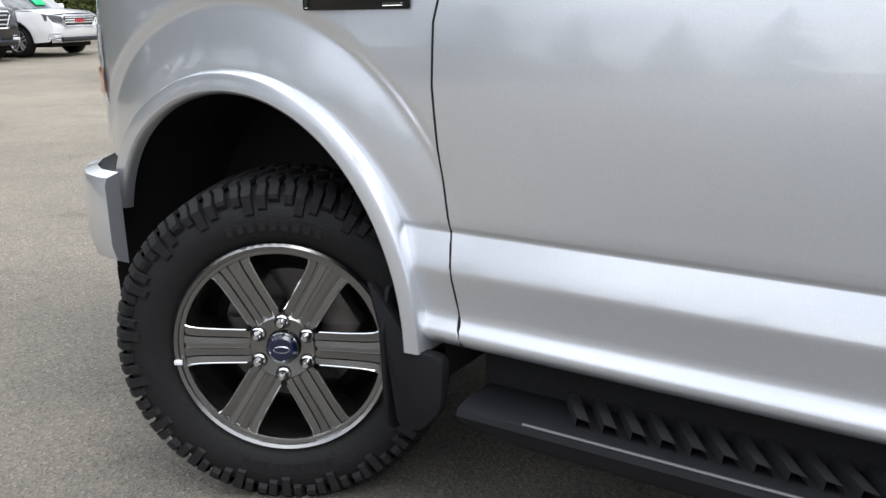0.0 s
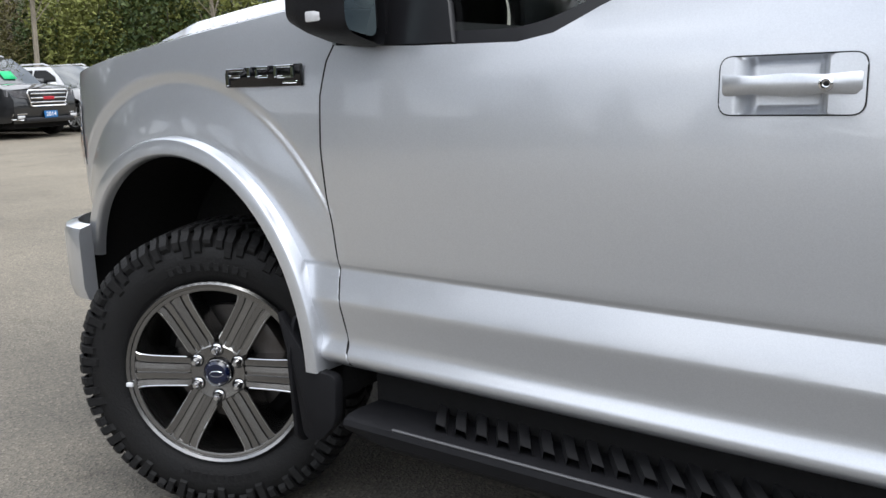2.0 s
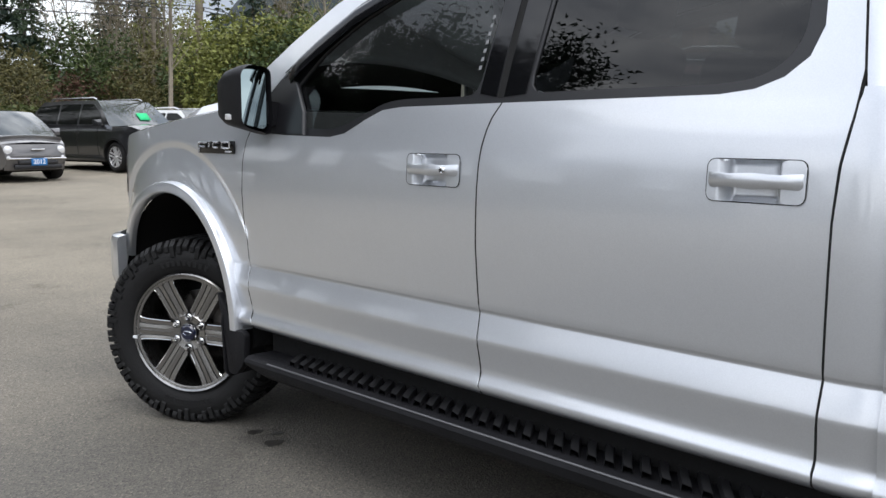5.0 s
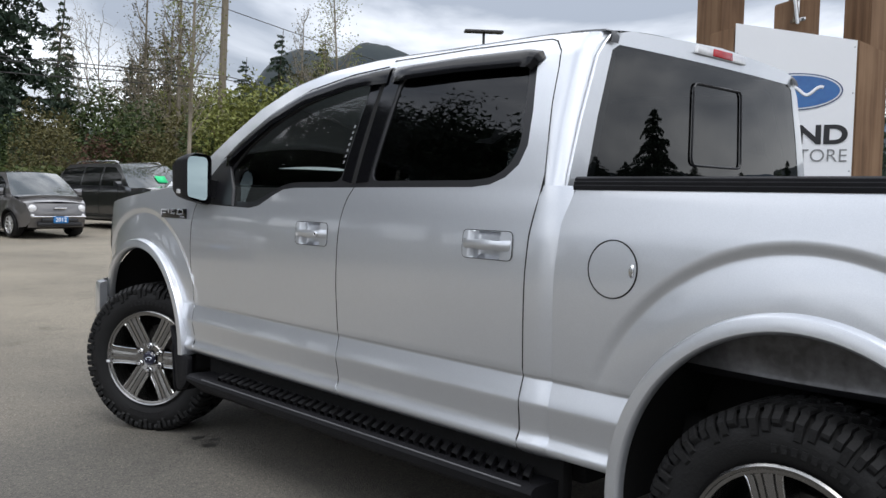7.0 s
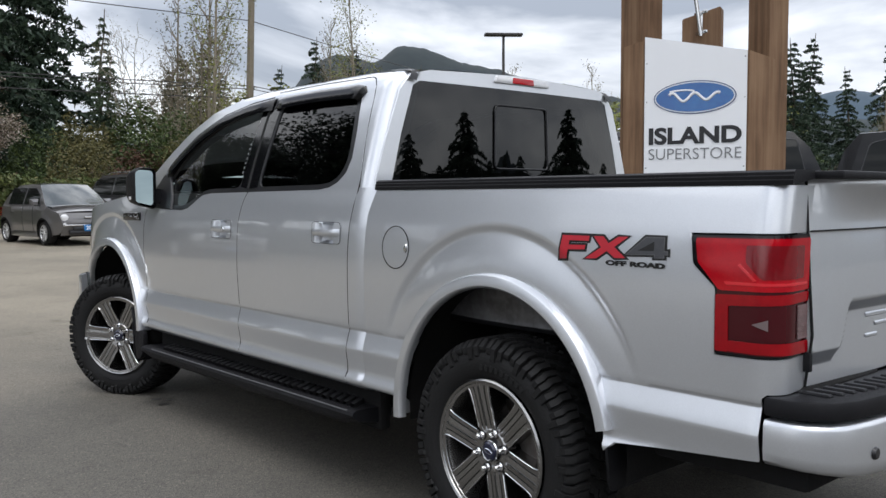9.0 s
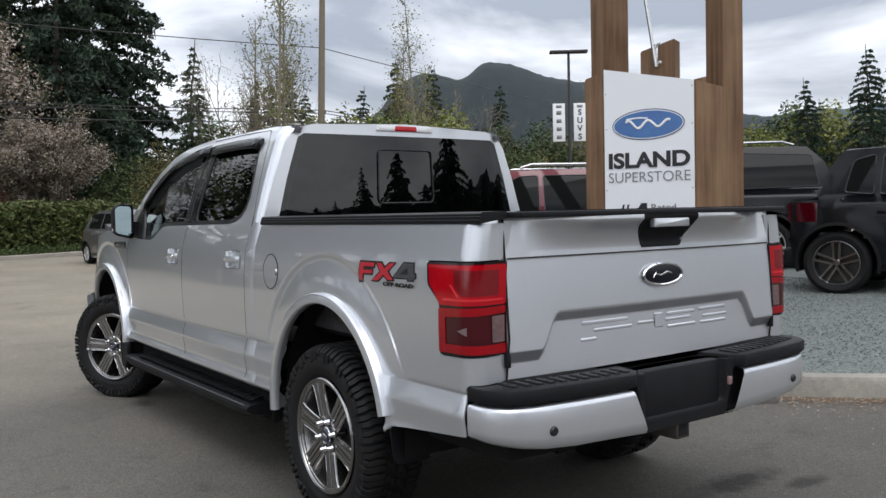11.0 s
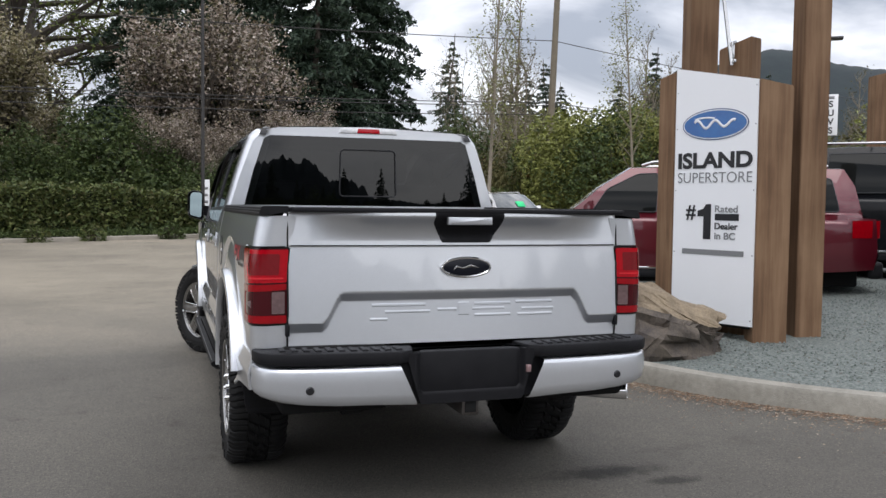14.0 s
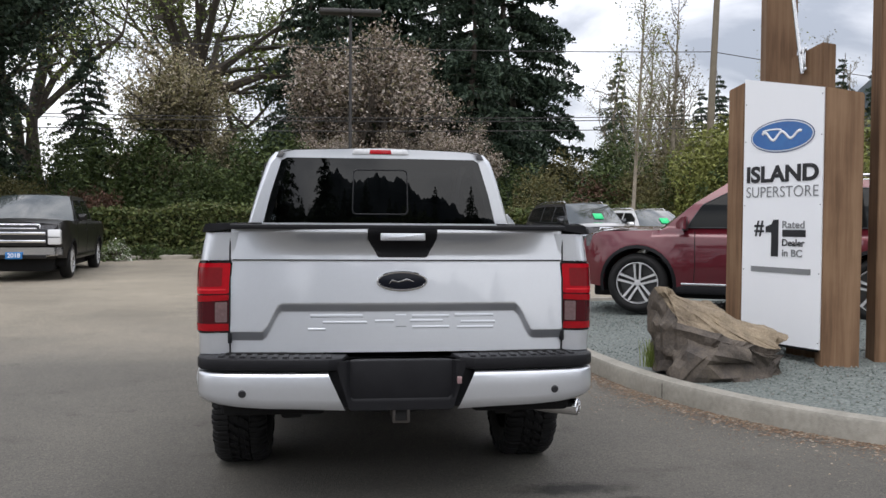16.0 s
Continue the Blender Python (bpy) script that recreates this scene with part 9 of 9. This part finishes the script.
vehicle("dark_pickup", "dark brown heavy pickup with a chrome grille and bumper", "pickup truck", stand(-7.68, 14.0, 0.12, -0.99), mat("dark_brown_paint", (0.007, 0.006, 0.0055), 0.35, coat=0.2, spec=0.25, var=0.1, scale=3), 6.35, 2.03, 1.98, 4.06, 0.98, 0.41, 0.48, 1.32, 1.33, 1.45, 2.10, 4.05, 6.3, 6, ALLOY, card=False, plate="2018", pickup=True)
v, f = loft([[(x, 2.03 + 0.98 + 0.14 - 0.10 * (abs(x) / 0.98) ** 3, z) for x in np.linspace(-0.98, 0.98, 13)] for z in (0.58, 0.60, 0.72, 0.74)])
pk = bpy.data.objects["dark_pickup"]
part("chrome_bumper", fix(v, f), CHROME, pk, "chrome front bumper")
for sx in (-1, 1):
    hb = part("headlight_pod", box_bm(min(sx * 0.66, sx * 0.93), max(sx * 0.66, sx * 0.93), 2.86, 3.10, 0.80, 1.14, 0.03), LENSCLEAR, pk, "tall clear headlamp")
    part("lamp_divider", box_bm(min(sx * 0.67, sx * 0.92), max(sx * 0.67, sx * 0.92), 3.09, 3.106, 0.955, 0.975, 0.004), TRIM, hb)
part("grille_back", box_bm(-0.64, 0.64, 2.95, 3.125, 0.78, 1.15, 0.02), TRIM, pk)
for zk in (0.845, 1.02):
    part("grille_slat", box_bm(-0.63, 0.63, 3.11, 3.145, zk, zk + 0.06, 0.01), CHROME, pk)

# small orange timber gable behind the hedge
ORANGE = mat("orange_stained_boards", (0.42, 0.150, 0.060), 0.6, var=0.6, scale=6, dark=(0.26, 0.085, 0.04))
kiosk = thing("timber_shelter", "small orange-stained timber shelter with a gable roof behind the hedge", "shelter", pose(16.25, 29.6, 0.25, 0, 0, -28) @ Matrix.Scale(0.94, 4))
for sx in (-1, 1):
    v, f = loft([[(0, y, 3.95), (sx * 1.55, y, 2.65), (sx * 1.55, y, 2.57), (0, y, 3.87)] for y in (-0.9, 0.9)], closed=True)
    part("roof_slab", fix(v, f + [(0, 1, 2, 3), (4, 5, 6, 7)]), ORANGE, kiosk, "orange boarded roof slope")
    v, f = loft([[(0, y, 4.0), (sx * 1.6, y, 2.66), (sx * 1.6, y, 2.54), (0, y, 3.86)] for y in (-0.96, -0.91)], closed=True)
    part("bargeboard", fix(v, f + [(0, 1, 2, 3), (4, 5, 6, 7)]), mat("pale_trim_board", (0.50, 0.36, 0.24), 0.6, var=0.3, scale=8), kiosk, "pale bargeboard")
    for y in (-0.75, 0.75):
        part("post", box_bm(sx * 1.2 - 0.06, sx * 1.2 + 0.06, y - 0.06, y + 0.06, 0.0, 2.9, 0.01), ORANGE, kiosk)
part("gable_wall", prism_bm([(-1.35, 2.70), (1.35, 2.70), (0, 3.84)], 0.04, 0.004), ORANGE, kiosk).location.y = -0.80
